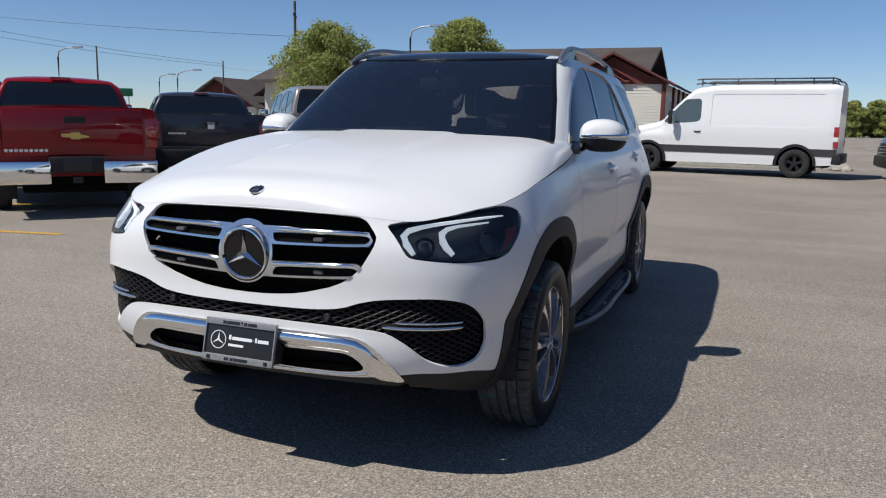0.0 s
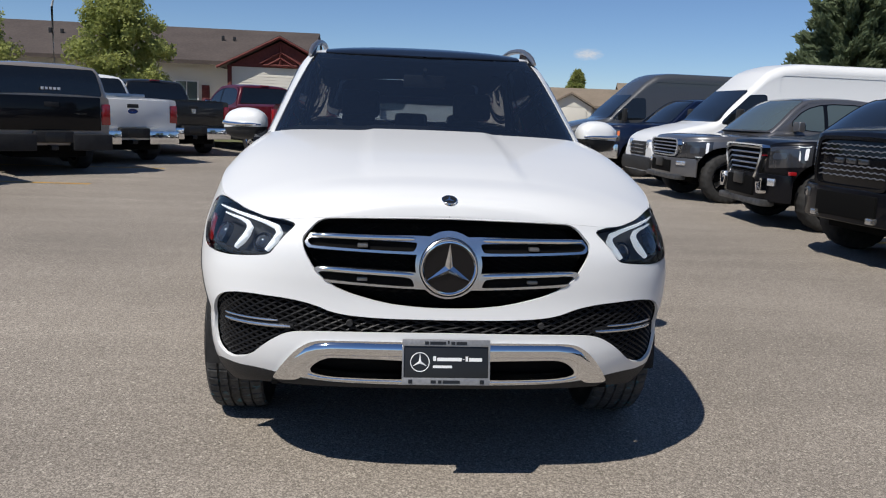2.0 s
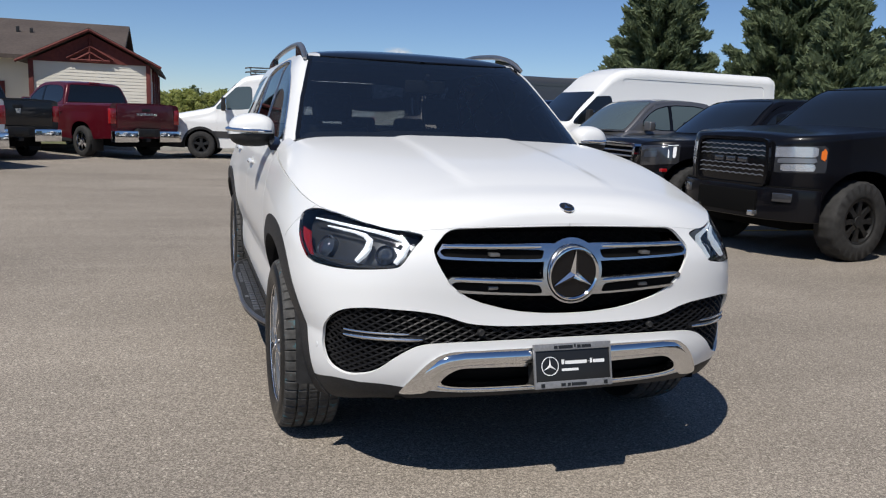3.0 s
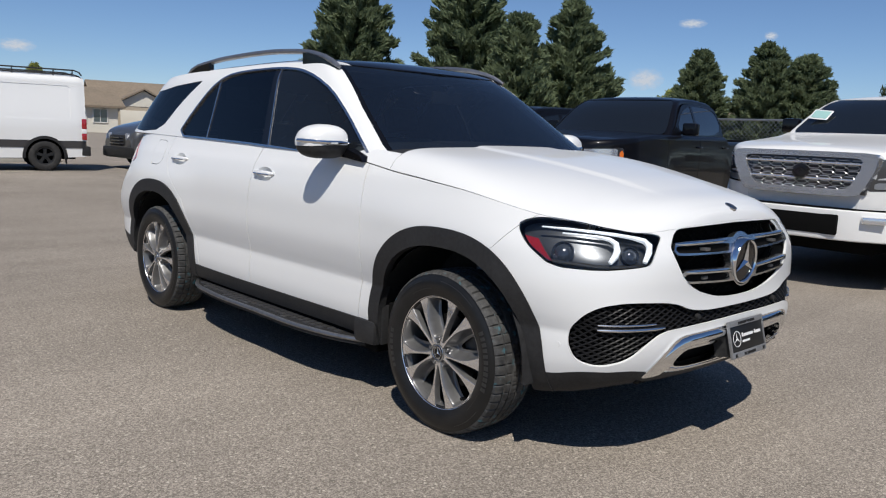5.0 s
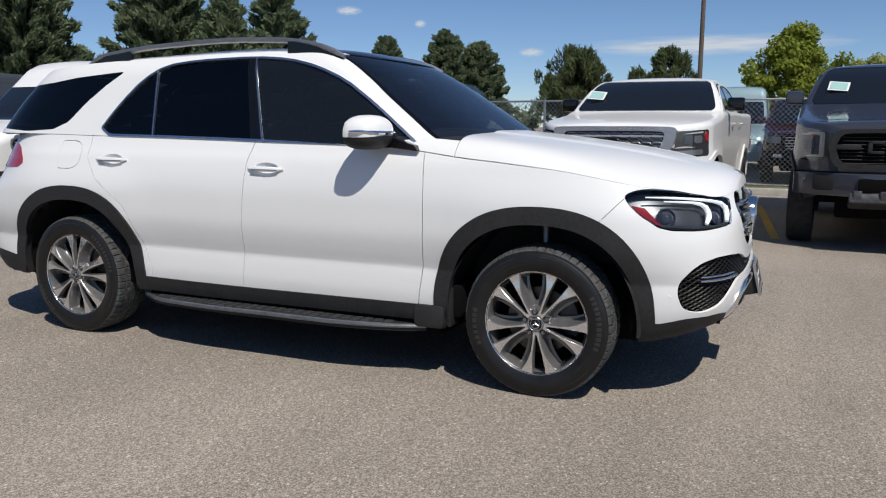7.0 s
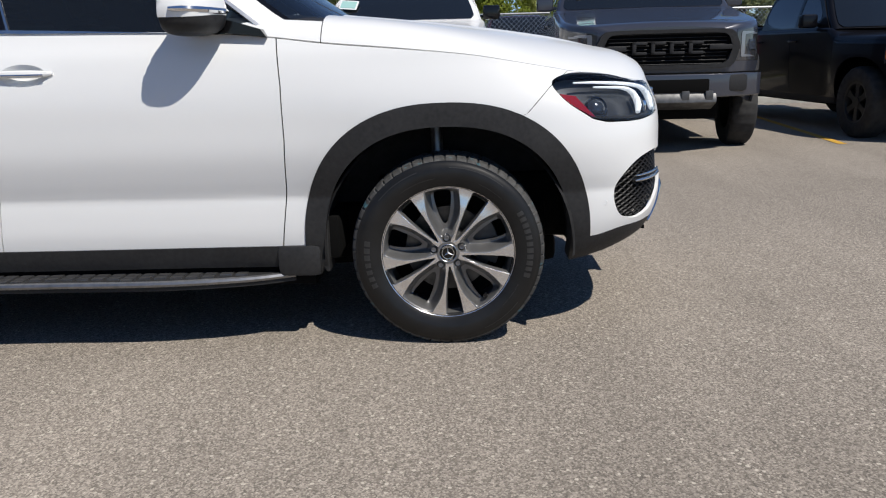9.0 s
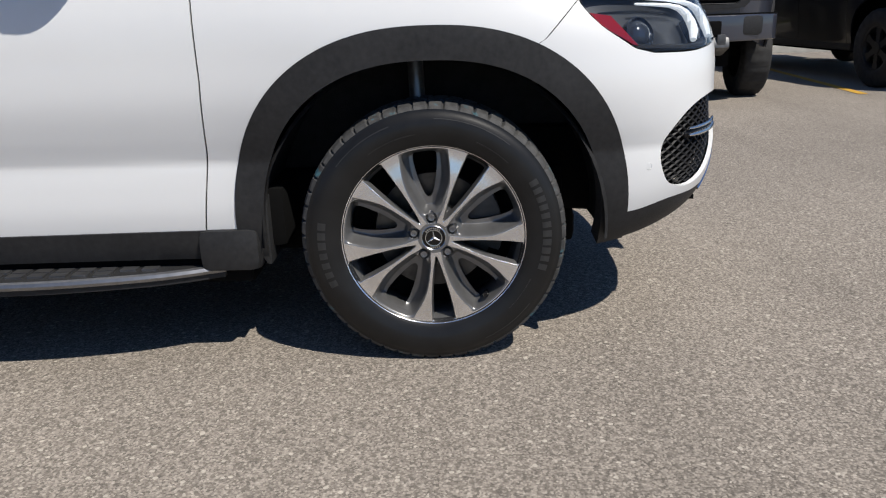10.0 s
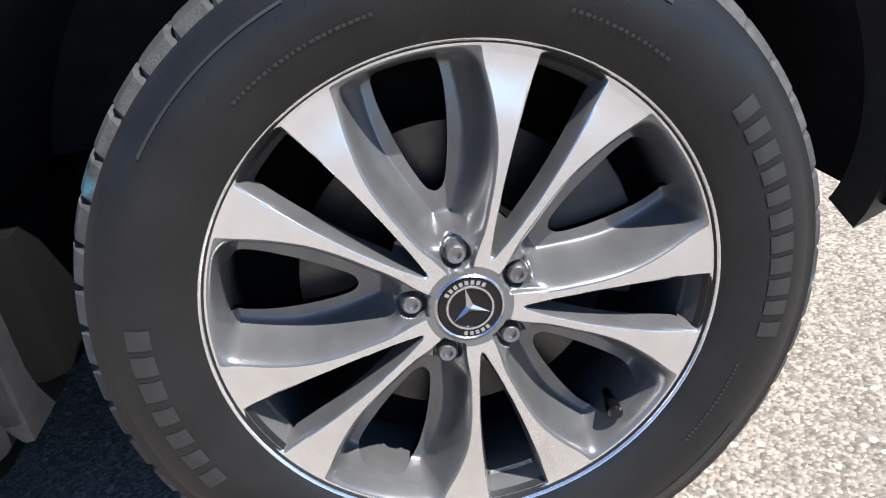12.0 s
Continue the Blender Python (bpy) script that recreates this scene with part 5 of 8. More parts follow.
def loft_body(parent, name, material, y0, y1, w, zt, zb, arches, r=0.10, tuck=0.05, crown=0.03, seams=(), cladding=None, label="", n=100, arch_r=0.46, hub=0.39, flare=0.0, lamp=None):
    """A body shell along y with rounded shoulders; wheel arches and door gaps are cut out of it."""
    def surf(uv):
        y, v = uv[:, 0], uv[:, 1]
        W, T, B = w(y), zt(y), zb(y)
        t = np.clip(v, 0, 1)
        zs = B + (T - r - B) * t
        ar = np.clip((v - 1) / .5, 0, 1) * math.pi / 2
        tp = np.clip(v - 1.5, 0, 1)
        x = np.where(v < 1, W - tuck * (1 - t) ** 2 - .02 * np.clip(t - .55, 0, 1), W - .009 - r + r * np.cos(ar))
        x = np.where(v > 1.5, (W - .009 - r) * (1 - tp), x)
        z = np.where(v < 1, zs, T - r + r * np.sin(ar)) + np.where(v > 1.5, crown * (1 - (1 - tp) ** 2), 0)
        if flare:
            for yc in arches:
                x = x + flare * np.exp(-((y - yc) / (arch_r + .12)) ** 6) * (v < 1) * np.exp(-((z - .75) / .3) ** 4)
        return np.stack([x, y, z], 1)
    ys = np.concatenate([y0 + .62 * np.linspace(0, 1, 26) ** 1.6, np.linspace(y0 + .62, y1, n - 25)[1:]])
    vs = np.concatenate([np.linspace(0, 1, 24), np.linspace(1, 1.5, 7)[1:], np.linspace(1.5, 2.5, 9)[1:]])
    sk = Skin(surf, [(y, v) for y in ys for v in vs], n, len(vs))
    for yc in arches:
        f = lambda R: (lambda uv, p, yc=yc: np.where(uv[:, 1] < 1, np.where(p[:, 2] > hub, ((np.abs(p[:, 1] - yc)) ** 2.6 + np.abs(p[:, 2] - hub) ** 2.6) ** (1 / 2.6), np.abs(p[:, 1] - yc)) - R, 1))
        sk.cut(f(arch_r), "void")
        if cladding is not None:
            sk.cut(f(arch_r + .055), "clad%.2f" % yc)
    if lamp:
        x0, z0, z1, reach, lean, strips = lamp
        along = lambda p: (np.abs(p[:, 0]) - x0 + p[:, 1] - y0) / (reach + .40)
        high = lambda p: (p[:, 2] - z0 - lean * along(p)) / (z1 - z0)
        sk.cut(lambda uv, p: np.maximum(np.maximum(-along(p), along(p) - 1) * .8, np.maximum(-high(p), high(p) - 1) * (z1 - z0)), "lamp")
        for i, (a0, a1, h0, h1, mt, nm) in enumerate(strips):
            sk.cut(lambda uv, p, a0=a0, a1=a1, h0=h0, h1=h1: np.maximum(np.maximum(a0 - along(p), along(p) - a1), np.maximum(h0 - high(p), high(p) - h1) * .4), "%s@%s@%d" % (nm, mt.name, i), ("lamp",))
    for s in seams:
        sk.cut(lambda uv, p, s=s: np.where(uv[:, 1] < 1.2, np.abs(p[:, 1] - s) - .004, 1), "gap")
    ob = panel(name, sk.piece(["rest"]), material, parent, label, sides="B", wall=.02)
    if lamp:
        kinds = ["%s@%s@%d" % (q[5], q[4].name, i) for i, q in enumerate(strips)]
        for side in "LR":
            lens = panel("headlight", sk.piece(["lamp"]), M_LAMPDARK, parent, "smoked headlight", offset=.003, wall=.012, sides=side)
            for k in kinds:
                if len(sk.piece([k])[0]):
                    panel(k.split("@")[0], sk.piece([k]), bpy.data.materials[k.split("@")[1]], lens, offset=.008, wall=.012, sides=side)
    if cladding is not None:
        for yc in arches:
            for side in "LR":
                panel("arch_trim", sk.piece(["clad%.2f" % yc]), cladding, parent, offset=.018, wall=.05, sides=side)
    for y in (y0, y1):
        bm = bmesh.new()
        ring = surf(np.array([(y, v) for v in vs]))
        pts = [Vector(p) for p in ring] + [Vector((-p[0], p[1], p[2])) for p in ring[::-1]]
        f = bm.faces.new([bm.verts.new(p) for p in pts])
        f.normal_update()
        if f.normal.y * (1 if y == y1 else -1) < 0:
            f.normal_flip()
        part("front_panel" if y == y0 else "rear_panel", bm, material, parent)
    return ob


def quad_point(q, u, v):
    a, b, c, d = [Vector(p) for p in q]
    return (a * (1 - u) + b * u) * (1 - v) + (d * (1 - u) + c * u) * v


def pane(name, q, u0, u1, v0, v1, material, parent, lift=0.004, label="", cut=1, skew=0.0):
    """A thin rounded panel on a four-cornered face (corners in order, seen from outside anticlockwise)."""
    out = rounded([(u0, v0), (u1, v0), (u1 - skew, v1), (u0 + skew * 0, v1)], cut) if cut else np.array([(u0, v0), (u1, v0), (u1, v1), (u0, v1)])
    a, b, c, d = [Vector(p) for p in q]
    n = (b - a).cross(d - a).normalized()
    bm = bmesh.new()
    top = [bm.verts.new(quad_point(q, u, v) + n * lift) for u, v in out]
    low = [bm.verts.new(quad_point(q, u, v) - n * .01) for u, v in out]
    bm.faces.new(top)
    k = len(top)
    for i in range(k):
        bm.faces.new((top[i], low[i], low[(i + 1) % k], top[(i + 1) % k]))
    bmesh.ops.recalc_face_normals(bm, faces=bm.faces[:])
    return part(name, bm, material, parent, label)


def rbox(a, b, r):
    """Joins two signed distances into a region with a rounded corner."""
    a, b = a + r, b + r
    return np.hypot(np.maximum(a, 0), np.maximum(b, 0)) + np.minimum(np.maximum(a, b), 0) - r


def open_curve(pts, n, times=3):
    """A smooth open curve through the corner-cut of some points, evenly spaced."""
    p = np.array(pts, float)
    for _ in range(times):
        q = np.empty((2 * len(p), 2))
        q[0], q[-1] = p[0], p[-1]
        q[1:-1:2], q[2:-1:2] = .75 * p[:-1] + .25 * p[1:], .25 * p[:-1] + .75 * p[1:]
        p = q
    d = np.concatenate([[0], np.cumsum(np.linalg.norm(np.diff(p, axis=0), axis=1))])
    k = np.linspace(0, d[-1], n)
    return np.stack([np.interp(k, d, p[:, 0]), np.interp(k, d, p[:, 1])], 1)


def cab(parent, material, yf, yr, tf, tr, zb, zt, wb, wt, doors=(), back=True, glass_mat=None, label="", bulge=0.10, trim_mat=None, screen=True):
    """Rounded cabin: windscreen, roof and back in one shell, sides with windows split at the given places."""
    g = glass_mat or M_TINT
    trim_mat = trim_mat or M_GLOSSBLACK
    n, r = 72, .06
    C = open_curve([(yf - bulge, zb), (tf - bulge - .03, zt - .05), (tf + .30, zt), ((tf + tr) / 2, zt + .012), (tr - .25, zt - .005), (tr, zt - .05), (yr, zb)], n)
    T = np.gradient(C, axis=0)
    N = np.stack([-T[:, 1], T[:, 0]], 1) / np.linalg.norm(T, axis=1)[:, None]
    half = lambda z: wb + (wt - wb) * np.clip((z - zb) / (zt - zb), 0, 1.05) ** 1.35
    mid = (tf + tr) / 2
    def top(uv):
        i = uv[:, 0]
        k = np.arange(n)
        y, z = np.interp(i, k, C[:, 0]), np.interp(i, k, C[:, 1])
        ny, nz = np.interp(i, k, N[:, 0]), np.interp(i, k, N[:, 1])
        t, a = np.clip(uv[:, 1], 0, 1), np.clip((uv[:, 1] - 1) / .3, 0, 1) * math.pi / 2
        w = half(z)
        x = (w - r) * t + r * np.sin(a)
        front = smoothstep(tf + .3, yf, y)
        y = y + bulge * front * t ** 2.4 - ny * r * (1 - np.cos(a))
        z = z - .035 * t ** 3 * (1 - front) - nz * r * (1 - np.cos(a))
        return np.stack([x, y, z], 1)
    us = np.concatenate([np.linspace(0, 1, 15), np.linspace(1, 1.3, 6)[1:]])
    sk = Skin(top, [(i, u) for i in range(n) for u in us], n, len(us))
    if screen:
        sk.cut(lambda uv, p: np.where(p[:, 1] < mid, rbox(np.maximum(zb + .02 - p[:, 2], p[:, 2] - (zt - .075)), p[:, 0] - (half(p[:, 2]) - .075), .06), 1), "screen")
    if back:
        sk.cut(lambda uv, p: np.where(p[:, 1] > mid, rbox(np.maximum(zb + .04 - p[:, 2], p[:, 2] - (zt - .10)), p[:, 0] - (half(p[:, 2]) - .09), .05), 1), "back")
    ob = panel("cab", sk.piece(["rest"]), material, parent, label, wall=.01, sides="B")
    if screen:
        panel("windshield", sk.piece(["screen"]), g, parent, "dark tinted windscreen", offset=-.003, wall=0, sides="B")
    if back:
        panel("back_window", sk.piece(["back"]), g, parent, "dark back window", offset=-.003, wall=0, sides="B")
    ring = top(np.array([(i, 1.3) for i in range(n)], float))
    ry, rz = np.maximum.accumulate(ring[:, 1]), ring[:, 2]
    y0, y1 = ry[0], ry[-1]
    side = lambda uv: np.stack([half(zb + (np.interp(uv[:, 0], ry, rz) - zb) * uv[:, 1]) - .001, uv[:, 0], zb + (np.interp(uv[:, 0], ry, rz) - zb) * uv[:, 1]], 1)
    ss = Skin(side, [(y, v) for y in np.linspace(y0, y1, 76) for v in np.linspace(0, 1, 18)], 76, 18)
    slope = (tf - yf) / (zt - zb)
    back_slope = (yr - tr) / (zt - zb)
    lo, hi = zb + .035, zt - .115
    F = rounded([(y0 + .16, lo), (yr - .10, lo), (yr - .10 - back_slope * (hi - lo), hi), (y0 + .17 + slope * (hi - lo), hi)], 2)
    cuts = [y0 - 1] + [y0 + (yr - y0) * d for d in doors] + [yr + 1]
    names = []
    for k, (a, b) in enumerate(zip(cuts, cuts[1:])):
        ss.cut(lambda uv, p, a=a, b=b: np.maximum(inside(p[:, 1:], F) + .014, np.maximum(a + .035 - p[:, 1], p[:, 1] - b + .035)), "glass%d" % k)
        names.append("glass%d" % k)
    ss.cut(lambda uv, p: inside(p[:, 1:], F), "trim")
    for a in cuts[1:-1]:
        ss.cut(lambda uv, p, a=a: np.abs(p[:, 1] - a) - .004, "gap")
    for s in "LR":
        panel("cab_side", ss.piece(["rest"]), material, parent, wall=.01, sides=s)
        panel("window_trim", ss.piece(["trim"]), trim_mat, parent, offset=.002, wall=.01, sides=s)
        for k in names:
            if len(ss.piece([k])[0]):
                panel("side_window", ss.piece([k]), g, parent, "tinted side window", offset=-.003, wall=0, sides=s)
    return ob


def road_wheel(parent, x, y, R, half, rim_r, rim_mat, spokes, tyre_label="black tyre"):
    """A wheel with barrel, spokes, hub and lug nuts; built at its place."""
    wheel = new("wheel")
    wheel.empty_display_size = .1
    wheel.parent = parent
    s = 1 if x > 0 else -1
    bm = bmesh.new()
    prof = [(-half + .02, rim_r), (-half, rim_r + .03), (-half + .01, R - .03), (-half + .035, R - .004), (0, R), (half - .035, R - .004), (half - .01, R - .03), (half, rim_r + .035), (half - .012, rim_r + .004), (half - .03, rim_r - .01)]
    rings = lathe(bm, prof, 72)
    for ring, (d, r) in zip(rings, prof):
        if r > R - .01:
            for k, v in enumerate(ring):
                if k % 3 == 0:
                    v.co.y *= 1 - .012 / r
                    v.co.z *= 1 - .012 / r
    bmesh.ops.recalc_face_normals(bm, faces=bm.faces[:])
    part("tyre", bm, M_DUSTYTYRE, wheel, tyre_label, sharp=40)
    bm = bmesh.new()
    d = half - .03
    lathe(bm, [(d - .02, rim_r - .03), (d + .008, rim_r - .022), (d + .012, rim_r), (d, rim_r + .004)], 48)
    lathe(bm, [(d, rim_r - .02), (d - .12, rim_r - .03)], 48)
    for k in range(spokes):
        t = k * math.tau / spokes
        m = Matrix.Rotation(t, 4, "X")
        w1, w0 = rim_r * 1.3 / spokes, .035
        prism(bm, [(-w0, .03), (w0, .03), (w1 * .6, rim_r * .6), (w1, rim_r - .012), (-w1, rim_r - .012), (-w1 * .6, rim_r * .6)], d - .045, d - .008, "x", m)
    lathe(bm, [(d - .02, .07), (d + .002, .065), (d + .004, .03), (d + .002, .0001)], 24)
    bmesh.ops.recalc_face_normals(bm, faces=bm.faces[:])
    rim = part("rim", bm, rim_mat, wheel, sharp=30)
    bm = bmesh.new()
    lathe(bm, [(d - .07, .0001), (d - .07, rim_r - .02)], 32)
    part("wheel_back", bm, M_DARK, wheel)
    wheel.matrix_basis = Matrix.Translation((x, y, R - .006)) @ Matrix.Rotation(0 if s > 0 else math.pi, 4, "Z")
    return wheel


def wheels(parent, wb, track, R, half, rim_r, rim_mat, spokes):
    for y in (0, wb):
        for x in (-track, track):
            road_wheel(parent, x, y, R, half, rim_r, rim_mat, spokes)


def block(name, parent, material, dims, bevel=.015, label="", m=None):
    bm = bmesh.new()
    box(bm, *dims, bevel, 2, m)
    return part(name, bm, material, parent, label)


def outline_frame(name, parent, material, y, depth, pts, inner, label=""):
    """A flat frame: outer outline pulled along y with a shrunken opening."""
    p0, p1 = np.array(pts, float), np.roll(np.array(pts, float), -1, axis=0)
    out = rounded(np.stack([.9 * p0 + .1 * p1, .1 * p0 + .9 * p1], 1).reshape(-1, 2), 1)
    c = out.mean(axis=0)
    inn = c + (out - c) * np.array(inner)
    bm = bmesh.new()
    rows = []
    for yy, ring in ((y + depth, out), (y, out), (y - .0, inn), (y + depth, inn)):
        rows.append([bm.verts.new((p[0], yy, p[1])) for p in ring])
    k = len(out)
    for a, b in zip(rows, rows[1:]):
        for i in range(k):
            bm.faces.new((a[i], a[(i + 1) % k], b[(i + 1) % k], b[i]))
    bmesh.ops.recalc_face_normals(bm, faces=bm.faces[:])
    return part(name, bm, material, parent, label, sharp=30)


def door_mirror(parent, x, y, z, w, h, cap, glass_mat=None):
    s = 1 if x > 0 else -1
    bm = bmesh.new()
    box(bm, min(x, x + s * w), max(x, x + s * w), y - .05, y + .07, z, z + h, .035, 3)
    box(bm, min(x - s * .12, x), max(x - s * .12, x), y, y + .05, z + .02, z + .06, .008)
    mir = part("door_mirror", bm, cap, parent)
    bm = bmesh.new()
    box(bm, min(x + s * .02, x + s * (w - .02)), max(x + s * .02, x + s * (w - .02)), y + .068, y + .076, z + .03, z + h - .03, .01)
    part("mirror_glass", bm, M_MIRROR, mir)


def pickup(name, label, color_label, body_mat, pose_m, L=5.85, W=1.01, wb=3.70, front=-.85, hood=1.20, nose_z=1.14, belt=1.30, bed=1.36, roof=1.93, R=.40, rim_r=.245, rim_mat=None, spokes=6, hub_y=.40, bumper=None, trim=None, style="plain", rear="plain", lift=0.0, crew=True, arch_mat=None, grille_mat=None, mirror_mat=None, tailgate_mat=None, canopy=None, tool=False, sticker=False, group="parked pickups", glassy=None, cat="pickup truck", tl_mat=None, suvback=False):
    """A crew-cab pickup; style and rear choose the faces of the make."""
    t = thing(name, label, cat, pose_m, group)
    bumper, trim = bumper or M_CHROME, trim or M_CHROME
    y1 = front + L
    cabf, cabr = .70, 2.85
    if suvback:
        cabr = y1 - .25
    z0 = .47 + lift
    wt = mono([front, front + .03, front + .10, front + .22, front + .40, front + .62, .5, y1 - .25, y1], [W - .46, W - .37, W - .26, W - .15, W - .06, W - .015, W, W - .005, W - .03])
    up = lift
    W_, D_ = M_WHITEPLASTIC if style in ("yukon", "f150") else M_GUIDEGREY, M_LAMPGREY if style == "ram" else M_REFLECT
    lamps = {
        "titan": (.60, nose_z - .36 + up, nose_z - .07 + up, .40, .03, ((.06, .80, .88, .95, W_, "light_guide"), (.06, .80, .36, .43, W_, "light_guide"), (.06, .12, .36, .95, W_, "light_guide"), (.10, .78, .06, .26, D_, "reflector"), (.84, .97, .56, .92, M_RED, "marker_lamp"), (.30, .50, .50, .80, M_LENS, "projector"), (.54, .76, .50, .80, D_, "reflector"))),
        "ram": (.51, nose_z - .38 + up, nose_z - .10 + up, .34, .02, ((.01, .82, .58, .96, D_, "reflector"), (.10, .82, .36, .54, M_REFLECT, "reflector"), (.16, .80, .06, .32, D_, "reflector"), (.88, .98, .44, .90, M_AMBER, "marker_lamp"), (.58, .72, .64, .90, M_REFLECT, "projector"))),
        "raptor": (.74, nose_z - .38 + up, nose_z - .05 + up, .34, .0, ((.10, .75, .80, .90, D_, "light_guide"), (.10, .20, .12, .90, D_, "light_guide"), (.10, .75, .12, .20, D_, "light_guide"), (.34, .64, .34, .66, M_LENS, "projector"))),
        "yukon": (.62, nose_z - .34 + up, nose_z - .06 + up, .36, .05, ((.66, .95, .88, .94, W_, "light_guide"), (.72, .76, .30, .80, W_, "light_guide"), (.84, .92, .30, .88, W_, "light_guide"), (.10, .45, .40, .70, M_LENS, "projector"))),
        "f150": (.60, nose_z - .37 + up, nose_z - .09 + up, .40, .04, ((.36, .90, .89, .95, W_, "light_guide"), (.82, .90, .10, .95, W_, "light_guide"), (.40, .90, .05, .10, W_, "light_guide"), (.36, .66, .30, .72, M_LENS, "projector"))),
    }.get(style, (.62, nose_z - .30 + up, nose_z - .08 + up, .36, .03, ((.06, .80, .20, .85, D_, "reflector"), (.84, .97, .15, .85, M_AMBER, "marker_lamp"))))
    if suvback:
        zt = mono([front, front + .08, front + .3, .55, cabf + .1, y1 - .2, y1], [nose_z + up - .05, nose_z + up, nose_z + up + .03, hood + up, belt + up, belt + up + .02, belt + up - .05])
    else:
        zt = mono([front, front + .08, front + .3, .55, cabf + .12, cabr, cabr + .06, y1], [nose_z + up - .05, nose_z + up, nose_z + up + .03, hood + up, belt + up, belt + up + .01, bed + up, bed + up + .02])
    zb = mono([front, -.5, .6, wb - .6, y1], [z0 + .12, z0, z0 - .03, z0 - .03, z0 + .05])
    seams = [.62, 1.75, 2.78] + ([cabr + .05] if not suvback else [])
    loft_body(t, "body", body_mat, front, y1, wt, zt, zb, (0, wb), r=.07, seams=seams, cladding=arch_mat, label=color_label, arch_r=R + .10, hub=R + lift * .4, flare=.03, lamp=lamps)
    cab(t, body_mat, cabf, cabr, cabf + .70, cabr - (.12 if not suvback else .30), belt + up - .03, roof + up, W - .05, W - .26, doors=(.46,) if not suvback else (.33, .60), glass_mat=glassy)
    block("chassis", t, M_DARK, (-.62, .62, front + .25, y1 - .15, .30 + lift, 1.0 + lift), .03)
    block("sill", t, M_PLASTIC, (-W + .05, W - .05, .55, wb - .55, .36 + lift, .50 + lift), .03)
    wheels(t, wb, W - .125, R, .14, rim_r, rim_mat or M_ALUWHEEL, spokes)
    for s in (-1, 1):
        door_mirror(t, s * (W - .03), 1.12, belt + up + .0, .21, .17, mirror_mat or body_mat)
        for yy in (1.55, 2.6):
            b = bmesh.new()
            tube(b, [(s * (W + .005), yy, belt - .16 + up), (s * (W + .03), yy + .04, belt - .16 + up), (s * (W + .03), yy + .17, belt - .16 + up), (s * (W + .005), yy + .21, belt - .16 + up)], .014, 6)
            part("door_handle", b, body_mat, t)
    if not suvback and canopy is None:
        # near-black slab at rim height in place of the bed's shaded hollow
        block("bed_shade", t, M_DARK, (-W + .12, W - .12, cabr + .12, y1 - .12, bed + up - .02, bed + up + .035), .01, "dark slab for the shade in the open truck bed")
    if canopy:
        cab(t, canopy, cabr + .08, y1 - .02, cabr + .14, y1 - .10, bed + up - .03, roof + up + .02, W - .05, W - .18, doors=(.5,), bulge=.0, screen=False)
        b = bmesh.new()
        for k in range(5):
            box(b, -.16 + k * .068, -.115 + k * .068, y1 + .006, y1 + .012, bed + up + .12, bed + up + .165)
        part("canopy_lettering", b, M_PLATEWHITE, t, "white bars on the canopy glass")
    if tool:
        block("tool_box", t, M_ALUWHEEL, (-W + .06, W - .06, cabr + .15, cabr + .65, bed + up, bed + up + .13), .02, "silver truck tool box")
    if sticker:
        b = bmesh.new()
        m = Matrix.Translation((.0, cabf, 0))
        zz = belt + up + .12
        fy = cabf + .68 * ((zz - (belt + up - .03)) / (roof - belt + .03)) - .075
        lean = Matrix.Translation((0, fy, zz)) @ Matrix.Rotation(radians(-50), 4, "X") @ Matrix.Rotation(radians(8), 4, "Y") @ Matrix.Translation((0, -fy, -zz))
        box(b, -.80, -.57, fy - .004, fy, zz - .04, zz + .13, .004, m=lean)
        sheet = part("price_sheet", b, M_PLATEWHITE, t, "pale green price sheet behind the windscreen")
        b = bmesh.new()
        box(b, -.78, -.59, fy - .008, fy - .003, zz - .02, zz + .11, 0, m=lean)
        part("sheet_print", b, M_STICKER, sheet)
    # rear face
    tg = tailgate_mat or body_mat
    if not suvback:
        block("tailgate", t, tg, (-W + .20, W - .20, y1 - .03, y1 + .030, .78 + up, bed + up + .01), .02, "closed tailgate")
        block("tailgate_handle", t, M_PLASTIC, (-.12, .12, y1 + .024, y1 + .040, bed - .17 + up, bed - .09 + up), .012)
    for s in (-1, 1):
        block("taillight", t, tl_mat or M_RED, (min(s * (W - .185), s * (W - .02)), max(s * (W - .185), s * (W - .02)), y1 - .09, y1 + .022, .88 + up, bed + up - .10), .025, "red taillight")
    block("rear_bumper", t, bumper, (-W + .05, -.30, y1 - .02, y1 + .16, .43 + up, .72 + up), .03, "rear bumper")
    block("rear_bumper", t, bumper, (.30, W - .05, y1 - .02, y1 + .16, .43 + up, .72 + up), .03, "rear bumper")
    block("bumper_step", t, M_PLASTIC, (-.32, .32, y1 - .02, y1 + .14, .57 + up, .77 + up), .02)
    block("dealer_plate", t, M_PLATEBLACK, (-.16, .16, y1 + .138, y1 + .146, .59 + up, .74 + up), .003, "black dealer plate")
    # dark block and flaps added to fill in deep shade under the tail
    if rear != "none":
        block("tail_shade_block", t, M_DARK, (-.40, .40, y1 - 1.05, y1 - .25, .30 + up, .56 + up), .10, "dark block added to deepen the shade under the bed")
        for s in (-1, 1):
            block("mud_flap", t, M_PLASTIC, (min(s * .68, s * (W - .03)), max(s * .68, s * (W - .03)), wb + .46, wb + .475, .17, .62 + up), .005)
    block("hitch", t, M_STEELWHEEL, (-.06, .06, y1 - .1, y1 + .12, .44 + up, .52 + up), .01)
    if not suvback:
        block("high_brake_light", t, M_RED, (-.14, .14, cabr - .19, cabr - .15, roof + up - .045, roof + up - .012), .008)
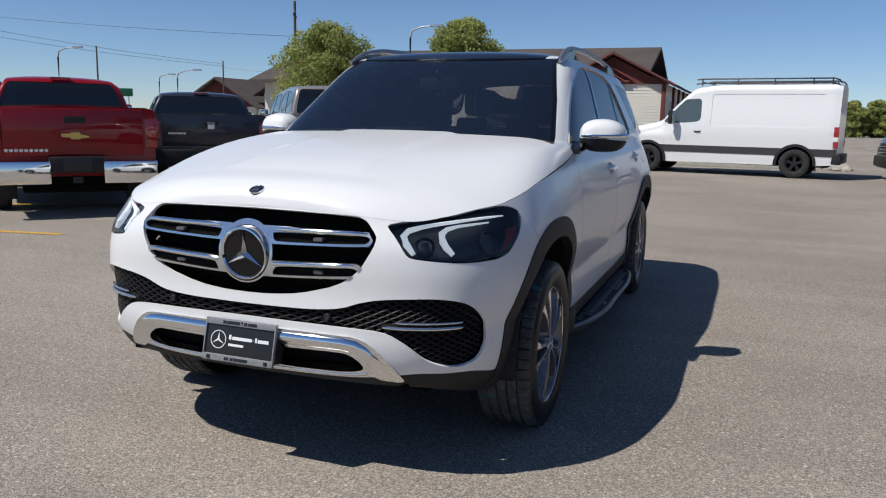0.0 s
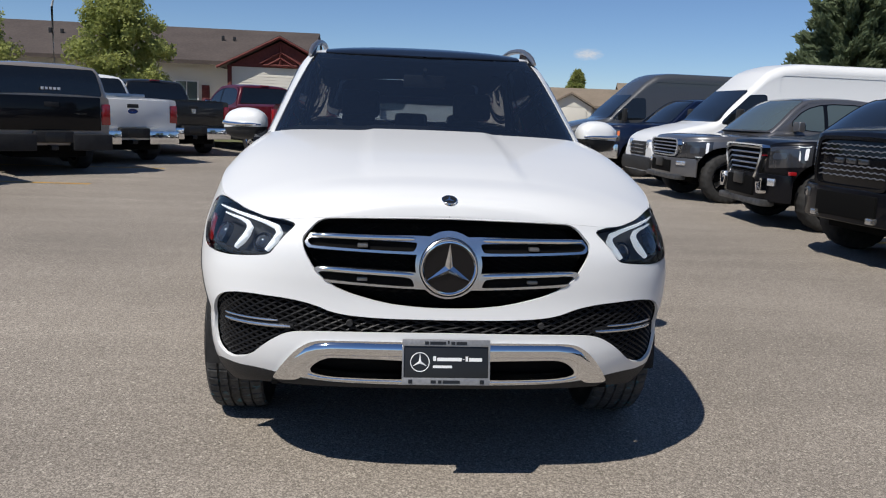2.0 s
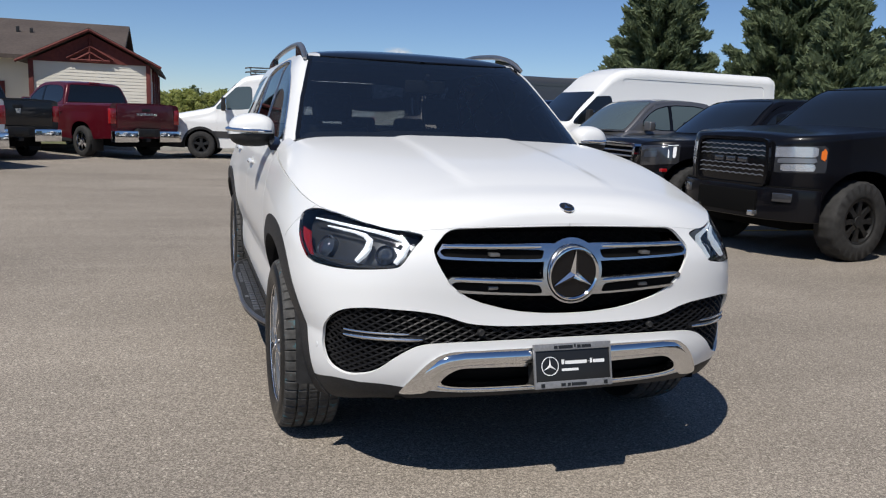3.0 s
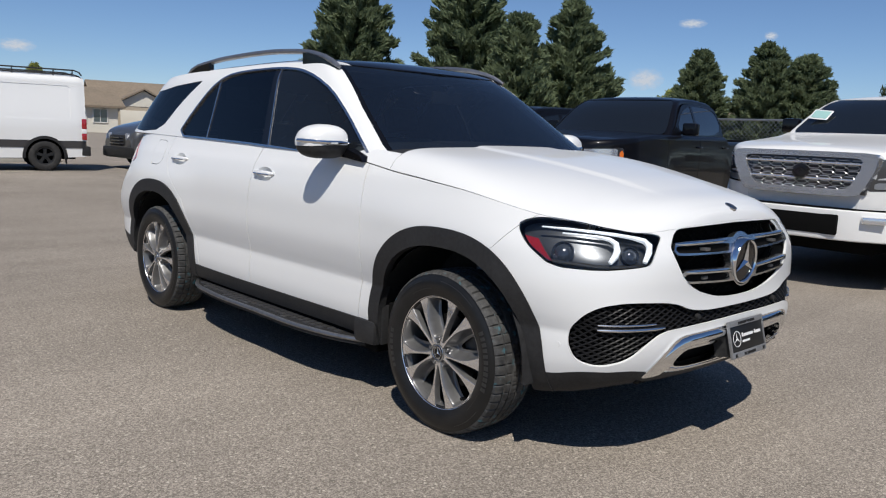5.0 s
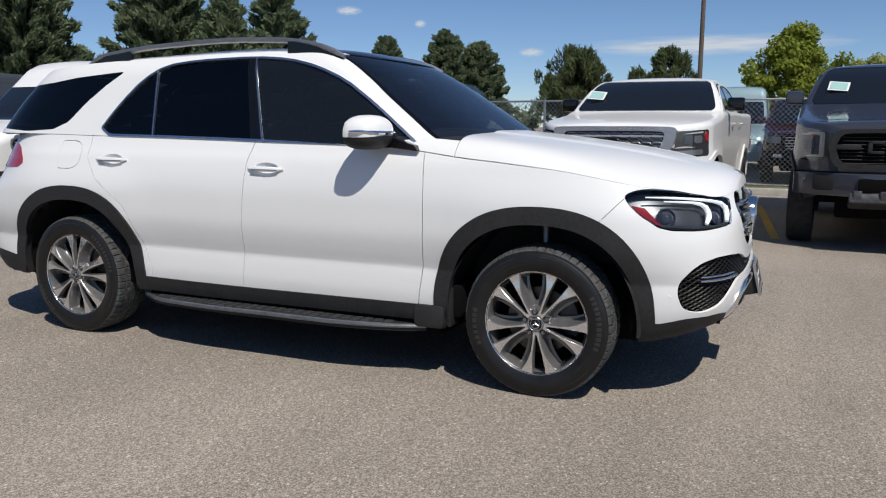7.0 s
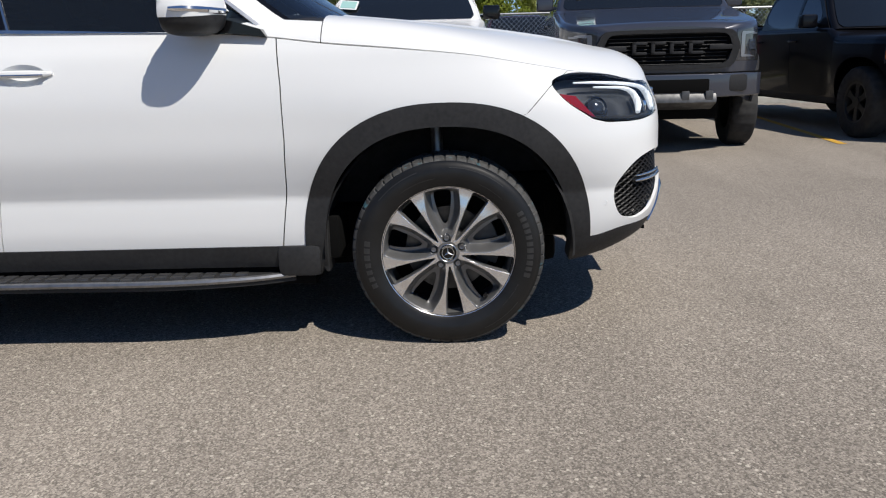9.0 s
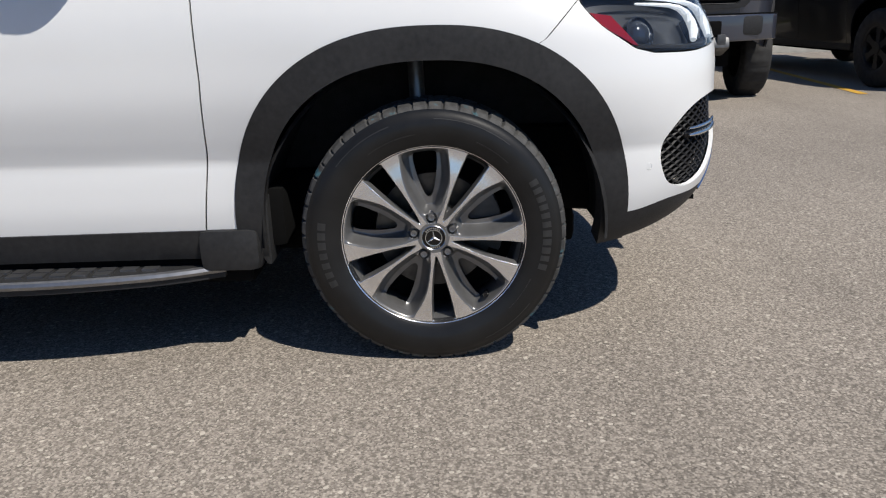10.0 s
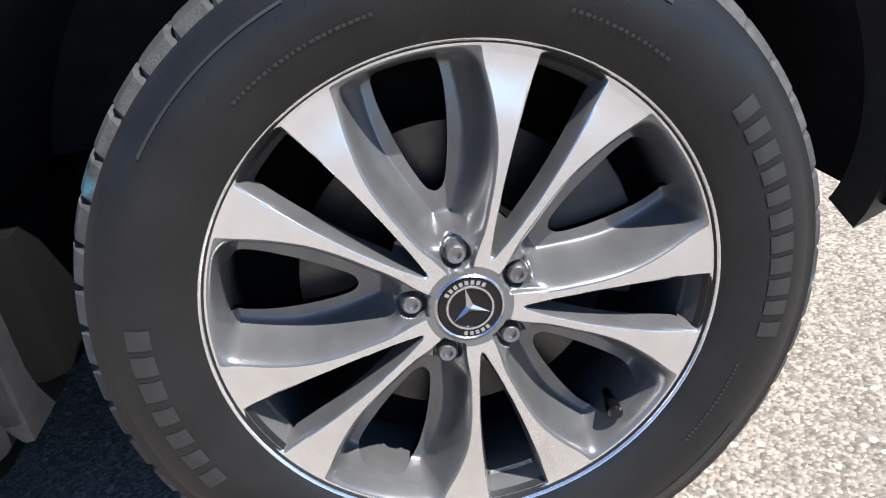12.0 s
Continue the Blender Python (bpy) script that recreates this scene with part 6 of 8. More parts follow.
    if rear == "bowtie":
        b = bmesh.new()
        prism(b, [(-.16, 1.005), (-.06, 1.03), (-.05, 1.055), (.05, 1.055), (.06, 1.04), (.16, 1.035), (.16, .995), (.06, .99), (.05, .965), (-.05, .965), (-.06, .98), (-.15, .985)], y1 + .03, y1 + .045, "y", Matrix.Translation((0, 0, up + .02)))
        part("badge", b, M_GOLD, t, "gold cross-shaped badge")
        b = bmesh.new()
        for k in range(9):
            box(b, .76 - k * .055, .80 - k * .055, y1 + .03, y1 + .036, .83 + up, .865 + up)
        part("tailgate_lettering", b, M_BADGE, t, "silver bars low on the tailgate")
    elif rear == "oval":
        b = bmesh.new()
        lathe(b, [(.0, .001), (.012, .02), (.012, .05), (0, .055)], 24, m=Matrix.Translation((0, y1 + .03, 1.12 + up)) @ Matrix.Rotation(radians(90), 4, "Z") @ Matrix.Diagonal((1, 2.0, 1, 1)))
        part("badge", b, M_BLUE, t, "blue oval badge")
    elif rear in ("h", "head"):
        b = bmesh.new()
        outline = [(-.05, -.055), (.05, -.055), (.065, .055), (-.065, .055)]
        prism(b, outline, y1 + .03, y1 + .04, "y", Matrix.Translation((0, 0, 1.13 + up)))
        part("badge", b, M_BADGE, t, "silver badge")
        b = bmesh.new()
        for k in range(6):
            box(b, .42 + k * .05, .455 + k * .05, y1 + .03, y1 + .034, .98 + up, 1.01 + up)
        part("tailgate_lettering", b, M_BADGE, t, "small silver bars on the tailgate")
    elif rear == "word":
        b = bmesh.new()
        for k in range(6):
            box(b, -.30 + k * .10, -.22 + k * .10, y1 + .03, y1 + .036, 1.10 + up, 1.16 + up)
        part("tailgate_lettering", b, M_BADGE, t, "silver bars across the tailgate")
    # front face
    fy = front
    gm = grille_mat or M_CHROME
    b0, b1 = .55 + up, .78 + up
    if style == "titan":
        outline_frame("grille_frame", t, gm, fy - .07, .14, [(-.70, nose_z - .01 + up), (.70, nose_z - .01 + up), (.68, nose_z - .16 + up), (.56, nose_z - .42 + up), (-.56, nose_z - .42 + up), (-.68, nose_z - .16 + up)], (.81, .72), "broad satin chrome grille frame")
        block("grille", t, M_LAMPDARK, (-.60, .60, fy - .02, fy + .06, nose_z - .40 + up, nose_z - .05 + up), .02, "dark silver honeycomb grille")
        for k in range(6):
            b = bmesh.new()
            z = nose_z - .355 + k * .050 + up
            w0 = .47 + k * .018
            for i in range(9):
                a = -w0 + i * 2 * w0 / 9 + (.02 if k % 2 else 0)
                c = a + 2 * w0 / 9 - .006
                tube(b, [(a, fy - .047, z), (a + .018, fy - .047, z + .018), (c - .018, fy - .047, z + .018), (c, fy - .047, z), (c - .018, fy - .047, z - .018), (a + .018, fy - .047, z - .018)], .0045, 5, True)
            part("grille_bar", b, M_REFLECT, t)
        b = bmesh.new()
        lathe(b, [(0, .075), (.03, .07), (.035, .05), (.03, .0001)], 32, m=Matrix.Translation((0, fy - .05, nose_z - .21 + up)) @ Matrix.Rotation(radians(-90), 4, "Z"))
        part("badge", b, M_GLOSSBLACK, t, "round black badge")
        for k in (.12, .27):
            b = bmesh.new()
            tube(b, [(-.60 + k * .2, fy - .052, nose_z - k + up), (.60 - k * .2, fy - .052, nose_z - k + up)], .013, 8)
            part("grille_rail", b, M_LAMPGREY, t, "silver rail across the grille")
    elif style == "ram":
        block("grille", t, M_GLOSSBLACK, (-.50, .50, fy - .05, fy + .06, .76 + up, nose_z - .04 + up), .05, "tall dark grille")
        outline_frame("grille_frame", t, gm, fy - .075, .10, [(-.51, nose_z - .02 + up), (.51, nose_z - .02 + up), (.53, .95 + up), (.50, .76 + up), (-.50, .76 + up), (-.53, .95 + up)], (.93, .88), "grille surround")
        for k in range(7):
            if k == 3:
                continue
            b = bmesh.new()
            z = nose_z - .42 + k * .052 + up
            tube(b, [(-.46 + i * .046, fy - .06, z + (.007 if i % 2 else -.007)) for i in range(21)], .0065, 6)
            part("grille_bar", b, M_LAMPGREY if gm is M_CHROME and style == "ram" else M_REFLECT, t)
        b = bmesh.new()
        for i in range(3):
            box(b, -.24 + i * .17, -.11 + i * .17, fy - .075, fy - .05, nose_z - .295 + up, nose_z - .24 + up, .008)
        part("grille_lettering", b, M_LAMPDARK, t, "three dark blocks across the grille")
    elif style == "raptor":
        outline_frame("grille_frame", t, M_PLASTIC, fy - .06, .12, [(-.66, nose_z - .05 + up), (.66, nose_z - .05 + up), (.73, 1.06 + up), (.66, .84 + up), (-.66, .84 + up), (-.73, 1.06 + up)], (.90, .80), "black grille frame")
        block("grille", t, M_DARK, (-.64, .64, fy - .01, fy + .06, .86 + up, nose_z - .07 + up), .02, "black mesh grille")
        for k in range(9):
            b = bmesh.new()
            tube(b, [(-.6, fy - .02, .89 + k * .038 + up), (.6, fy - .02, .89 + k * .038 + up)], .005, 5)
            part("grille_bar", b, M_PLASTIC, t)
        b = bmesh.new()
        box(b, -.66, -.42, fy - .06, fy - .02, 1.03 + up, 1.08 + up, .01)
        box(b, .42, .66, fy - .06, fy - .02, 1.03 + up, 1.08 + up, .01)
        for i in range(4):
            x = -.36 + i * .19
            box(b, x, x + .15, fy - .065, fy - .02, 1.09 + up, 1.12 + up, .008)
            box(b, x, x + .04, fy - .065, fy - .02, .99 + up, 1.12 + up, .008)
            box(b, x, x + .15, fy - .065, fy - .02, .99 + up, 1.02 + up, .008)
        part("grille_lettering", b, M_PLASTIC, t, "four dark grey block shapes across the grille")
    elif style == "yukon":
        outline_frame("grille_frame", t, M_CHROME, fy - .09, .14, [(-.60, nose_z - .03 + up), (.60, nose_z - .03 + up), (.58, .95 + up), (.44, .62 + up), (-.44, .62 + up), (-.58, .95 + up)], (.90, .90), "chrome grille frame")
        block("grille", t, M_DARK, (-.52, .52, fy - .01, fy + .06, .64 + up, nose_z - .05 + up), .02, "dark grille")
        for k in range(6):
            b = bmesh.new()
            w0 = .40 + .14 * k / 5
            tube(b, [(-w0, fy - .035, .70 + k * .072 + up), (w0, fy - .035, .70 + k * .072 + up)], .014, 6)
            part("grille_bar", b, M_LAMPGREY if gm is M_CHROME and style == "ram" else M_REFLECT, t)
    else:
        outline_frame("grille_frame", t, gm, fy - .06, .10, [(-.60, nose_z - .03 + up), (.60, nose_z - .03 + up), (.63, .95 + up), (.56, .76 + up), (-.56, .76 + up), (-.63, .95 + up)], (.92, .86), "grille surround")
        block("grille", t, M_DARK, (-.55, .55, fy - .01, fy + .06, .78 + up, nose_z - .05 + up), .02, "dark grille")
        for k in range(5):
            b = bmesh.new()
            tube(b, [(-.55, fy - .03, .81 + k * .062 + up), (.55, fy - .03, .81 + k * .062 + up)], .012, 6)
            part("grille_bar", b, M_LAMPGREY if gm is M_CHROME and style == "ram" else M_REFLECT, t)
    fb = bumper
    bm_y = fy - (.13 if style in ("raptor", "titan") else .09)
    bz = {"raptor": (.55 + up, .79 + up), "titan": (.45 + up, .74 + up), "ram": (.42 + up, .77 + up), "yukon": (.36 + up, .72 + up)}.get(style, (.43 + up, .74 + up))
    b = bmesh.new()
    prism(b, rounded([(-W + .03, -R - .13), (-W + .07, fy + .20), (-.80, fy + .06), (-.48, bm_y), (.48, bm_y), (.80, fy + .06), (W - .07, fy + .20), (W - .03, -R - .13)], 1).tolist(), bz[0], bz[1], "z")
    soften(b, .025, 3, 50)
    gap = bmesh.new()
    prism(gap, rounded([(-W + .035, -R - .14), (-W + .08, fy + .20), (-.79, fy + .07), (-.47, bm_y + .02), (.47, bm_y + .02), (.79, fy + .07), (W - .08, fy + .20), (W - .035, -R - .14)], 1).tolist(), bz[1] - .02, bz[1] + .012, "z")
    part("bumper_gap", gap, M_DARK, t, "dark gap above the bumper")
    part("front_bumper", b, fb if style not in ("yukon", "f150") else body_mat, t, "front bumper")
    block("lower_intake", t, M_DARK, (-.42, .42, bm_y - .012, bm_y + .08, bz[0] + .05, bz[1] - .05), .02, "dark lower intake")
    for s in (-1, 1):
        if style != "raptor":
            block("fog_lamp", t, M_LAMPDARK if style in ("ram", "raptor") else M_LAMPGREY, (min(s * .60, s * .80), max(s * .60, s * .80), bm_y + .025, fy + .06, (bz[0] + bz[1]) / 2 + .03, bz[1] - .05), .012, "", Matrix.Translation((s * .60, fy - .05, 0)) @ Matrix.Rotation(radians(s * 28), 4, "Z") @ Matrix.Translation((-s * .60, -fy + .05, 0)))
        if style in ("ram",):
            block("tow_hook", t, M_BADGE, (min(s * .36, s * .44), max(s * .36, s * .44), bm_y - .05, bm_y + .06, bz[0] + .03, bz[0] + .09), .012)
        if style == "yukon":
            outline_frame("lamp_bezel", t, M_CHROME, bm_y - .01, .08, [(s * .50, bz[0] + .25), (s * .62, bz[0] + .25), (s * .64, bz[0] + .31), (s * .69, bz[0] + .31), (s * .68, bz[0] + .10), (s * .55, bz[0] + .10)], (.72, .66))
            block("side_marker", t, M_RED, (min(s * (W - .09), s * (W - .02)), max(s * (W - .09), s * (W - .02)), -R - .20, -R - .11, .73 + up, .78 + up), .012, "red side marker", Matrix.Translation((s * .02, 0, 0)))
    if style == "raptor":
        block("skid_plate", t, M_GALVDULL, (-.50, .50, bm_y - .02, bm_y + .25, bz[0] - .06, bz[0] + .05), .03, "silver skid plate", Matrix.Translation((0, bm_y, bz[0])) @ Matrix.Rotation(radians(-20), 4, "X") @ Matrix.Translation((0, -bm_y, -bz[0])))
        for s in (-1, 1):
            block("skid_tooth", t, M_GALVDULL, (min(s * .14, s * .22), max(s * .14, s * .22), bm_y - .03, bm_y + .10, bz[0] - .03, bz[0] + .07), .01)
            block("skid_tooth", t, M_GALVDULL, (min(s * .38, s * .46), max(s * .38, s * .46), bm_y - .03, bm_y + .10, bz[0] - .03, bz[0] + .07), .01)
            block("bumper_corner", t, M_PLASTIC, (min(s * .62, s * .86), max(s * .62, s * .86), fy - .05, fy + .10, bz[0] + .05, bz[1] - .01), .04, "", Matrix.Translation((s * .62, fy, 0)) @ Matrix.Rotation(radians(s * 24), 4, "Z") @ Matrix.Translation((-s * .62, -fy, 0)))
    if style in ("yukon", "f150", "plain2"):
        block("lower_lip", t, M_GALVDULL, (-.70, .70, bm_y - .01, bm_y + .2, bz[0] - .07, bz[0] + .02), .03, "silver lower lip")
    if style in ("yukon", "f150"):
        block("front_plate", t, M_PLATEBLACK, (-.16, .16, bm_y - .035, bm_y - .01, bz[1] - .17, bz[1] - .02), .003, "black dealer plate on the bumper")
    if rear == "plain":
        block("dealer_plate", t, M_PLATEBLACK, (-.16, .16, bm_y - .03, bm_y - .01, bz[0] + .06, bz[0] + .21), .003, "black dealer plate")
    return t


def van(name, label, body_mat, pose_m, L=5.93, wb=3.665, roof=2.42, W=.995, trim_dark=False, rack=False, strip=False, group="parked vans", front=-1.0, R=.355):
    """A panel van with a short nose."""
    t = thing(name, label, "van", pose_m, group)
    y1 = front + L
    wt = mono([front, front + .12, front + .5, .6, y1 - .2, y1], [W - .22, W - .10, W - .03, W - .005, W, W - .02])
    hi = roof > 2.6
    zt = mono([front, front + .06, front + .22, -.2, .22, .55, .97, 1.15, 1.40, 1.75, 2.3, y1 - .12, y1], [.80, .97, 1.10, 1.27, 1.37, 1.68, 2.07 if hi else 2.10, 2.24 if hi else 2.24, 2.46 if hi else roof - .06, roof - .05 if hi else roof - .015, roof, roof, roof - .05])
    zb = mono([front, -.5, .6, wb, y1], [.30, .28, .30, .32, .36])
    def surf(uv):
        y, v = uv[:, 0], uv[:, 1]
        w0, T, B = wt(y), zt(y), zb(y)
        r = np.minimum(.20, (T - B) * .25)
        t1 = np.clip(v, 0, 1)
        z = B + (T - r - B) * t1
        lean = .16 * smoothstep(1.0, 2.4, z) * smoothstep(.1, .9, y) + .10 * smoothstep(.95, 1.3, z) * (1 - smoothstep(.1, .9, y))
        ar = np.clip((v - 1) / .5, 0, 1) * math.pi / 2
        tp = np.clip(v - 1.5, 0, 1)
        top_lean = .16 * smoothstep(1.0, 2.4, T - r) * smoothstep(.1, .9, y) + .10 * smoothstep(.95, 1.3, T - r) * (1 - smoothstep(.1, .9, y))
        x = np.where(v < 1, w0 - lean - .02 * (1 - t1) ** 3, w0 - top_lean - r + r * np.cos(ar))
        x = np.where(v > 1.5, (w0 - top_lean - r) * (1 - tp), x)
        zz = np.where(v < 1, z, T - r + r * np.sin(ar)) + np.where(v > 1.5, .03 * (1 - (1 - tp) ** 2), 0)
        return np.stack([x, y, zz], 1)
    n = 140
    vs = np.concatenate([np.linspace(0, 1, 34), np.linspace(1, 1.5, 8)[1:], np.linspace(1.5, 2.5, 12)[1:]])
    sk = Skin(surf, [(y, v) for y in np.linspace(front, y1, n) for v in vs], n, len(vs))
    hub = .36
    for yc in (0, wb):
        f = lambda R, yc=yc: (lambda uv, p: np.where(uv[:, 1] < 1, np.where(p[:, 2] > hub, np.hypot(p[:, 1] - yc, p[:, 2] - hub), np.abs(p[:, 1] - yc)) - R, 1))
        sk.cut(f(.43), "void")
        sk.cut(f(.50), "clad%.2f" % yc)
    screen = lambda uv, p: np.where((uv[:, 1] > 1.02) & (p[:, 1] < 1.2), rbox(np.maximum(1.385 - p[:, 2], p[:, 2] - 2.06), np.abs(p[:, 0]) - (.86 - .12 * (p[:, 2] - 1.36)), .05), 1)
    sk.cut(screen, "screen")
    WIN = crisp([(.36, 1.33), (.50, 1.60), (.88, 1.95), (1.35, 1.99), (1.37, 1.43), (1.28, 1.37), (.95, 1.34)], .05)
    sk.cut(lambda uv, p: np.where(uv[:, 1] < 1.2, inside(p[:, 1:], WIN), 1), "glass")
    sk.cut(lambda uv, p: np.where((uv[:, 1] < 1) & (p[:, 1] > .3), np.abs(p[:, 2] - .66) - .09, 1), "strip") if strip else None
    for s in (.42, 1.45, 2.75):
        sk.cut(lambda uv, p, s=s: np.where((uv[:, 1] < 1) & (p[:, 2] < 2.1), np.abs(p[:, 1] - s) - .005, 1), "gap")
    ya, yb, za, zc = 1.62, y1 - .34, 1.27, roof - .26
    sk.cut(lambda uv, p: np.where(uv[:, 1] < 1.01, rbox(np.maximum(ya - p[:, 1], p[:, 1] - yb), np.maximum(za - p[:, 2], p[:, 2] - zc), .07), 1), "press")
    sk.cut(lambda uv, p: np.where((uv[:, 1] < 1) & (p[:, 1] > 1.5), np.abs(p[:, 2] - 1.12) - .006, 1), "crease")
    sk.cut(lambda uv, p: p[:, 2] - .44 + np.where(p[:, 1] > .2, .5, 0), "lip")
    panel("body", sk.piece(["rest"]), body_mat, t, sides="B", wall=.01)
    for side in "LR":
        panel("side_press", sk.piece(["press"]), body_mat, t, offset=-.010, wall=0, sides=side)
        panel("side_crease", sk.piece(["crease"]), body_mat, t, offset=-.008, wall=0, sides=side)
    for yc in (0, wb):
        for side in "LR":
            panel("arch_trim", sk.piece(["clad%.2f" % yc]), M_PLASTIC if (strip or trim_dark) else body_mat, t, offset=.012 if strip else .004, wall=.05, sides=side)
    panel("windshield", sk.piece(["screen"]), M_TINT, t, "dark windscreen", offset=.003, wall=0, sides="B")
    for side in "LR":
        panel("side_moulding", sk.piece(["strip"]), M_LAMPDARK, t, "grey plastic side moulding", offset=.012, wall=.02, sides=side) if strip else None
        panel("side_window", sk.piece(["glass"]), M_SKYGLASS if not trim_dark else M_TINT, t, "dark cab window", offset=-.004, wall=0, sides=side)
    for side in "LR":
        panel("lower_lip", sk.piece(["lip"]), M_PLASTIC, t, offset=.0, wall=.02, sides=side)
    for y in (front, y1):
        bm = bmesh.new()
        ring = surf(np.array([(y, v) for v in vs]))
        pts = [Vector(p) for p in ring] + [Vector((-p[0], p[1], p[2])) for p in ring[::-1]]
        f = bm.faces.new([bm.verts.new(p) for p in pts])
        f.normal_update()
        if f.normal.y * (1 if y == y1 else -1) < 0:
            f.normal_flip()
        part("front_panel" if y == front else "rear_panel", bm, body_mat, t)
    block("chassis", t, M_DARK, (-.6, .6, front + .3, y1 - .2, .28, 1.0), .03)
    wheels(t, wb, W - .13, R, .115, .215, M_STEELWHEEL if strip else M_ALUWHEEL, 5 if strip else 6)
    block("grille", t, M_PLASTIC, (-.44, .44, front - .03, front + .10, .62, .92), .05, "dark grille")
    for k in range(3):
        block("grille_bar", t, M_LAMPDARK, (-.40, .40, front - .045, front, .67 + k * .08, .70 + k * .08), .008)
    block("front_bumper", t, M_PLASTIC if trim_dark else body_mat, (-W + .16, W - .16, front - .06, front + .2, .32, .60), .05)
    for s in (-1, 1):
        m = Matrix.Translation((s * .50, front, 0)) @ Matrix.Rotation(radians(s * 34), 4, "Z") @ Matrix.Translation((-s * .50, -front, 0))
        lamp = block("headlight", t, M_LAMPGREY, (min(s * .48, s * .86), max(s * .48, s * .86), front - .03, front + .10, .78, .97), .04, "clear headlight", m)
        block("lamp_lens", lamp, M_WHITEPLASTIC, (min(s * .56, s * .66), max(s * .56, s * .66), front - .035, front - .02, .83, .92), .01, "", m)
        door_mirror(t, s * (W + .10), .62, 1.30, .16, .36, M_PLASTIC)
        block("taillight", t, M_RED, (min(s * (W - .07), s * (W + .004)), max(s * (W - .07), s * (W + .004)), y1 - .10, y1 + .015, 1.05, 1.30), .015, "red taillight")
        block("taillight", t, M_PLATEWHITE, (min(s * (W - .07), s * (W + .004)), max(s * (W - .07), s * (W + .004)), y1 - .10, y1 + .012, .94, 1.05), .015, "white reversing light")
        block("taillight", t, M_RED, (min(s * (W - .07), s * (W + .004)), max(s * (W - .07), s * (W + .004)), y1 - .10, y1 + .015, .78, .94), .015, "red taillight")
        b = bmesh.new()
        tube(b, [(s * (W - .04), 1.20, 1.12), (s * (W + .01), 1.24, 1.12), (s * (W + .01), 1.36, 1.12), (s * (W - .04), 1.40, 1.12)], .016, 6)
        part("door_handle", b, M_PLASTIC, t)
        block("mud_flap", t, M_PLASTIC, (min(s * .74, s * .96), max(s * .74, s * .96), wb + .47, wb + .49, .18, .50), .005)
    block("rear_bumper", t, M_PLASTIC, (-W + .02, W - .02, y1 - .12, y1 + .10, .38, .62), .03, "black rear bumper")
    if rack:
        rk = new("roof_rack")
        rk.parent = t
        for s in (-1, 1):
            for dz, rr in ((.02, .018), (.13, .018)):
                b = bmesh.new()
                tube(b, [(s * .74, 1.15, roof + dz - .02), (s * .74, 1.3, roof + dz), (s * .74, y1 - .22, roof + dz), (s * .74, y1 - .10, roof + dz - .04), (s * .74, y1 - .04, roof + dz - .12)], rr, 8)
                part("rack_rail", b, M_STEELWHEEL, rk)
            for yy in (1.3, 2.2, 3.1, 4.0, y1 - .25):
                b = bmesh.new()
                tube(b, [(s * .72, yy, roof - .05), (s * .74, yy, roof + .13)], .015, 6)
                part("rack_post", b, M_STEELWHEEL, rk)
        for yy in (1.3, 2.2, 3.1, 4.0, y1 - .25):
            b = bmesh.new()
            tube(b, [(-.74, yy, roof + .05), (.74, yy, roof + .05)], .015, 6)
            part("rack_bar", b, M_STEELWHEEL, rk)
    return t


def by_tail(x, y, bearing, y1):
    b = radians(bearing)
    h = Vector((-math.sin(b), math.cos(b)))
    return Matrix.Translation((x + h.x * y1, y + h.y * y1, 0)) @ heading(h.x, h.y)


def by_nose(x, y, front=-.85, turn=4.0):
    h = Vector((-math.cos(radians(turn)), -math.sin(radians(turn))))
    return Matrix.Translation((x + h.x * front, y + h.y * front, 0)) @ heading(h.x, h.y)


P_RED = paint("bright_red_paint", (0.22, 0.003, 0.008), coat=0.6)
P_MAROON = paint("maroon_paint", (0.085, 0.003, 0.009), 0.2, coat=0.6)
P_SLATE = paint("slate_grey_paint", (0.022, 0.026, 0.036), 0.3, coat=0.5)
P_TAUPE = paint("taupe_paint", (0.34, 0.30, 0.262), 0.4)
P_CHAR = paint("charcoal_paint", (0.016, 0.0155, 0.0155), 0.3, coat=0.5)
P_BLACK = paint("black_paint", (0.003, 0.003, 0.0045), coat=0.35)
P_NAVY = paint("navy_paint", (0.003, 0.008, 0.030), coat=0.6)
P_GREY = paint("medium_grey_paint", (0.15, 0.148, 0.152), 0.6)
P_VANGREY = paint("matt_grey_paint", (0.055, 0.058, 0.063), 0.2, 0.5)
P_RAPTOR = paint("blue_grey_paint", (0.042, 0.045, 0.060), 0.3)
P_WARMWHITE = paint("warm_white_paint", (0.74, 0.74, 0.725), coat=0.5)
P_DARKRED = paint("dark_maroon_paint", (0.03, 0.004, 0.007), 0.1)
P_TEAL = paint("pale_teal_paint", (0.30, 0.42, 0.45), 0.3)
E_Y1 = -.85 + 5.85
pickup("pickup_truck", "bright red pickup with chrome bumper and gold tailgate badge", "red", P_RED, by_tail(-6.25, 4.35, 50, E_Y1), rear="bowtie", roof=1.85)
pickup("pickup_truck", "dark slate grey pickup with low tailgate", "slate", P_SLATE, by_tail(-7.05, 8.1, 43, E_Y1 - .5), L=5.35, wb=3.2, rear="h", bumper=M_PLASTIC, roof=1.75, bed=1.30, belt=1.22)
pickup("pickup_truck", "taupe pickup with a dark canopy over the bed", "taupe", P_TAUPE, by_tail(-5.95, 10.8, 40, E_Y1), rear="none", bumper=M_PLASTIC, canopy=P_TAUPE, tailgate_mat=P_BLACK, W=1.04, roof=1.93)
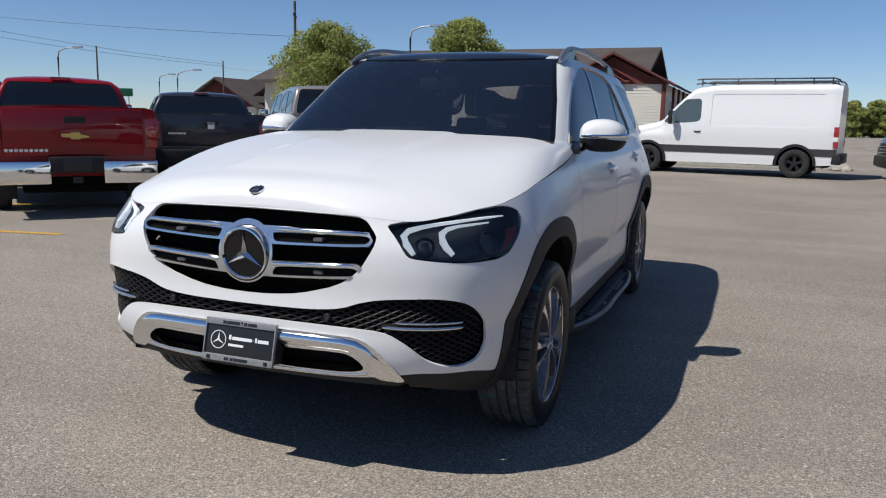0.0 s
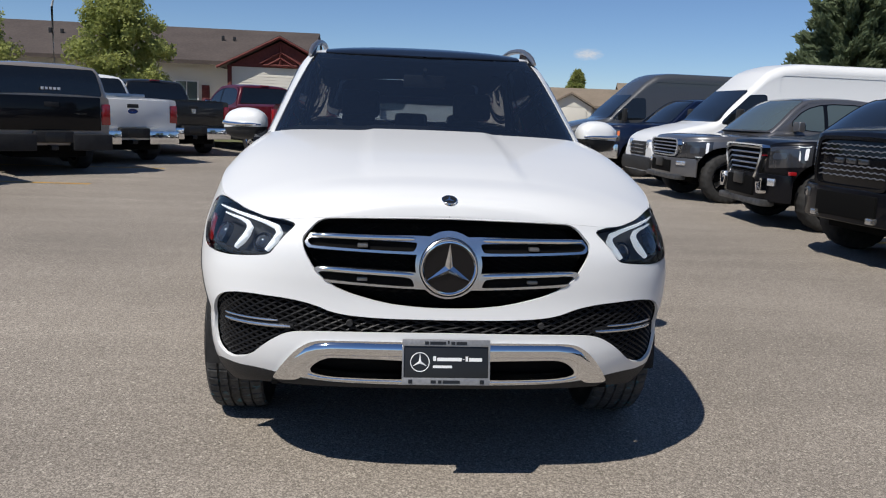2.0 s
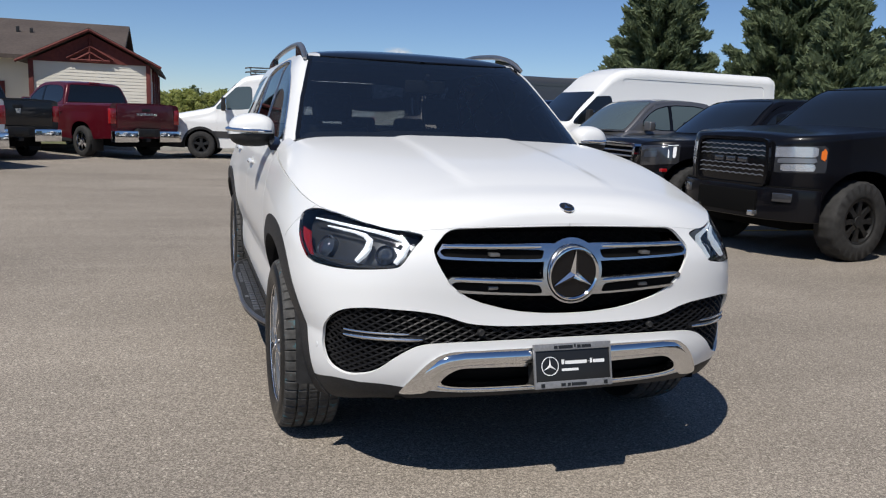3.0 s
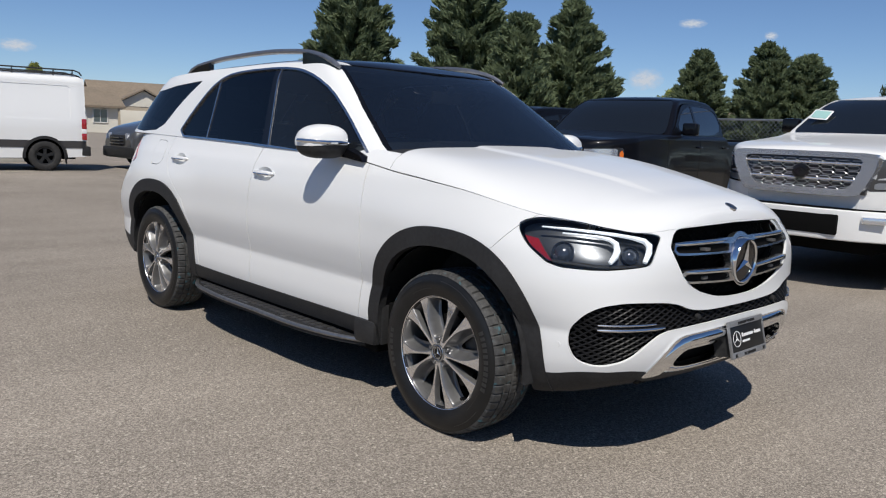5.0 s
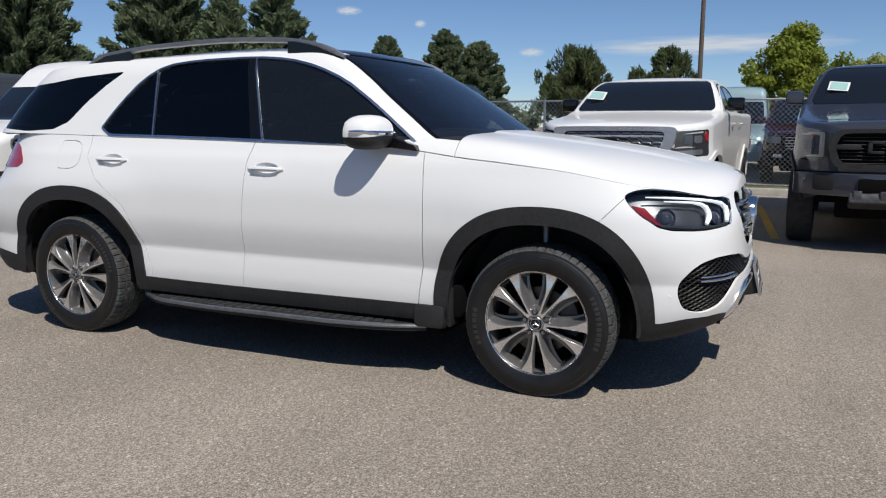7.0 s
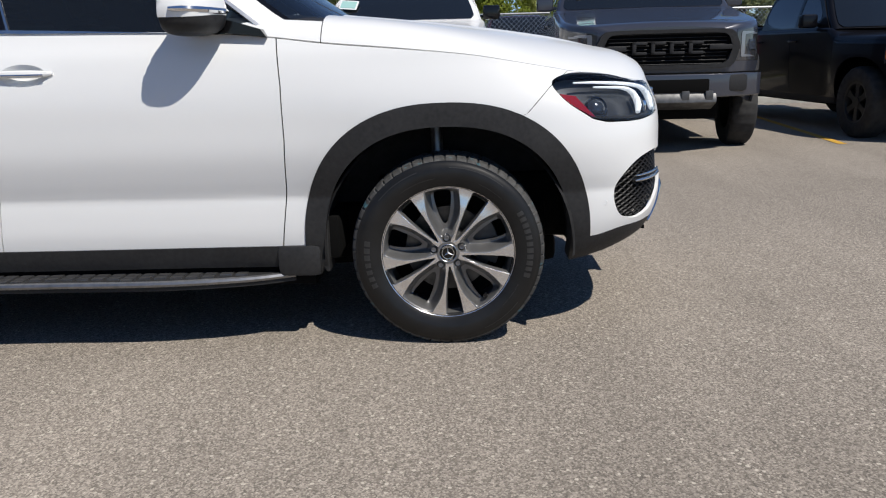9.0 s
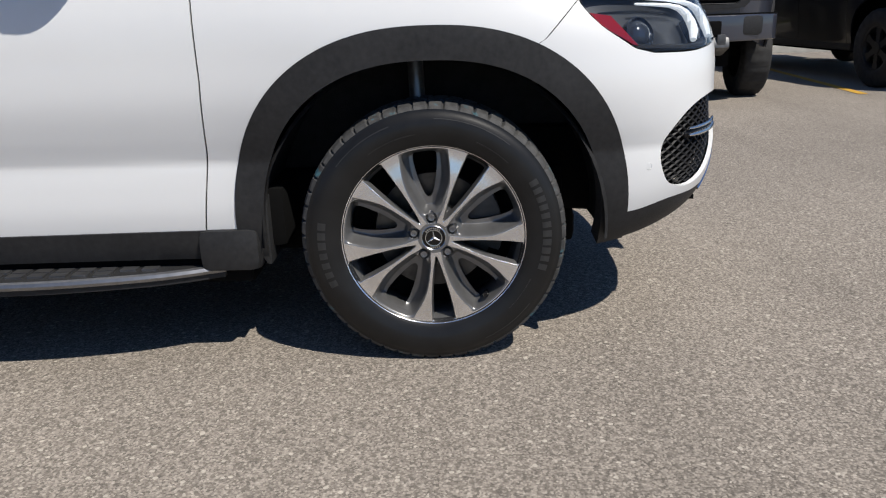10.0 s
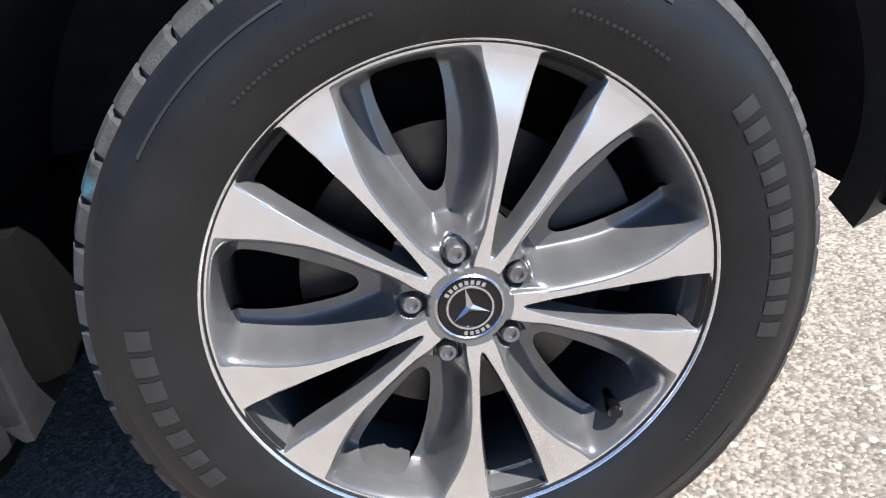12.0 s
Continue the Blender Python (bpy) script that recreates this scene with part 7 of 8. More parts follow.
pickup("pickup_truck", "white pickup with a silver tool box and blue badge", "white", M_WHITE, by_tail(-5.45, 13.7, 40, E_Y1), rear="oval", tool=True)
pickup("pickup_truck", "dark charcoal pickup with chrome bumper", "charcoal", P_CHAR, by_tail(-4.95, 17.0, 38, E_Y1), rear="head")
pickup("pickup_truck", "maroon pickup with chrome wheels and bumper", "maroon", P_MAROON, by_tail(-2.25, 18.3, 36, E_Y1), rear="word", rim_mat=M_CHROME)
pickup("pickup_truck", "lifted white pickup with chrome grille and price sheet", "white", P_WARMWHITE, by_nose(4.50, .74, turn=-2), style="titan", rear="none", grille_mat=M_LAMPGREY, bumper=P_WARMWHITE, rim_mat=M_STEELWHEEL, R=.43, rim_r=.255, spokes=8, mirror_mat=M_GLOSSBLACK, sticker=True, W=1.02, roof=1.94, nose_z=1.28, hood=1.42, belt=1.47, bed=1.47, lift=.03, arch_mat=P_WARMWHITE)
pickup("pickup_truck", "black heavy-duty pickup with wave-bar grille", "black", P_BLACK, by_nose(4.57, 4.02, turn=8), style="ram", rear="none", grille_mat=M_GLOSSBLACK, bumper=P_BLACK, rim_mat=M_STEELWHEEL, R=.44, rim_r=.25, spokes=8, nose_z=1.31, hood=1.42, belt=1.42, roof=1.98, mirror_mat=P_BLACK)
pickup("suv", "large black SUV with a tall chrome grille", "black", P_BLACK, by_nose(4.95, 7.15, -.74, -2), front=-.74, style="yukon", rear="none", bumper=P_BLACK, suvback=True, L=5.3, wb=3.07, R=.42, rim_mat=M_CHROME, rim_r=.29, spokes=12, nose_z=1.14, hood=1.22, belt=1.28, roof=1.86, cat="car", group="parked cars")
pickup("pickup_truck", "medium grey pickup with dark grille", "grey", P_GREY, by_nose(4.98, 10.42, -.73, 1), front=-.73, nose_z=1.10, hood=1.16, style="f150", rear="none", grille_mat=M_SATIN, bumper=P_GREY, rim_mat=M_CHROME, R=.43, rim_r=.275, spokes=6, glassy=M_SKYGLASS, roof=1.88, belt=1.27)
van("van", "white high-roof panel van with dark grille", M_WHITE, by_nose(5.35, 13.1, -1.0, 2), roof=2.64, trim_dark=True, L=6.9, wb=4.3)
pickup("pickup_truck", "navy blue pickup with chrome grille and wheels", "navy", P_NAVY, by_nose(5.15, 15.95, turn=3), style="ram", rear="none", rim_mat=M_CHROME, nose_z=1.20, hood=1.27, belt=1.32)
van("van", "matt grey high-roof panel van", P_VANGREY, by_nose(4.9, 19.3, -1.0), roof=2.70, trim_dark=True, L=6.9, wb=4.3)
pickup("pickup_truck", "blue-grey off-road pickup with silver skid plate", "blue-grey", P_RAPTOR, by_nose(4.60, -2.17, turn=-3), style="raptor", rear="none", bumper=P_RAPTOR, rim_mat=M_STEELWHEEL, R=.43, rim_r=.23, W=1.09, nose_z=1.29, hood=1.49, belt=1.54, roof=2.06, bed=1.50, lift=.04, arch_mat=M_PLASTIC, mirror_mat=P_RAPTOR, sticker=True)
pickup("pickup_truck", "black pickup with dark wheels", "black", P_BLACK, by_nose(4.95, -5.75), style="plain", rear="none", grille_mat=M_GLOSSBLACK, bumper=P_BLACK, rim_mat=M_STEELWHEEL, R=.42)
vh = Vector((-.985, .174))
van("van", "white low-roof cargo van with black roof rack", M_WHITE, Matrix.Translation((-.72, 20.0, 0)) @ heading(vh.x, vh.y), rack=True, strip=True, front=-1.12, L=5.80, wb=3.74, roof=2.36, R=.375)
pickup("suv", "dark maroon SUV behind the chain-link fence", "maroon", P_DARKRED, Matrix.Translation((15.7, -1.55, 0)) @ heading(-1, -.02), style="plain", grille_mat=M_GLOSSBLACK, bumper=P_BLACK, rear="none", suvback=True, L=5.0, wb=2.95, nose_z=1.18, hood=1.28, belt=1.38, roof=2.02, cat="car", group="parked cars")
van("van", "pale teal van behind the chain-link fence", P_TEAL, Matrix.Translation((21.0, .45, 0)) @ heading(-1, .0), roof=2.55, L=5.4, wb=3.2)


# ---- ground: one sheet of worn chip-seal asphalt ----
def asphalt():
    m = mat("chip_seal_asphalt", (0.25, 0.24, 0.22), 0.92, spec=0.3)
    n, l, b = nodes_of(m)
    co = n.new("ShaderNodeTexCoord")
    vo = n.new("ShaderNodeTexVoronoi")
    vo.inputs["Scale"].default_value = 175
    l.new(co.outputs["Object"], vo.inputs["Vector"])
    v2 = n.new("ShaderNodeTexVoronoi")
    v2.inputs["Scale"].default_value = 60
    l.new(co.outputs["Object"], v2.inputs["Vector"])
    chips = n.new("ShaderNodeSeparateColor")
    l.new(vo.outputs["Color"], chips.inputs[0])
    ramp = n.new("ShaderNodeValToRGB")
    e = ramp.color_ramp.elements
    e[0].position, e[0].color = 0.0, (0.170, 0.148, 0.124, 1)
    e[1].position, e[1].color = 1.0, (0.445, 0.393, 0.332, 1)
    for p, c in ((0.35, (0.248, 0.216, 0.180)), (0.6, (0.330, 0.289, 0.242)), (0.86, (0.39, 0.343, 0.288))):
        k = e.new(p)
        k.color = (*c, 1)
    l.new(chips.outputs[0], ramp.inputs[0])
    dark = n.new("ShaderNodeMapRange")
    dark.inputs[1].default_value, dark.inputs[2].default_value = 0.25, 0.75
    dark.inputs[3].default_value, dark.inputs[4].default_value = 1.0, 0.76
    l.new(vo.outputs["Distance"], dark.inputs[0])
    big = n.new("ShaderNodeTexNoise")
    big.inputs["Scale"].default_value, big.inputs["Detail"].default_value = 0.35, 5
    l.new(co.outputs["Object"], big.inputs["Vector"])
    patch = n.new("ShaderNodeMapRange")
    patch.inputs[1].default_value, patch.inputs[2].default_value = 0.3, 0.7
    patch.inputs[3].default_value, patch.inputs[4].default_value = 0.84, 1.14
    l.new(big.outputs[0], patch.inputs[0])
    streak = n.new("ShaderNodeTexNoise")
    mp = n.new("ShaderNodeMapping")
    mp.inputs["Scale"].default_value = (0.25, 3.0, 1)
    mp.inputs["Rotation"].default_value = (0, 0, 0.25)
    l.new(co.outputs["Object"], mp.inputs["Vector"])
    l.new(mp.outputs[0], streak.inputs["Vector"])
    streak.inputs["Scale"].default_value, streak.inputs["Detail"].default_value = 0.8, 4
    st = n.new("ShaderNodeMapRange")
    st.inputs[1].default_value, st.inputs[2].default_value = 0.35, 0.65
    st.inputs[3].default_value, st.inputs[4].default_value = 0.93, 1.06
    l.new(streak.outputs[0], st.inputs[0])
    mul = n.new("ShaderNodeMath")
    mul.operation = "MULTIPLY"
    l.new(patch.outputs[0], mul.inputs[0])
    l.new(st.outputs[0], mul.inputs[1])
    mul2 = n.new("ShaderNodeMath")
    mul2.operation = "MULTIPLY"
    grain = n.new("ShaderNodeTexNoise")
    grain.inputs["Scale"].default_value, grain.inputs["Detail"].default_value = 55, 3
    l.new(co.outputs["Object"], grain.inputs["Vector"])
    gr_step = n.new("ShaderNodeMapRange")
    gr_step.inputs[1].default_value, gr_step.inputs[2].default_value = 0.36, 0.64
    gr_step.inputs[3].default_value, gr_step.inputs[4].default_value = 0.85, 1.14
    l.new(grain.outputs[0], gr_step.inputs[0])
    mul3 = n.new("ShaderNodeMath")
    mul3.operation = "MULTIPLY"
    l.new(mul.outputs[0], mul3.inputs[0])
    l.new(gr_step.outputs[0], mul3.inputs[1])
    l.new(mul3.outputs[0], mul2.inputs[0])
    l.new(dark.outputs[0], mul2.inputs[1])
    mx = n.new("ShaderNodeMix")
    mx.data_type, mx.blend_type = "RGBA", "MULTIPLY"
    mx.inputs["Factor"].default_value = 1
    l.new(ramp.outputs[0], mx.inputs["A"])
    l.new(mul2.outputs[0], mx.inputs["B"])
    pick = n.new("ShaderNodeSeparateColor")
    l.new(v2.outputs["Color"], pick.inputs[0])
    rare = n.new("ShaderNodeMath")
    rare.operation = "GREATER_THAN"
    rare.inputs[1].default_value = 0.93
    l.new(pick.outputs[1], rare.inputs[0])
    core = n.new("ShaderNodeMath")
    core.operation = "LESS_THAN"
    core.inputs[1].default_value = 0.36
    l.new(v2.outputs["Distance"], core.inputs[0])
    peb = n.new("ShaderNodeMath")
    peb.operation = "MULTIPLY"
    l.new(rare.outputs[0], peb.inputs[0])
    l.new(core.outputs[0], peb.inputs[1])
    peb2 = n.new("ShaderNodeMath")
    peb2.operation = "MULTIPLY"
    peb2.inputs[1].default_value = 0.6
    l.new(peb.outputs[0], peb2.inputs[0])
    stone = n.new("ShaderNodeMix")
    stone.data_type = "RGBA"
    l.new(peb2.outputs[0], stone.inputs["Factor"])
    l.new(mx.outputs["Result"], stone.inputs["A"])
    stone.inputs["B"].default_value = (0.62, 0.56, 0.47, 1)
    l.new(stone.outputs["Result"], b.inputs["Base Color"])
    bp = n.new("ShaderNodeBump")
    bp.inputs["Strength"].default_value, bp.inputs["Distance"].default_value = 0.35, 0.004
    inv = n.new("ShaderNodeMath")
    inv.operation = "SUBTRACT"
    inv.inputs[0].default_value = 1.0
    l.new(vo.outputs["Distance"], inv.inputs[1])
    add = n.new("ShaderNodeMath")
    add.operation = "ADD"
    l.new(inv.outputs[0], add.inputs[0])
    l.new(v2.outputs["Distance"], add.inputs[1])
    l.new(add.outputs[0], bp.inputs["Height"])
    l.new(bp.outputs[0], b.inputs["Normal"])
    return m


bm = bmesh.new()
for v in ((-900, -900), (900, -900), (900, 1500), (-900, 1500)):
    bm.verts.new((*v, 0))
bm.faces.new(bm.verts[:])
ground = part("ground", bm, asphalt())
tagged(ground, "grey worn chip-seal asphalt lot with scattered light chips", "ground", kind="structure")
M_YELLOW = vary(mat("worn_yellow_paint", (0.6, 0.33, 0.03), 0.8), (0.42, 0.25, 0.05), (0.68, 0.38, 0.03), 25)
for k, (xa, ya, xb, yb) in enumerate(((-9.5, 2.3, -5.25, 3.12), (-9.0, 4.6, -5.0, 6.1), (-9.2, 9.3, -4.85, 9.42), (-9.0, 12.4, -4.6, 12.9), (5.1, -4.30, 9.5, -4.75), (5.4, -1.0, 9.5, -.7), (5.3, 2.45, 9.5, 2.5), (5.3, 5.4, 9.5, 5.45))):
    d = Vector((xb - xa, yb - ya, 0))
    s = d.normalized().cross(Vector((0, 0, 1))) * .05
    bm = bmesh.new()
    a, b = Vector((xa, ya, .004)), Vector((xb, yb, .004))
    bm.faces.new([bm.verts.new(p) for p in (a - s, b - s, b + s, a + s)])
    bmesh.ops.recalc_face_normals(bm, faces=bm.faces[:])
    tagged(part("parking_line", bm, M_YELLOW), "worn yellow painted parking line on asphalt", "road marking", "parking lines", "structure")
M_GRASS = vary(mat("dry_grass", (0.10, 0.11, 0.03), 0.95), (0.07, 0.085, 0.025), (0.20, 0.18, 0.07), 3.0, size2=0.2, bump=0.6, bump_scale=30)
for x0, x1, y0, y1 in ((-60, 3.6, 22.6, 26.5), (11.9, 13.6, -30, 24)):
    bm = bmesh.new()
    box(bm, x0, x1, y0, y1, -.05, .05, .02)
    tagged(part("grass_strip", bm, M_GRASS), "strip of dry grass along the lot's edge", "grass", kind="structure")
    bm = bmesh.new()
    M_CURB = bpy.data.materials.get("kerb_concrete") or vary(mat("kerb_concrete", (0.4, 0.39, 0.36), 0.9), (0.32, 0.31, 0.28), (0.46, 0.45, 0.42), 8)
    if x0 < 0:
        box(bm, x0, x1, y0 - .16, y0, -.05, .13, .02)
    else:
        box(bm, x0 - .16, x0, y0, y1, -.05, .13, .02)
    tagged(part("kerb", bm, M_CURB), "worn concrete kerb along the lot", "kerb", kind="structure")


# ---- trees ----
def leaf_mat(name, a, b):
    m = vary(mat(name, a, 0.7, spec=0.2), a, b, 1.2, size2=0.25)
    n, l, p = nodes_of(m)
    tr, mx = n.new("ShaderNodeBsdfTranslucent"), n.new("ShaderNodeMixShader")
    mx.inputs[0].default_value = 0.5
    l.new(p.inputs["Base Color"].links[0].from_socket, tr.inputs["Color"])
    l.new(p.outputs[0], mx.inputs[1])
    l.new(tr.outputs[0], mx.inputs[2])
    l.new(mx.outputs[0], n["Material Output"].inputs[0])
    return m


M_BARK = vary(mat("bark", (0.09, 0.065, 0.045), 0.95), (0.06, 0.045, 0.03), (0.13, 0.10, 0.07), 12, bump=0.5, bump_scale=25, stretch=(1, 1, 0.25))
M_LEAF = leaf_mat("green_leaves", (0.20, 0.24, 0.065), (0.50, 0.52, 0.19))
M_LIME = leaf_mat("lime_leaves", (0.15, 0.20, 0.025), (0.38, 0.42, 0.08))
M_NEEDLE = leaf_mat("pine_needles", (0.10, 0.14, 0.078), (0.27, 0.32, 0.18))
M_POPLAR = leaf_mat("poplar_leaves", (0.11, 0.14, 0.075), (0.32, 0.36, 0.20))
M_FARLEAF = leaf_mat("far_dark_leaves", (0.05, 0.075, 0.034), (0.18, 0.21, 0.09))


def leaves(rng, centres, radii, count, size, flat=1.0, aspect=.55, along=None):
    """Small four-cornered leaves scattered in clumps; returns points and faces."""
    n = len(centres) * count
    c, r = np.repeat(np.asarray(centres, float), count, axis=0), np.repeat(np.asarray(radii, float), count)
    d = rng.normal(size=(n, 3))
    d /= np.linalg.norm(d, axis=1)[:, None]
    p = c + d * (r * rng.uniform(.25, 1.0, n) ** .6)[:, None] * np.array((1, 1, flat))
    out = d + rng.normal(size=(n, 3)) * .8 + np.array((0, 0, .3))
    out /= np.linalg.norm(out, axis=1)[:, None]
    a = np.cross(out, rng.normal(size=(n, 3)))
    a /= np.maximum(np.linalg.norm(a, axis=1), 1e-6)[:, None]
    if along is not None:
        a = np.repeat(np.asarray(along, float), count, axis=0) + rng.normal(size=(n, 3)) * .55
        a /= np.linalg.norm(a, axis=1)[:, None]
    e = np.cross(out, a)
    e /= np.maximum(np.linalg.norm(e, axis=1), 1e-6)[:, None]
    s = (size * rng.uniform(.6, 1.4, n))[:, None]
    v = np.stack([p - a * s, p + e * s * aspect, p + a * s, p - e * s * aspect], 1).reshape(-1, 3)
    return v, np.arange(4 * n).reshape(-1, 4)


def crown_of(v, f, material, parent):
    me = bpy.data.meshes.new("crown")
    me.vertices.add(len(v))
    me.vertices.foreach_set("co", v.astype(np.float32).ravel())
    me.loops.add(f.size)
    me.loops.foreach_set("vertex_index", f.astype(np.int32).ravel())
    me.polygons.add(len(f))
    me.polygons.foreach_set("loop_start", np.arange(0, f.size, 4, dtype=np.int32))
    me.materials.append(material)
    me.update(calc_edges=True)
    ob = new("crown", me)
    ob.parent = parent
    return ob


def broad_tree(label, x, y, h, spread, material, seed, low=.15, dense=1.0, cat="tree", leaf=.11, top=.65, spiky=False):
    rng = np.random.default_rng(seed)
    t = thing("tree", label, cat, Matrix.Translation((x, y, 0)), "trees round the lot")
    bm = bmesh.new()
    tube(bm, [(0, 0, -.05), (.02, 0, h * .25), (.05, .03, h * .55), (.0, .05, h * .85)], [h * .028, h * .022, h * .013, h * .004], 8)
    for k in range(9):
        a, z = rng.uniform(0, 6.28), h * rng.uniform(max(low, .15), .7)
        tip = Vector((math.cos(a) * spread * .6, math.sin(a) * spread * .6, z + h * .15))
        tube(bm, [(0, 0, z), tuple(tip * .5 + Vector((0, 0, z * .55))), tuple(tip)], [h * .012, h * .008, h * .003], 6)
    part("trunk", bm, M_BARK, t)
    cs, rs, ways = [], [], []
    lean = rng.uniform(-.1, .1, 2) * spread
    for k in range(int(150 * dense)):
        f = rng.uniform(0, 1)
        z = h * (low + (.96 - low) * f)
        prof = math.sin(math.pi * min(1, .10 + f * .88)) ** top
        a = rng.uniform(0, 6.28)
        lump = 1 + .16 * math.sin(3 * a + seed) + .12 * math.sin(5 * f * 3 + 2 * a + seed * 2)
        rr = spread * prof * lump * rng.uniform(.05, 1.0) ** .5 * .88
        cs.append((math.cos(a) * rr + lean[0] * f, math.sin(a) * rr + lean[1] * f, z))
        rs.append(spread * rng.uniform(.13, .24) * (.8 if spiky else 1))
        ways.append((math.cos(a) * .5, math.sin(a) * .5, 1.0))
    v, f = leaves(rng, cs, rs, 110, leaf * max(1, h / 7) * (1.8 if spiky else 1), 1.4 if spiky else .8, .2 if spiky else .55, ways if spiky else None)
    crown_of(v, f, material, t)
    return t


def pine_tree(label, x, y, h, spread, seed, power=.72):
    rng = np.random.default_rng(seed)
    t = thing("tree", label, "pine tree", Matrix.Translation((x, y, 0)), "pines round the lot")
    bm = bmesh.new()
    tube(bm, [(0, 0, -.05), (0, 0, h * .5), (0, 0, h * .98)], [h * .022, h * .013, h * .002], 8)
    cs, rs, ways = [], [], []
    z = h * .05
    while z < h * .985:
        f = z / h
        reach = spread * (1 - f) ** power * (1.0 if f > .12 else .8)
        for k in range(int(6 + 5 * (1 - f))):
            a = rng.uniform(0, 6.28)
            R = reach * rng.uniform(.74, 1.12) + .12
            n = max(2, int(R / .30))
            tip = Vector((math.cos(a) * R, math.sin(a) * R, z + R * rng.uniform(.05, .5)))
            tube(bm, [(0, 0, z), tuple(tip)], [.022, .006], 4)
            for i in range(1, n + 1):
                q = i / n
                cs.append((math.cos(a) * R * q, math.sin(a) * R * q, z + (tip.z - z) * q))
                rs.append(.20 + .20 * (1 - q))
                ways.append((math.cos(a), math.sin(a), .9))
        z += h * rng.uniform(.022, .036)
    part("trunk", bm, M_BARK, t)
    v, f = leaves(rng, cs, rs, 60, .17, .9, .27, ways)
    crown_of(v, f, M_NEEDLE, t)
    return t


broad_tree("rounded green tree by the brown-roofed building", -22.6, 40, 6.9, 3.5, M_LEAF, 1, .12, 1.9, leaf=.095)
broad_tree("tall green tree with a pointed top", -13.8, 40, 7.0, 2.7, M_LEAF, 2, .10, 1.9, leaf=.095)
pine_tree("tall dark green pine beyond the vans", 19.0, 28.0, 8.9, 3.3, 3)
pine_tree("broad dark green pine beyond the fence", 22.3, 23.4, 9.4, 3.3, 4)
pine_tree("pointed dark green pine beyond the fence", 20.4, 18.8, 6.0, 2.0, 5)
pine_tree("pointed dark green pine beyond the fence", 24.4, 19.3, 7.1, 2.6, 6)
for x, y, h, s, seed in ((45, 24.8, 7.3, 2.5, 7), (46, 20.7, 7.5, 2.7, 8), (47, 18.6, 6.8, 2.6, 9)):
    pine_tree("dark green conical pine beyond the fence", x, y, h, s, seed, .6)
for x, y, h, s, seed in ((46, 11.0, 6.0, 2.6, 10), (45, 5.6, 5.9, 2.2, 11), (50, 8.2, 5.0, 2.4, 12), (60, 15.0, 7.6, 3.4, 15)):
    broad_tree("dark green tree beyond the fence", x, y, h, s, M_FARLEAF, seed, .06, .9, spiky=True)
broad_tree("yellow-green tree beyond the fence", 42, -1.2, 6.7, 2.8, M_LIME, 13, .08, 1.2)
broad_tree("dark green tree beyond the fence", 44, -5.0, 5.0, 2.5, M_LEAF, 14, .08)
for x, y, h, s, seed in ((33, -6.0, 8.6, 1.5, 16), (34, -8.0, 9.2, 1.3, 17), (33, -10.4, 9.0, 1.6, 18), (36, -13.5, 9.5, 1.8, 19)):
    broad_tree("tall narrow poplar beyond the fence", x, y, h, s, M_POPLAR, seed, .04, 1.5, leaf=.075)
for x, y, h, s, seed in ((18.4, 100, 8.0, 2.2, 20), (25.4, 100, 7.5, 1.7, 21), (-1, 100, 3.4, 3, 22), (3.5, 105, 3.6, 3, 23), (12.9, 100, 4.2, 2.0, 29), (15.4, 102, 4.3, 2.2, 30), (70, 60, 7, 3, 24), (88, 52, 8, 4, 25), (-5, 110, 3.2, 3.5, 26), (9, 120, 3.8, 4, 27), (60, 100, 7, 4, 28)):
    broad_tree("far green tree on the horizon", x, y, h, s, M_LEAF, seed, .04, 1.3 if seed in (20, 21) else .8, leaf=.14, spiky=seed in (20, 21))


# far rows of trees, too small to tell apart
rng = np.random.default_rng(77)
cs, rs = [], []
for k in range(260):
    y = rng.uniform(-45, 45)
    top = 3.2 + 1.3 * math.sin(y * .35) + .8 * math.sin(y * 1.1 + 1)
    cs.append((82 + rng.uniform(-3, 3), y, rng.uniform(.3, 1) * top))
    rs.append(rng.uniform(.8, 1.3))
for k in range(320):
    x = rng.uniform(-60, 75)
    top = 3.4 + 1.2 * math.sin(x * .25) + .9 * math.sin(x * .8 + 2)
    cs.append((x, 135 + rng.uniform(-3, 3), rng.uniform(.2, 1) * top))
    rs.append(rng.uniform(1.0, 1.7))
v, f = leaves(rng, cs, rs, 60, .35, .8)
woods = crown_of(v, f, M_NEEDLE, None)
woods.name = "far_woods"
tagged(woods, "low dark green line of far trees", "woods", kind="stuff")


# ---- buildings ----
def siding(name, color):
    m = mat(name, color, 0.7)
    n, l, b = nodes_of(m)
    co = n.new("ShaderNodeTexCoord")
    nz = n.new("ShaderNodeTexNoise")
    nz.inputs["Scale"].default_value = 0.8
    l.new(co.outputs["Object"], nz.inputs["Vector"])
    mx = n.new("ShaderNodeMix")
    mx.data_type = "RGBA"
    mx.inputs["A"].default_value, mx.inputs["B"].default_value = (*[c * .92 for c in color], 1), (*color, 1)
    l.new(nz.outputs[0], mx.inputs["Factor"])
    l.new(mx.outputs["Result"], b.inputs["Base Color"])
    return m


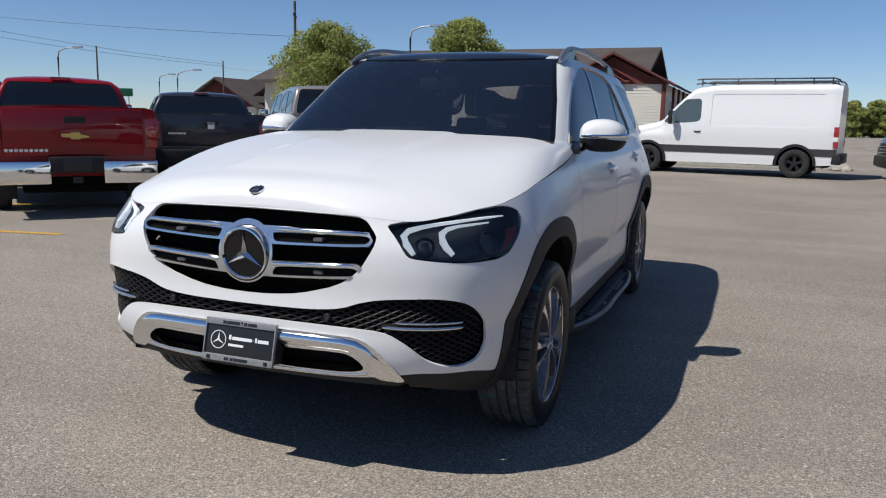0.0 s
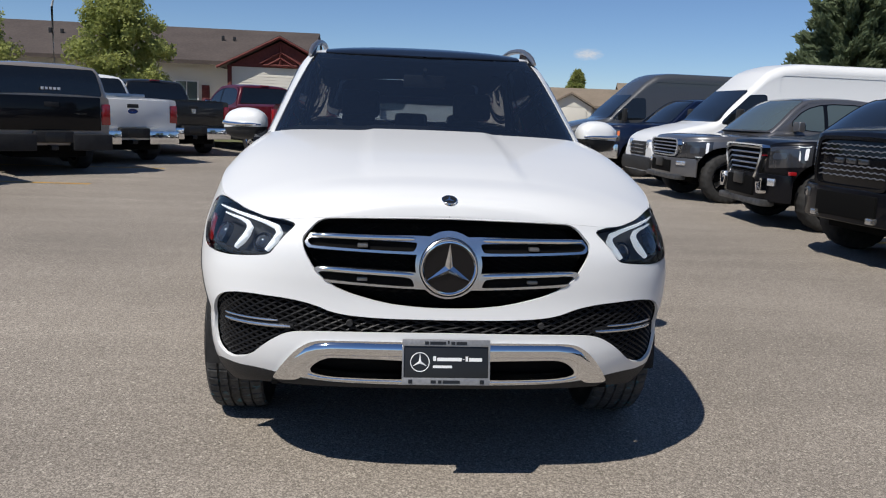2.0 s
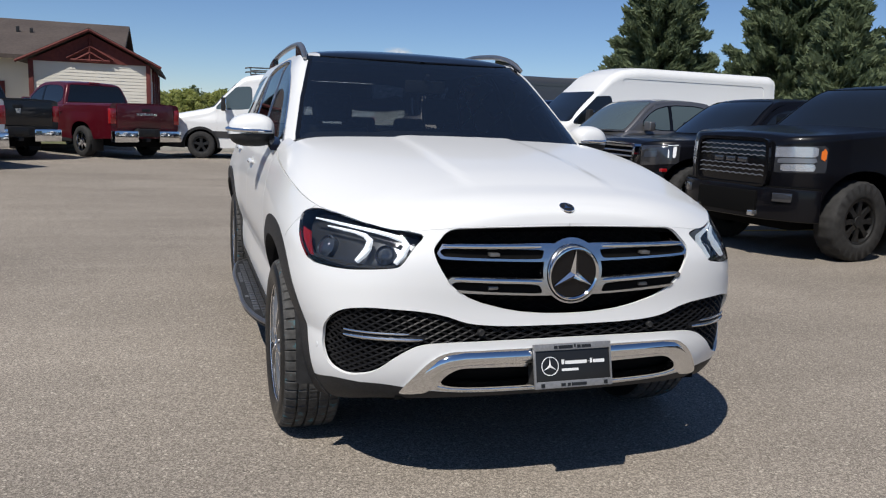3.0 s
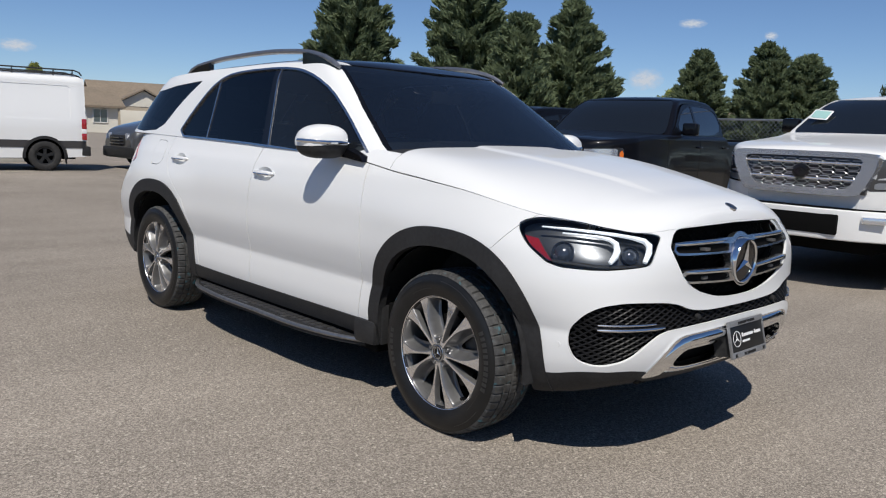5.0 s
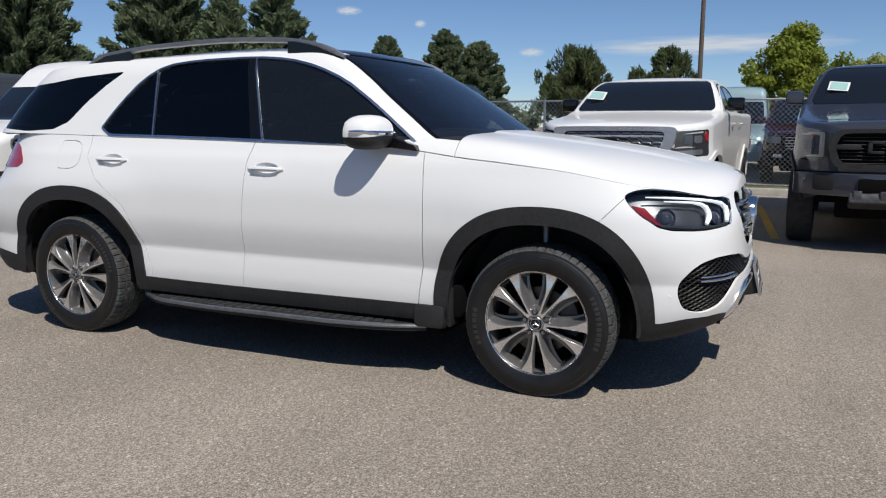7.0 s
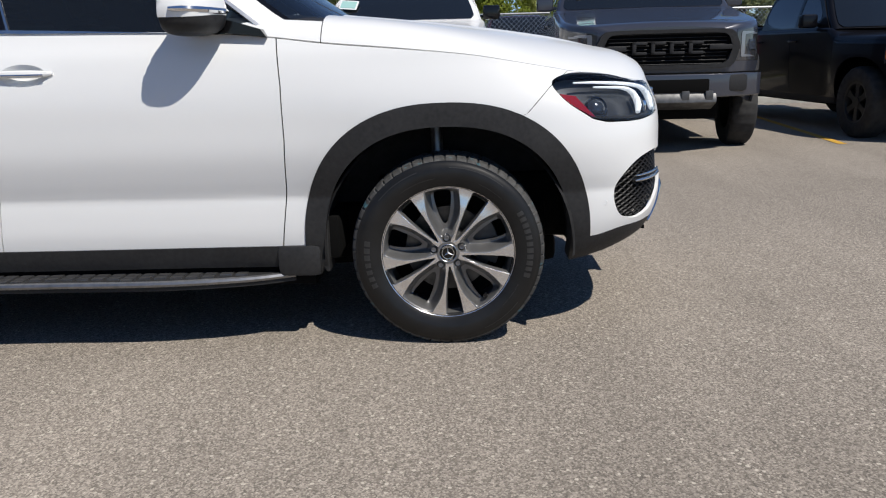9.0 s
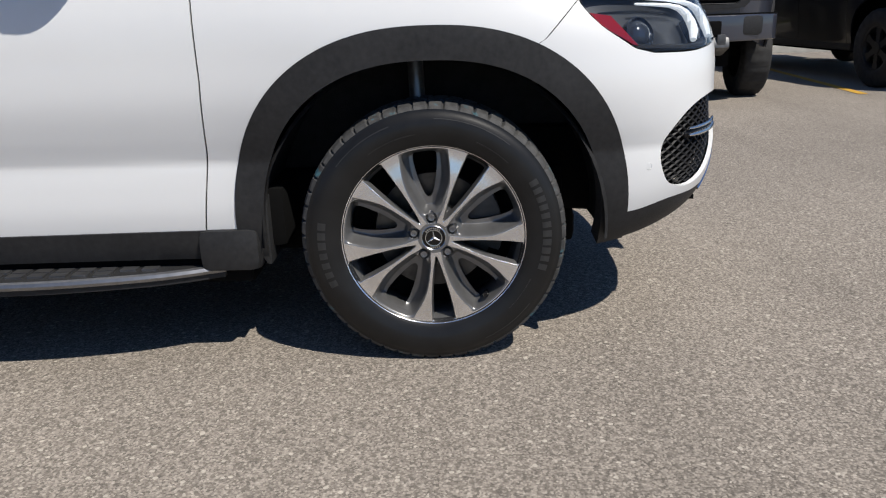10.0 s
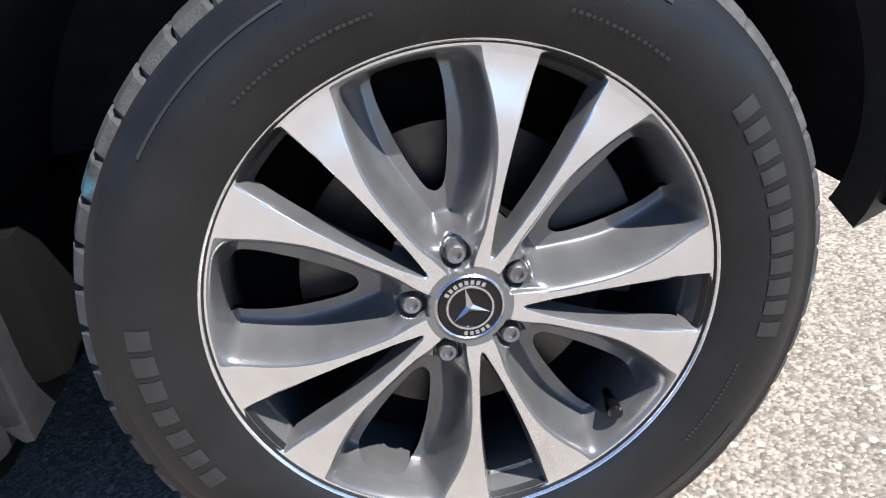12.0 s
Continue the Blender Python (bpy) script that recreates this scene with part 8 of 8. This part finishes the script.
M_SIDING = siding("cream_siding", (0.66, 0.63, 0.55))
M_TAN = siding("tan_siding", (0.42, 0.36, 0.28))
M_REDWOOD = vary(mat("dark_red_boards", (0.11, 0.022, 0.018), 0.8), (0.085, 0.016, 0.014), (0.14, 0.03, 0.024), 6)
M_SHINGLE = vary(mat("brown_shingles", (0.11, 0.085, 0.07), 0.95), (0.052, 0.040, 0.035), (0.092, 0.073, 0.063), 6, size2=.5, bump=.4, bump_scale=12)
M_TANROOF = vary(mat("tan_shingles", (0.21, 0.165, 0.12), 0.95), (0.16, 0.13, 0.095), (0.26, 0.205, 0.15), 6, size2=.5, bump=.4, bump_scale=12)
M_TRIMWHITE = mat("white_trim", (0.7, 0.69, 0.66), 0.6)


def gable_roof(parent, x0, x1, y0, y1, z0, z1, along, material, over=.5, thick=.18):
    """Two slopes that meet on a ridge along x or y."""
    bm = bmesh.new()
    if along == "x":
        ym = (y0 + y1) / 2
        prism(bm, [(y0 - over, z0 - over * .25), (ym, z1), (y1 + over, z0 - over * .25), (y1 + over, z0 - over * .25 - thick), (ym, z1 - thick), (y0 - over, z0 - over * .25 - thick)], x0 - over, x1 + over, "x")
    else:
        xm = (x0 + x1) / 2
        prism(bm, [(x0 - over, z0 - over * .25), (xm, z1), (x1 + over, z0 - over * .25), (x1 + over, z0 - over * .25 - thick), (xm, z1 - thick), (x0 - over, z0 - over * .25 - thick)], y0 - over, y1 + over, "y")
    return part("roof", bm, material, parent)


def wall_box(parent, x0, x1, y0, y1, z1, material, name="wall"):
    bm = bmesh.new()
    box(bm, x0, x1, y0, y1, -.1, z1)
    return part(name, bm, material, parent)


def boards(parent, x0, x1, y, z0, z1, step, material):
    """Lapped siding boards proud of a wall that faces -y."""
    z = z0
    while z < z1:
        bm = bmesh.new()
        prism(bm, [(y - .03, z), (y - .012, z + step * .97), (y + .02, z + step * .97), (y + .02, z)], x0, x1, "x")
        part("siding_board", bm, material, parent)
        z += step


def window(parent, cx, cy, z0, w, h, face, frame_mat=None):
    """A framed window on a wall that faces -y or +x or -x."""
    m = Matrix.Translation((cx, cy, z0)) @ Matrix.Rotation({"-y": 0, "+x": radians(90), "-x": radians(-90)}[face], 4, "Z")
    bm = bmesh.new()
    for a in ((-w / 2 - .08, w / 2 + .08, -.05, .05, -.08, 0), (-w / 2 - .08, w / 2 + .08, -.05, .05, h, h + .08), (-w / 2 - .08, -w / 2, -.05, .05, 0, h), (w / 2, w / 2 + .08, -.05, .05, 0, h), (-.025, .025, -.04, .04, 0, h)):
        box(bm, *a, 0, 2, m)
    win = part("window", bm, frame_mat or M_TRIMWHITE, parent)
    bm = bmesh.new()
    box(bm, -w / 2, w / 2, -.02, .02, 0, h, 0, 2, m)
    part("pane", bm, M_SKYGLASS, win)


lodge = thing("lodge", "long brown-roofed building with a dark red gable and cream siding", "building", group="buildings")
wall_box(lodge, -9.2, -3.2, 45.2, 64, 3.62, M_SIDING)
boards(lodge, -9.2, -3.2, 45.2, .3, 3.45, .18, M_SIDING)
bm = bmesh.new()
prism(bm, [(-9.3, 3.55), (-3.1, 3.55), (-6.2, 5.12)], 45.1, 45.4, "y")
part("gable", bm, M_REDWOOD, lodge, "dark red boarded gable")
gable_roof(lodge, -9.2, -3.2, 45.2, 64, 3.75, 5.42, "y", M_SHINGLE, .55)
bm = bmesh.new()
for pts in (((-7.4, 3.75), (-6.2, 4.45)), ((-5.0, 3.75), (-6.2, 4.45)), ((-6.2, 3.6), (-6.2, 4.9)), ((-7.2, 3.68), (-5.2, 3.68)), ((-6.9, 3.7), (-6.2, 4.1)), ((-5.5, 3.7), (-6.2, 4.1))):
    tube(bm, [(x, 44.98, z) for x, z in pts], .07, 4)
part("gable_truss", bm, M_REDWOOD, lodge, "red timber truss in the gable")
for x in (-9.2, -3.2):
    block("corner_post", lodge, M_REDWOOD, (x - .12, x + .12, 45.05, 45.3, 0, 3.6), .01)
for sx in (-1, 1):
    bm = bmesh.new()
    tube(bm, [(-6.2 + sx * 3.7, 44.66, 3.44), (-6.2, 44.66, 5.30)], .08, 4)
    part("barge_board", bm, M_REDWOOD, lodge)
for y in (48.5, 52.5, 56.5, 60.5):
    window(lodge, -3.17, y, 1.2, 1.3, 1.5, "+x")
    block("corner_post", lodge, M_REDWOOD, (-3.25, -3.05, y + 1.9, y + 2.15, 0, 3.6), .01)
wall_box(lodge, -35, -9.2, 51.5, 64, 4.0, M_SIDING)
gable_roof(lodge, -35, -5.6, 51, 66, 4.25, 6.85, "x", M_SHINGLE, .7, .25)
for x in (-13.2, -20, -27, -33):
    window(lodge, x, 51.45, 1.3, 1.4, 1.4, "-y")
    block("shutter", lodge, M_REDWOOD, (x + 1.0, x + 1.5, 51.38, 51.5, .1, 2.5), .01)
for x in (-11.6, -23.5, -31):
    block("roof_vent", lodge, M_STEELWHEEL, (x, x + .18, 55.2, 55.4, 5.6, 6.1), .02)
    block("roof_vent", lodge, M_STEELWHEEL, (x + .8, x + .98, 55.2, 55.4, 5.6, 6.05), .02)
small = thing("gable_building", "brown building with two red gables", "building", group="buildings")
for x, y, w, z in ((-50.3, 66, 9, 4.1), (-41.0, 67, 9, 5.5)):
    wall_box(small, x - w / 2, x + w / 2, y, y + 14, z - 2, M_SIDING)
    gable_roof(small, x - w / 2, x + w / 2, y, y + 14, z - 1.9, z + 1.0, "y", M_SHINGLE, .8)
    bm = bmesh.new()
    prism(bm, [(x - w / 2, z - 2.0), (x + w / 2, z - 2.0), (x, z + .75)], y - .1, y + .1, "y")
    part("gable", bm, M_REDWOOD, small)


def house(label, x, y, w, d, z, ridge, turn, garage=True, skin=None, main=1.0, wing=.66):
    skin = skin or M_TAN
    h = thing("house", label, "house", Matrix.Translation((x, y, 0)) @ Matrix.Rotation(radians(turn), 4, "Z"), "houses")
    wall_box(h, -w / 2, w / 2, 0, d, z, skin)
    gable_roof(h, -w / 2, w / 2, 0, d, z + .1, z + ridge * main, "x", M_TANROOF, .6)
    bm = bmesh.new()
    box(bm, -w * .42, 0, -2.2, .3, -.1, z - .2)
    part("wing", bm, skin, h)
    gable_roof(h, -w * .42, 0, -2.2, d * .5, z - .1, z + ridge * wing, "y", M_TANROOF, .5)
    bm = bmesh.new()
    prism(bm, [(-w * .42, z - .25), (0, z - .25), (-w * .21, z + ridge * (wing - .11))], -2.25, -2.1, "y")
    part("gable", bm, M_SIDING, h)
    if garage:
        block("garage_door", h, M_SIDING, (-w * .37, -w * .05, -2.27, -2.18, 0, 2.3), .01, "cream garage door")
    for u in (.15, .34):
        window(h, w * u, -.04, 1.0, 1.2, 1.2, "-y")
    return h


house("tan single-storey house with a low gable roof", 35, 84, 15, 10, 3.0, 2.6, -12)
house("cream two-storey house with a broad shingle roof", 21, 76, 10, 8, 2.6, 1.8, -8, skin=M_SIDING)
house("tan house behind the vans", 35.2, 51, 20, 10, 3.4, 2.9, -35, skin=M_SIDING, main=.62, wing=.92)
house("tan house behind the vans", 47, 70, 14, 10, 3.1, 2.6, -35)
house("tan house with a low roof", 64, 29, 10, 9, 2.4, 1.8, -75)
house("tan house with a low roof", 72, 2.5, 8, 8, 2.2, 1.6, -85)

# ---- chain-link fence ----
M_GALV = vary(mat("galvanised_steel", (0.35, 0.36, 0.37), 0.45, 0.9), (0.28, 0.29, 0.30), (0.42, 0.43, 0.44), 15)
fence = thing("chain_link_fence", "grey galvanised chain-link fence along the lot", "fence")
FX, FZ = 12.9, 1.85
for y in np.arange(-14, 23, 3.0):
    bm = bmesh.new()
    tube(bm, [(FX, y, -.1), (FX, y, FZ + .05)], .03, 8)
    part("post", bm, M_GALV, fence)
for z in (FZ, .12):
    bm = bmesh.new()
    tube(bm, [(FX, -14, z), (FX, 22, z)], .022, 8)
    part("rail", bm, M_GALV, fence)
verts, faces = [], []
for way in (-1, 1):
    for y in np.arange(-16, 12, .10):
        a, b = np.array((FX - .03, y, .1)), np.array((FX - .03, y + way * (FZ - .1), FZ))
        s = np.array((0, .0024, -way * .0024))
        o = np.array((.0024, 0, 0))
        k = len(verts)
        verts += [a - s, a + s, a + o, b - s, b + s, b + o]
        faces += [(k, k + 1, k + 4, k + 3), (k + 1, k + 2, k + 5, k + 4), (k + 2, k, k + 3, k + 5)]
tagged(link_mesh("wire_mesh", verts, faces, M_GALV, fence, smooth=False), "diamond wire mesh", kind="stuff")

# ---- poles, street lamps and cables ----
M_POLE = vary(mat("weathered_pole", (0.09, 0.07, 0.055), 0.9), (0.07, 0.055, 0.04), (0.13, 0.105, 0.085), 8, stretch=(1, 1, .1))


def utility_pole(x, y, h, arms=True, lamp=0.0, thick=.014, turn=0):
    t = thing("utility_pole", "weathered wooden utility pole with crossarm", "utility pole", Matrix.Translation((x, y, 0)) @ Matrix.Rotation(radians(turn), 4, "Z"), "poles")
    bm = bmesh.new()
    tube(bm, [(0, 0, -.2), (0, 0, h)], [h * thick, h * thick * .7], 10)
    part("pole", bm, M_POLE, t)
    if arms:
        bm = bmesh.new()
        box(bm, -1.1, 1.1, -.06, .06, h - 1.0, h - .86, .01)
        part("crossarm", bm, M_POLE, t)
        bm = bmesh.new()
        box(bm, -.8, .8, -.06, .06, h - 2.4, h - 2.28, .01)
        part("crossarm", bm, M_POLE, t)
        for x0 in (-1.0, -.5, .5, 1.0):
            bm = bmesh.new()
            lathe(bm, [(0, .03), (.06, .05), (.12, .04), (.16, .02)], 10, m=Matrix.Translation((x0, 0, h - .86)) @ Matrix.Rotation(radians(-90), 4, "Y"))
            part("insulator", bm, M_BADGE, t)
    if lamp:
        bm = bmesh.new()
        tube(bm, [(0, 0, h * .62), (0, -lamp * .5, h * .66), (0, -lamp, h * .66)], .035, 6)
        part("lamp_arm", bm, M_GALV, t)
    return t


M_LAMPPOST = vary(mat("pale_grey_post", (0.42, 0.43, 0.44), 0.5, 0.2), (0.38, 0.39, 0.40), (0.48, 0.49, 0.50), 6)


def street_lamp(x, y, h, reach, turn=0):
    t = thing("street_lamp", "grey steel street lamp with a long arm", "street lamp", Matrix.Translation((x, y, 0)) @ Matrix.Rotation(radians(turn), 4, "Z"), "street lamps")
    bm = bmesh.new()
    tube(bm, [(0, 0, -.1), (0, 0, h - .6), (.1, 0, h - .2), (reach * .5, 0, h), (reach, 0, h + .05)], [.07, .06, .055, .045, .04], 8)
    part("mast", bm, M_LAMPPOST, t)
    bm = bmesh.new()
    box(bm, reach - .1, reach + .65, -.14, .14, h - .02, h + .12, .04)
    part("lamp_head", bm, M_BADGE, t)
    return t


utility_pole(-27.5, 44, 8.9, turn=118)
utility_pole(30, 2.4, 13, True, 3.0, .008)
utility_pole(-70.5, 70, 8.9, False)
utility_pole(-56, 92, 9.0, False)
street_lamp(-17.5, 40.6, 6.6, 1.4)
street_lamp(-44.5, 40, 5.7, 1.6)
street_lamp(-52.9, 60, 5.0, 1.3)
street_lamp(-42.4, 50, 4.75, 1.7)
utility_pole(-45.3, 60, 6.3, False)
bm = bmesh.new()
tube(bm, [(-25, 68, -.1), (-25, 68, 5.0)], .08, 6)
for k, (a, b, sag) in enumerate((((-27.5, 44, 6.6), (-95, 55, 13.5), .6), ((-45.3, 60, 6.0), (-60, 40, 8.6), .3), ((-45.3, 60, 5.7), (-38.9, 60, 5.2), .1), ((-45.3, 60, 5.8), (-60, 40, 8.0), .3))):
    b_m = bmesh.new()
    pts = []
    for i in range(17):
        q = i / 16
        p = Vector(a).lerp(Vector(b), q)
        p.z -= sag * 4 * q * (1 - q)
        pts.append(p)
    tube(b_m, pts, .013, 5)
    tagged(part("power_cable", b_m, M_STEELWHEEL), "thin dark overhead power cable between poles", "cable", "power cables")
bm.free()

sign = thing("road_sign", "green road sign on two grey posts", "sign", Matrix.Translation((-58, 60, 0)) @ Matrix.Rotation(radians(40), 4, "Z"))
for x in (-.9, .9):
    bm = bmesh.new()
    tube(bm, [(x, 0, -.1), (x, 0, 3.7)], .05, 6)
    part("post", bm, M_GALV, sign)
bm = bmesh.new()
box(bm, -1.3, 1.3, -.08, -.05, 2.9, 3.7, .01)
part("sign_plate", bm, mat("sign_green", (0.01, 0.16, 0.07), 0.4), sign)

# ---- loose stones at the lot's edge ----
M_STONE = vary(mat("field_stone", (.3, .27, .23), .9), (.2, .18, .155), (.42, .38, .33), 9, bump=.4, bump_scale=30)
rng = np.random.default_rng(5)
for k in range(9):
    bm = bmesh.new()
    bmesh.ops.create_icosphere(bm, subdivisions=2, radius=1)
    for v in bm.verts:
        v.co *= 1 + rng.uniform(-.16, .16)
    s = rng.uniform(.10, .22)
    bmesh.ops.transform(bm, verts=bm.verts, matrix=Matrix.Translation((4.4 + rng.uniform(-.5, .5), 22.95 + rng.uniform(-.3, .3), s * .35)) @ Matrix.Rotation(rng.uniform(0, 3), 4, "Z") @ Matrix.Diagonal((s * 1.3, s, s * .7, 1)))
    tagged(part("stone", bm, M_STONE, sharp=30), "rough grey-brown stone on the lot's edge", "stone", "loose stones")

# ---- small clouds, far behind everything ----
M_CLOUD = bpy.data.materials.new("cloud")
M_CLOUD.use_nodes = True
cn, cl = M_CLOUD.node_tree.nodes, M_CLOUD.node_tree.links
cn.clear()
co_, out_ = cn.new("ShaderNodeTexCoord"), cn.new("ShaderNodeOutputMaterial")
nz_, mp_ = cn.new("ShaderNodeTexNoise"), cn.new("ShaderNodeMapping")
nz_.inputs["Scale"].default_value, nz_.inputs["Detail"].default_value = 3.2, 6
gr_ = cn.new("ShaderNodeTexGradient")
gr_.gradient_type = "SPHERICAL"
cl.new(co_.outputs["Object"], mp_.inputs["Vector"])
cl.new(mp_.outputs[0], gr_.inputs["Vector"])
cl.new(mp_.outputs[0], nz_.inputs["Vector"])
am_ = cn.new("ShaderNodeMath")
am_.operation = "MULTIPLY"
cl.new(gr_.outputs[0], am_.inputs[0])
cl.new(nz_.outputs[0], am_.inputs[1])
rg_ = cn.new("ShaderNodeMapRange")
rg_.inputs[1].default_value, rg_.inputs[2].default_value = .10, .42
cl.new(am_.outputs[0], rg_.inputs[0])
# emission stands in for sunlight on the cloud
ms_, tb_, em_ = cn.new("ShaderNodeMixShader"), cn.new("ShaderNodeBsdfTransparent"), cn.new("ShaderNodeEmission")
em_.inputs["Color"].default_value, em_.inputs["Strength"].default_value = (.80, .87, .97, 1), 0.72
cl.new(rg_.outputs[0], ms_.inputs[0])
cl.new(tb_.outputs[0], ms_.inputs[1])
cl.new(em_.outputs[0], ms_.inputs[2])
cl.new(ms_.outputs[0], out_.inputs[0])


def cloud(direction, width, height):
    d = Vector(direction).normalized() * 1200
    bm = bmesh.new()
    bm.faces.new([bm.verts.new(p) for p in ((-1, -1, 0), (1, -1, 0), (1, 1, 0), (-1, 1, 0))])
    ob = part("cloud", bm, M_CLOUD)
    q = d.to_track_quat("Z", "Y")
    ob.matrix_world = Matrix.Translation(d) @ q.to_matrix().to_4x4() @ Matrix.Diagonal((width, height, 1, 1))
    ob.visible_shadow = False
    tagged(ob, "small white fair-weather cloud high in the sky", "cloud", "clouds", "structure")


for way, w, h in (((0.252, 0.964, 0.077), 30, 12), ((0.855, 0.498, 0.139), 26, 9), ((0.898, 0.422, 0.125), 12, 8), ((0.951, 0.295, 0.091), 26, 9), ((0.836, 0.544, 0.074), 34, 22), ((0.99, 0.09, 0.096), 240, 20)):
    cloud(way, w, h)
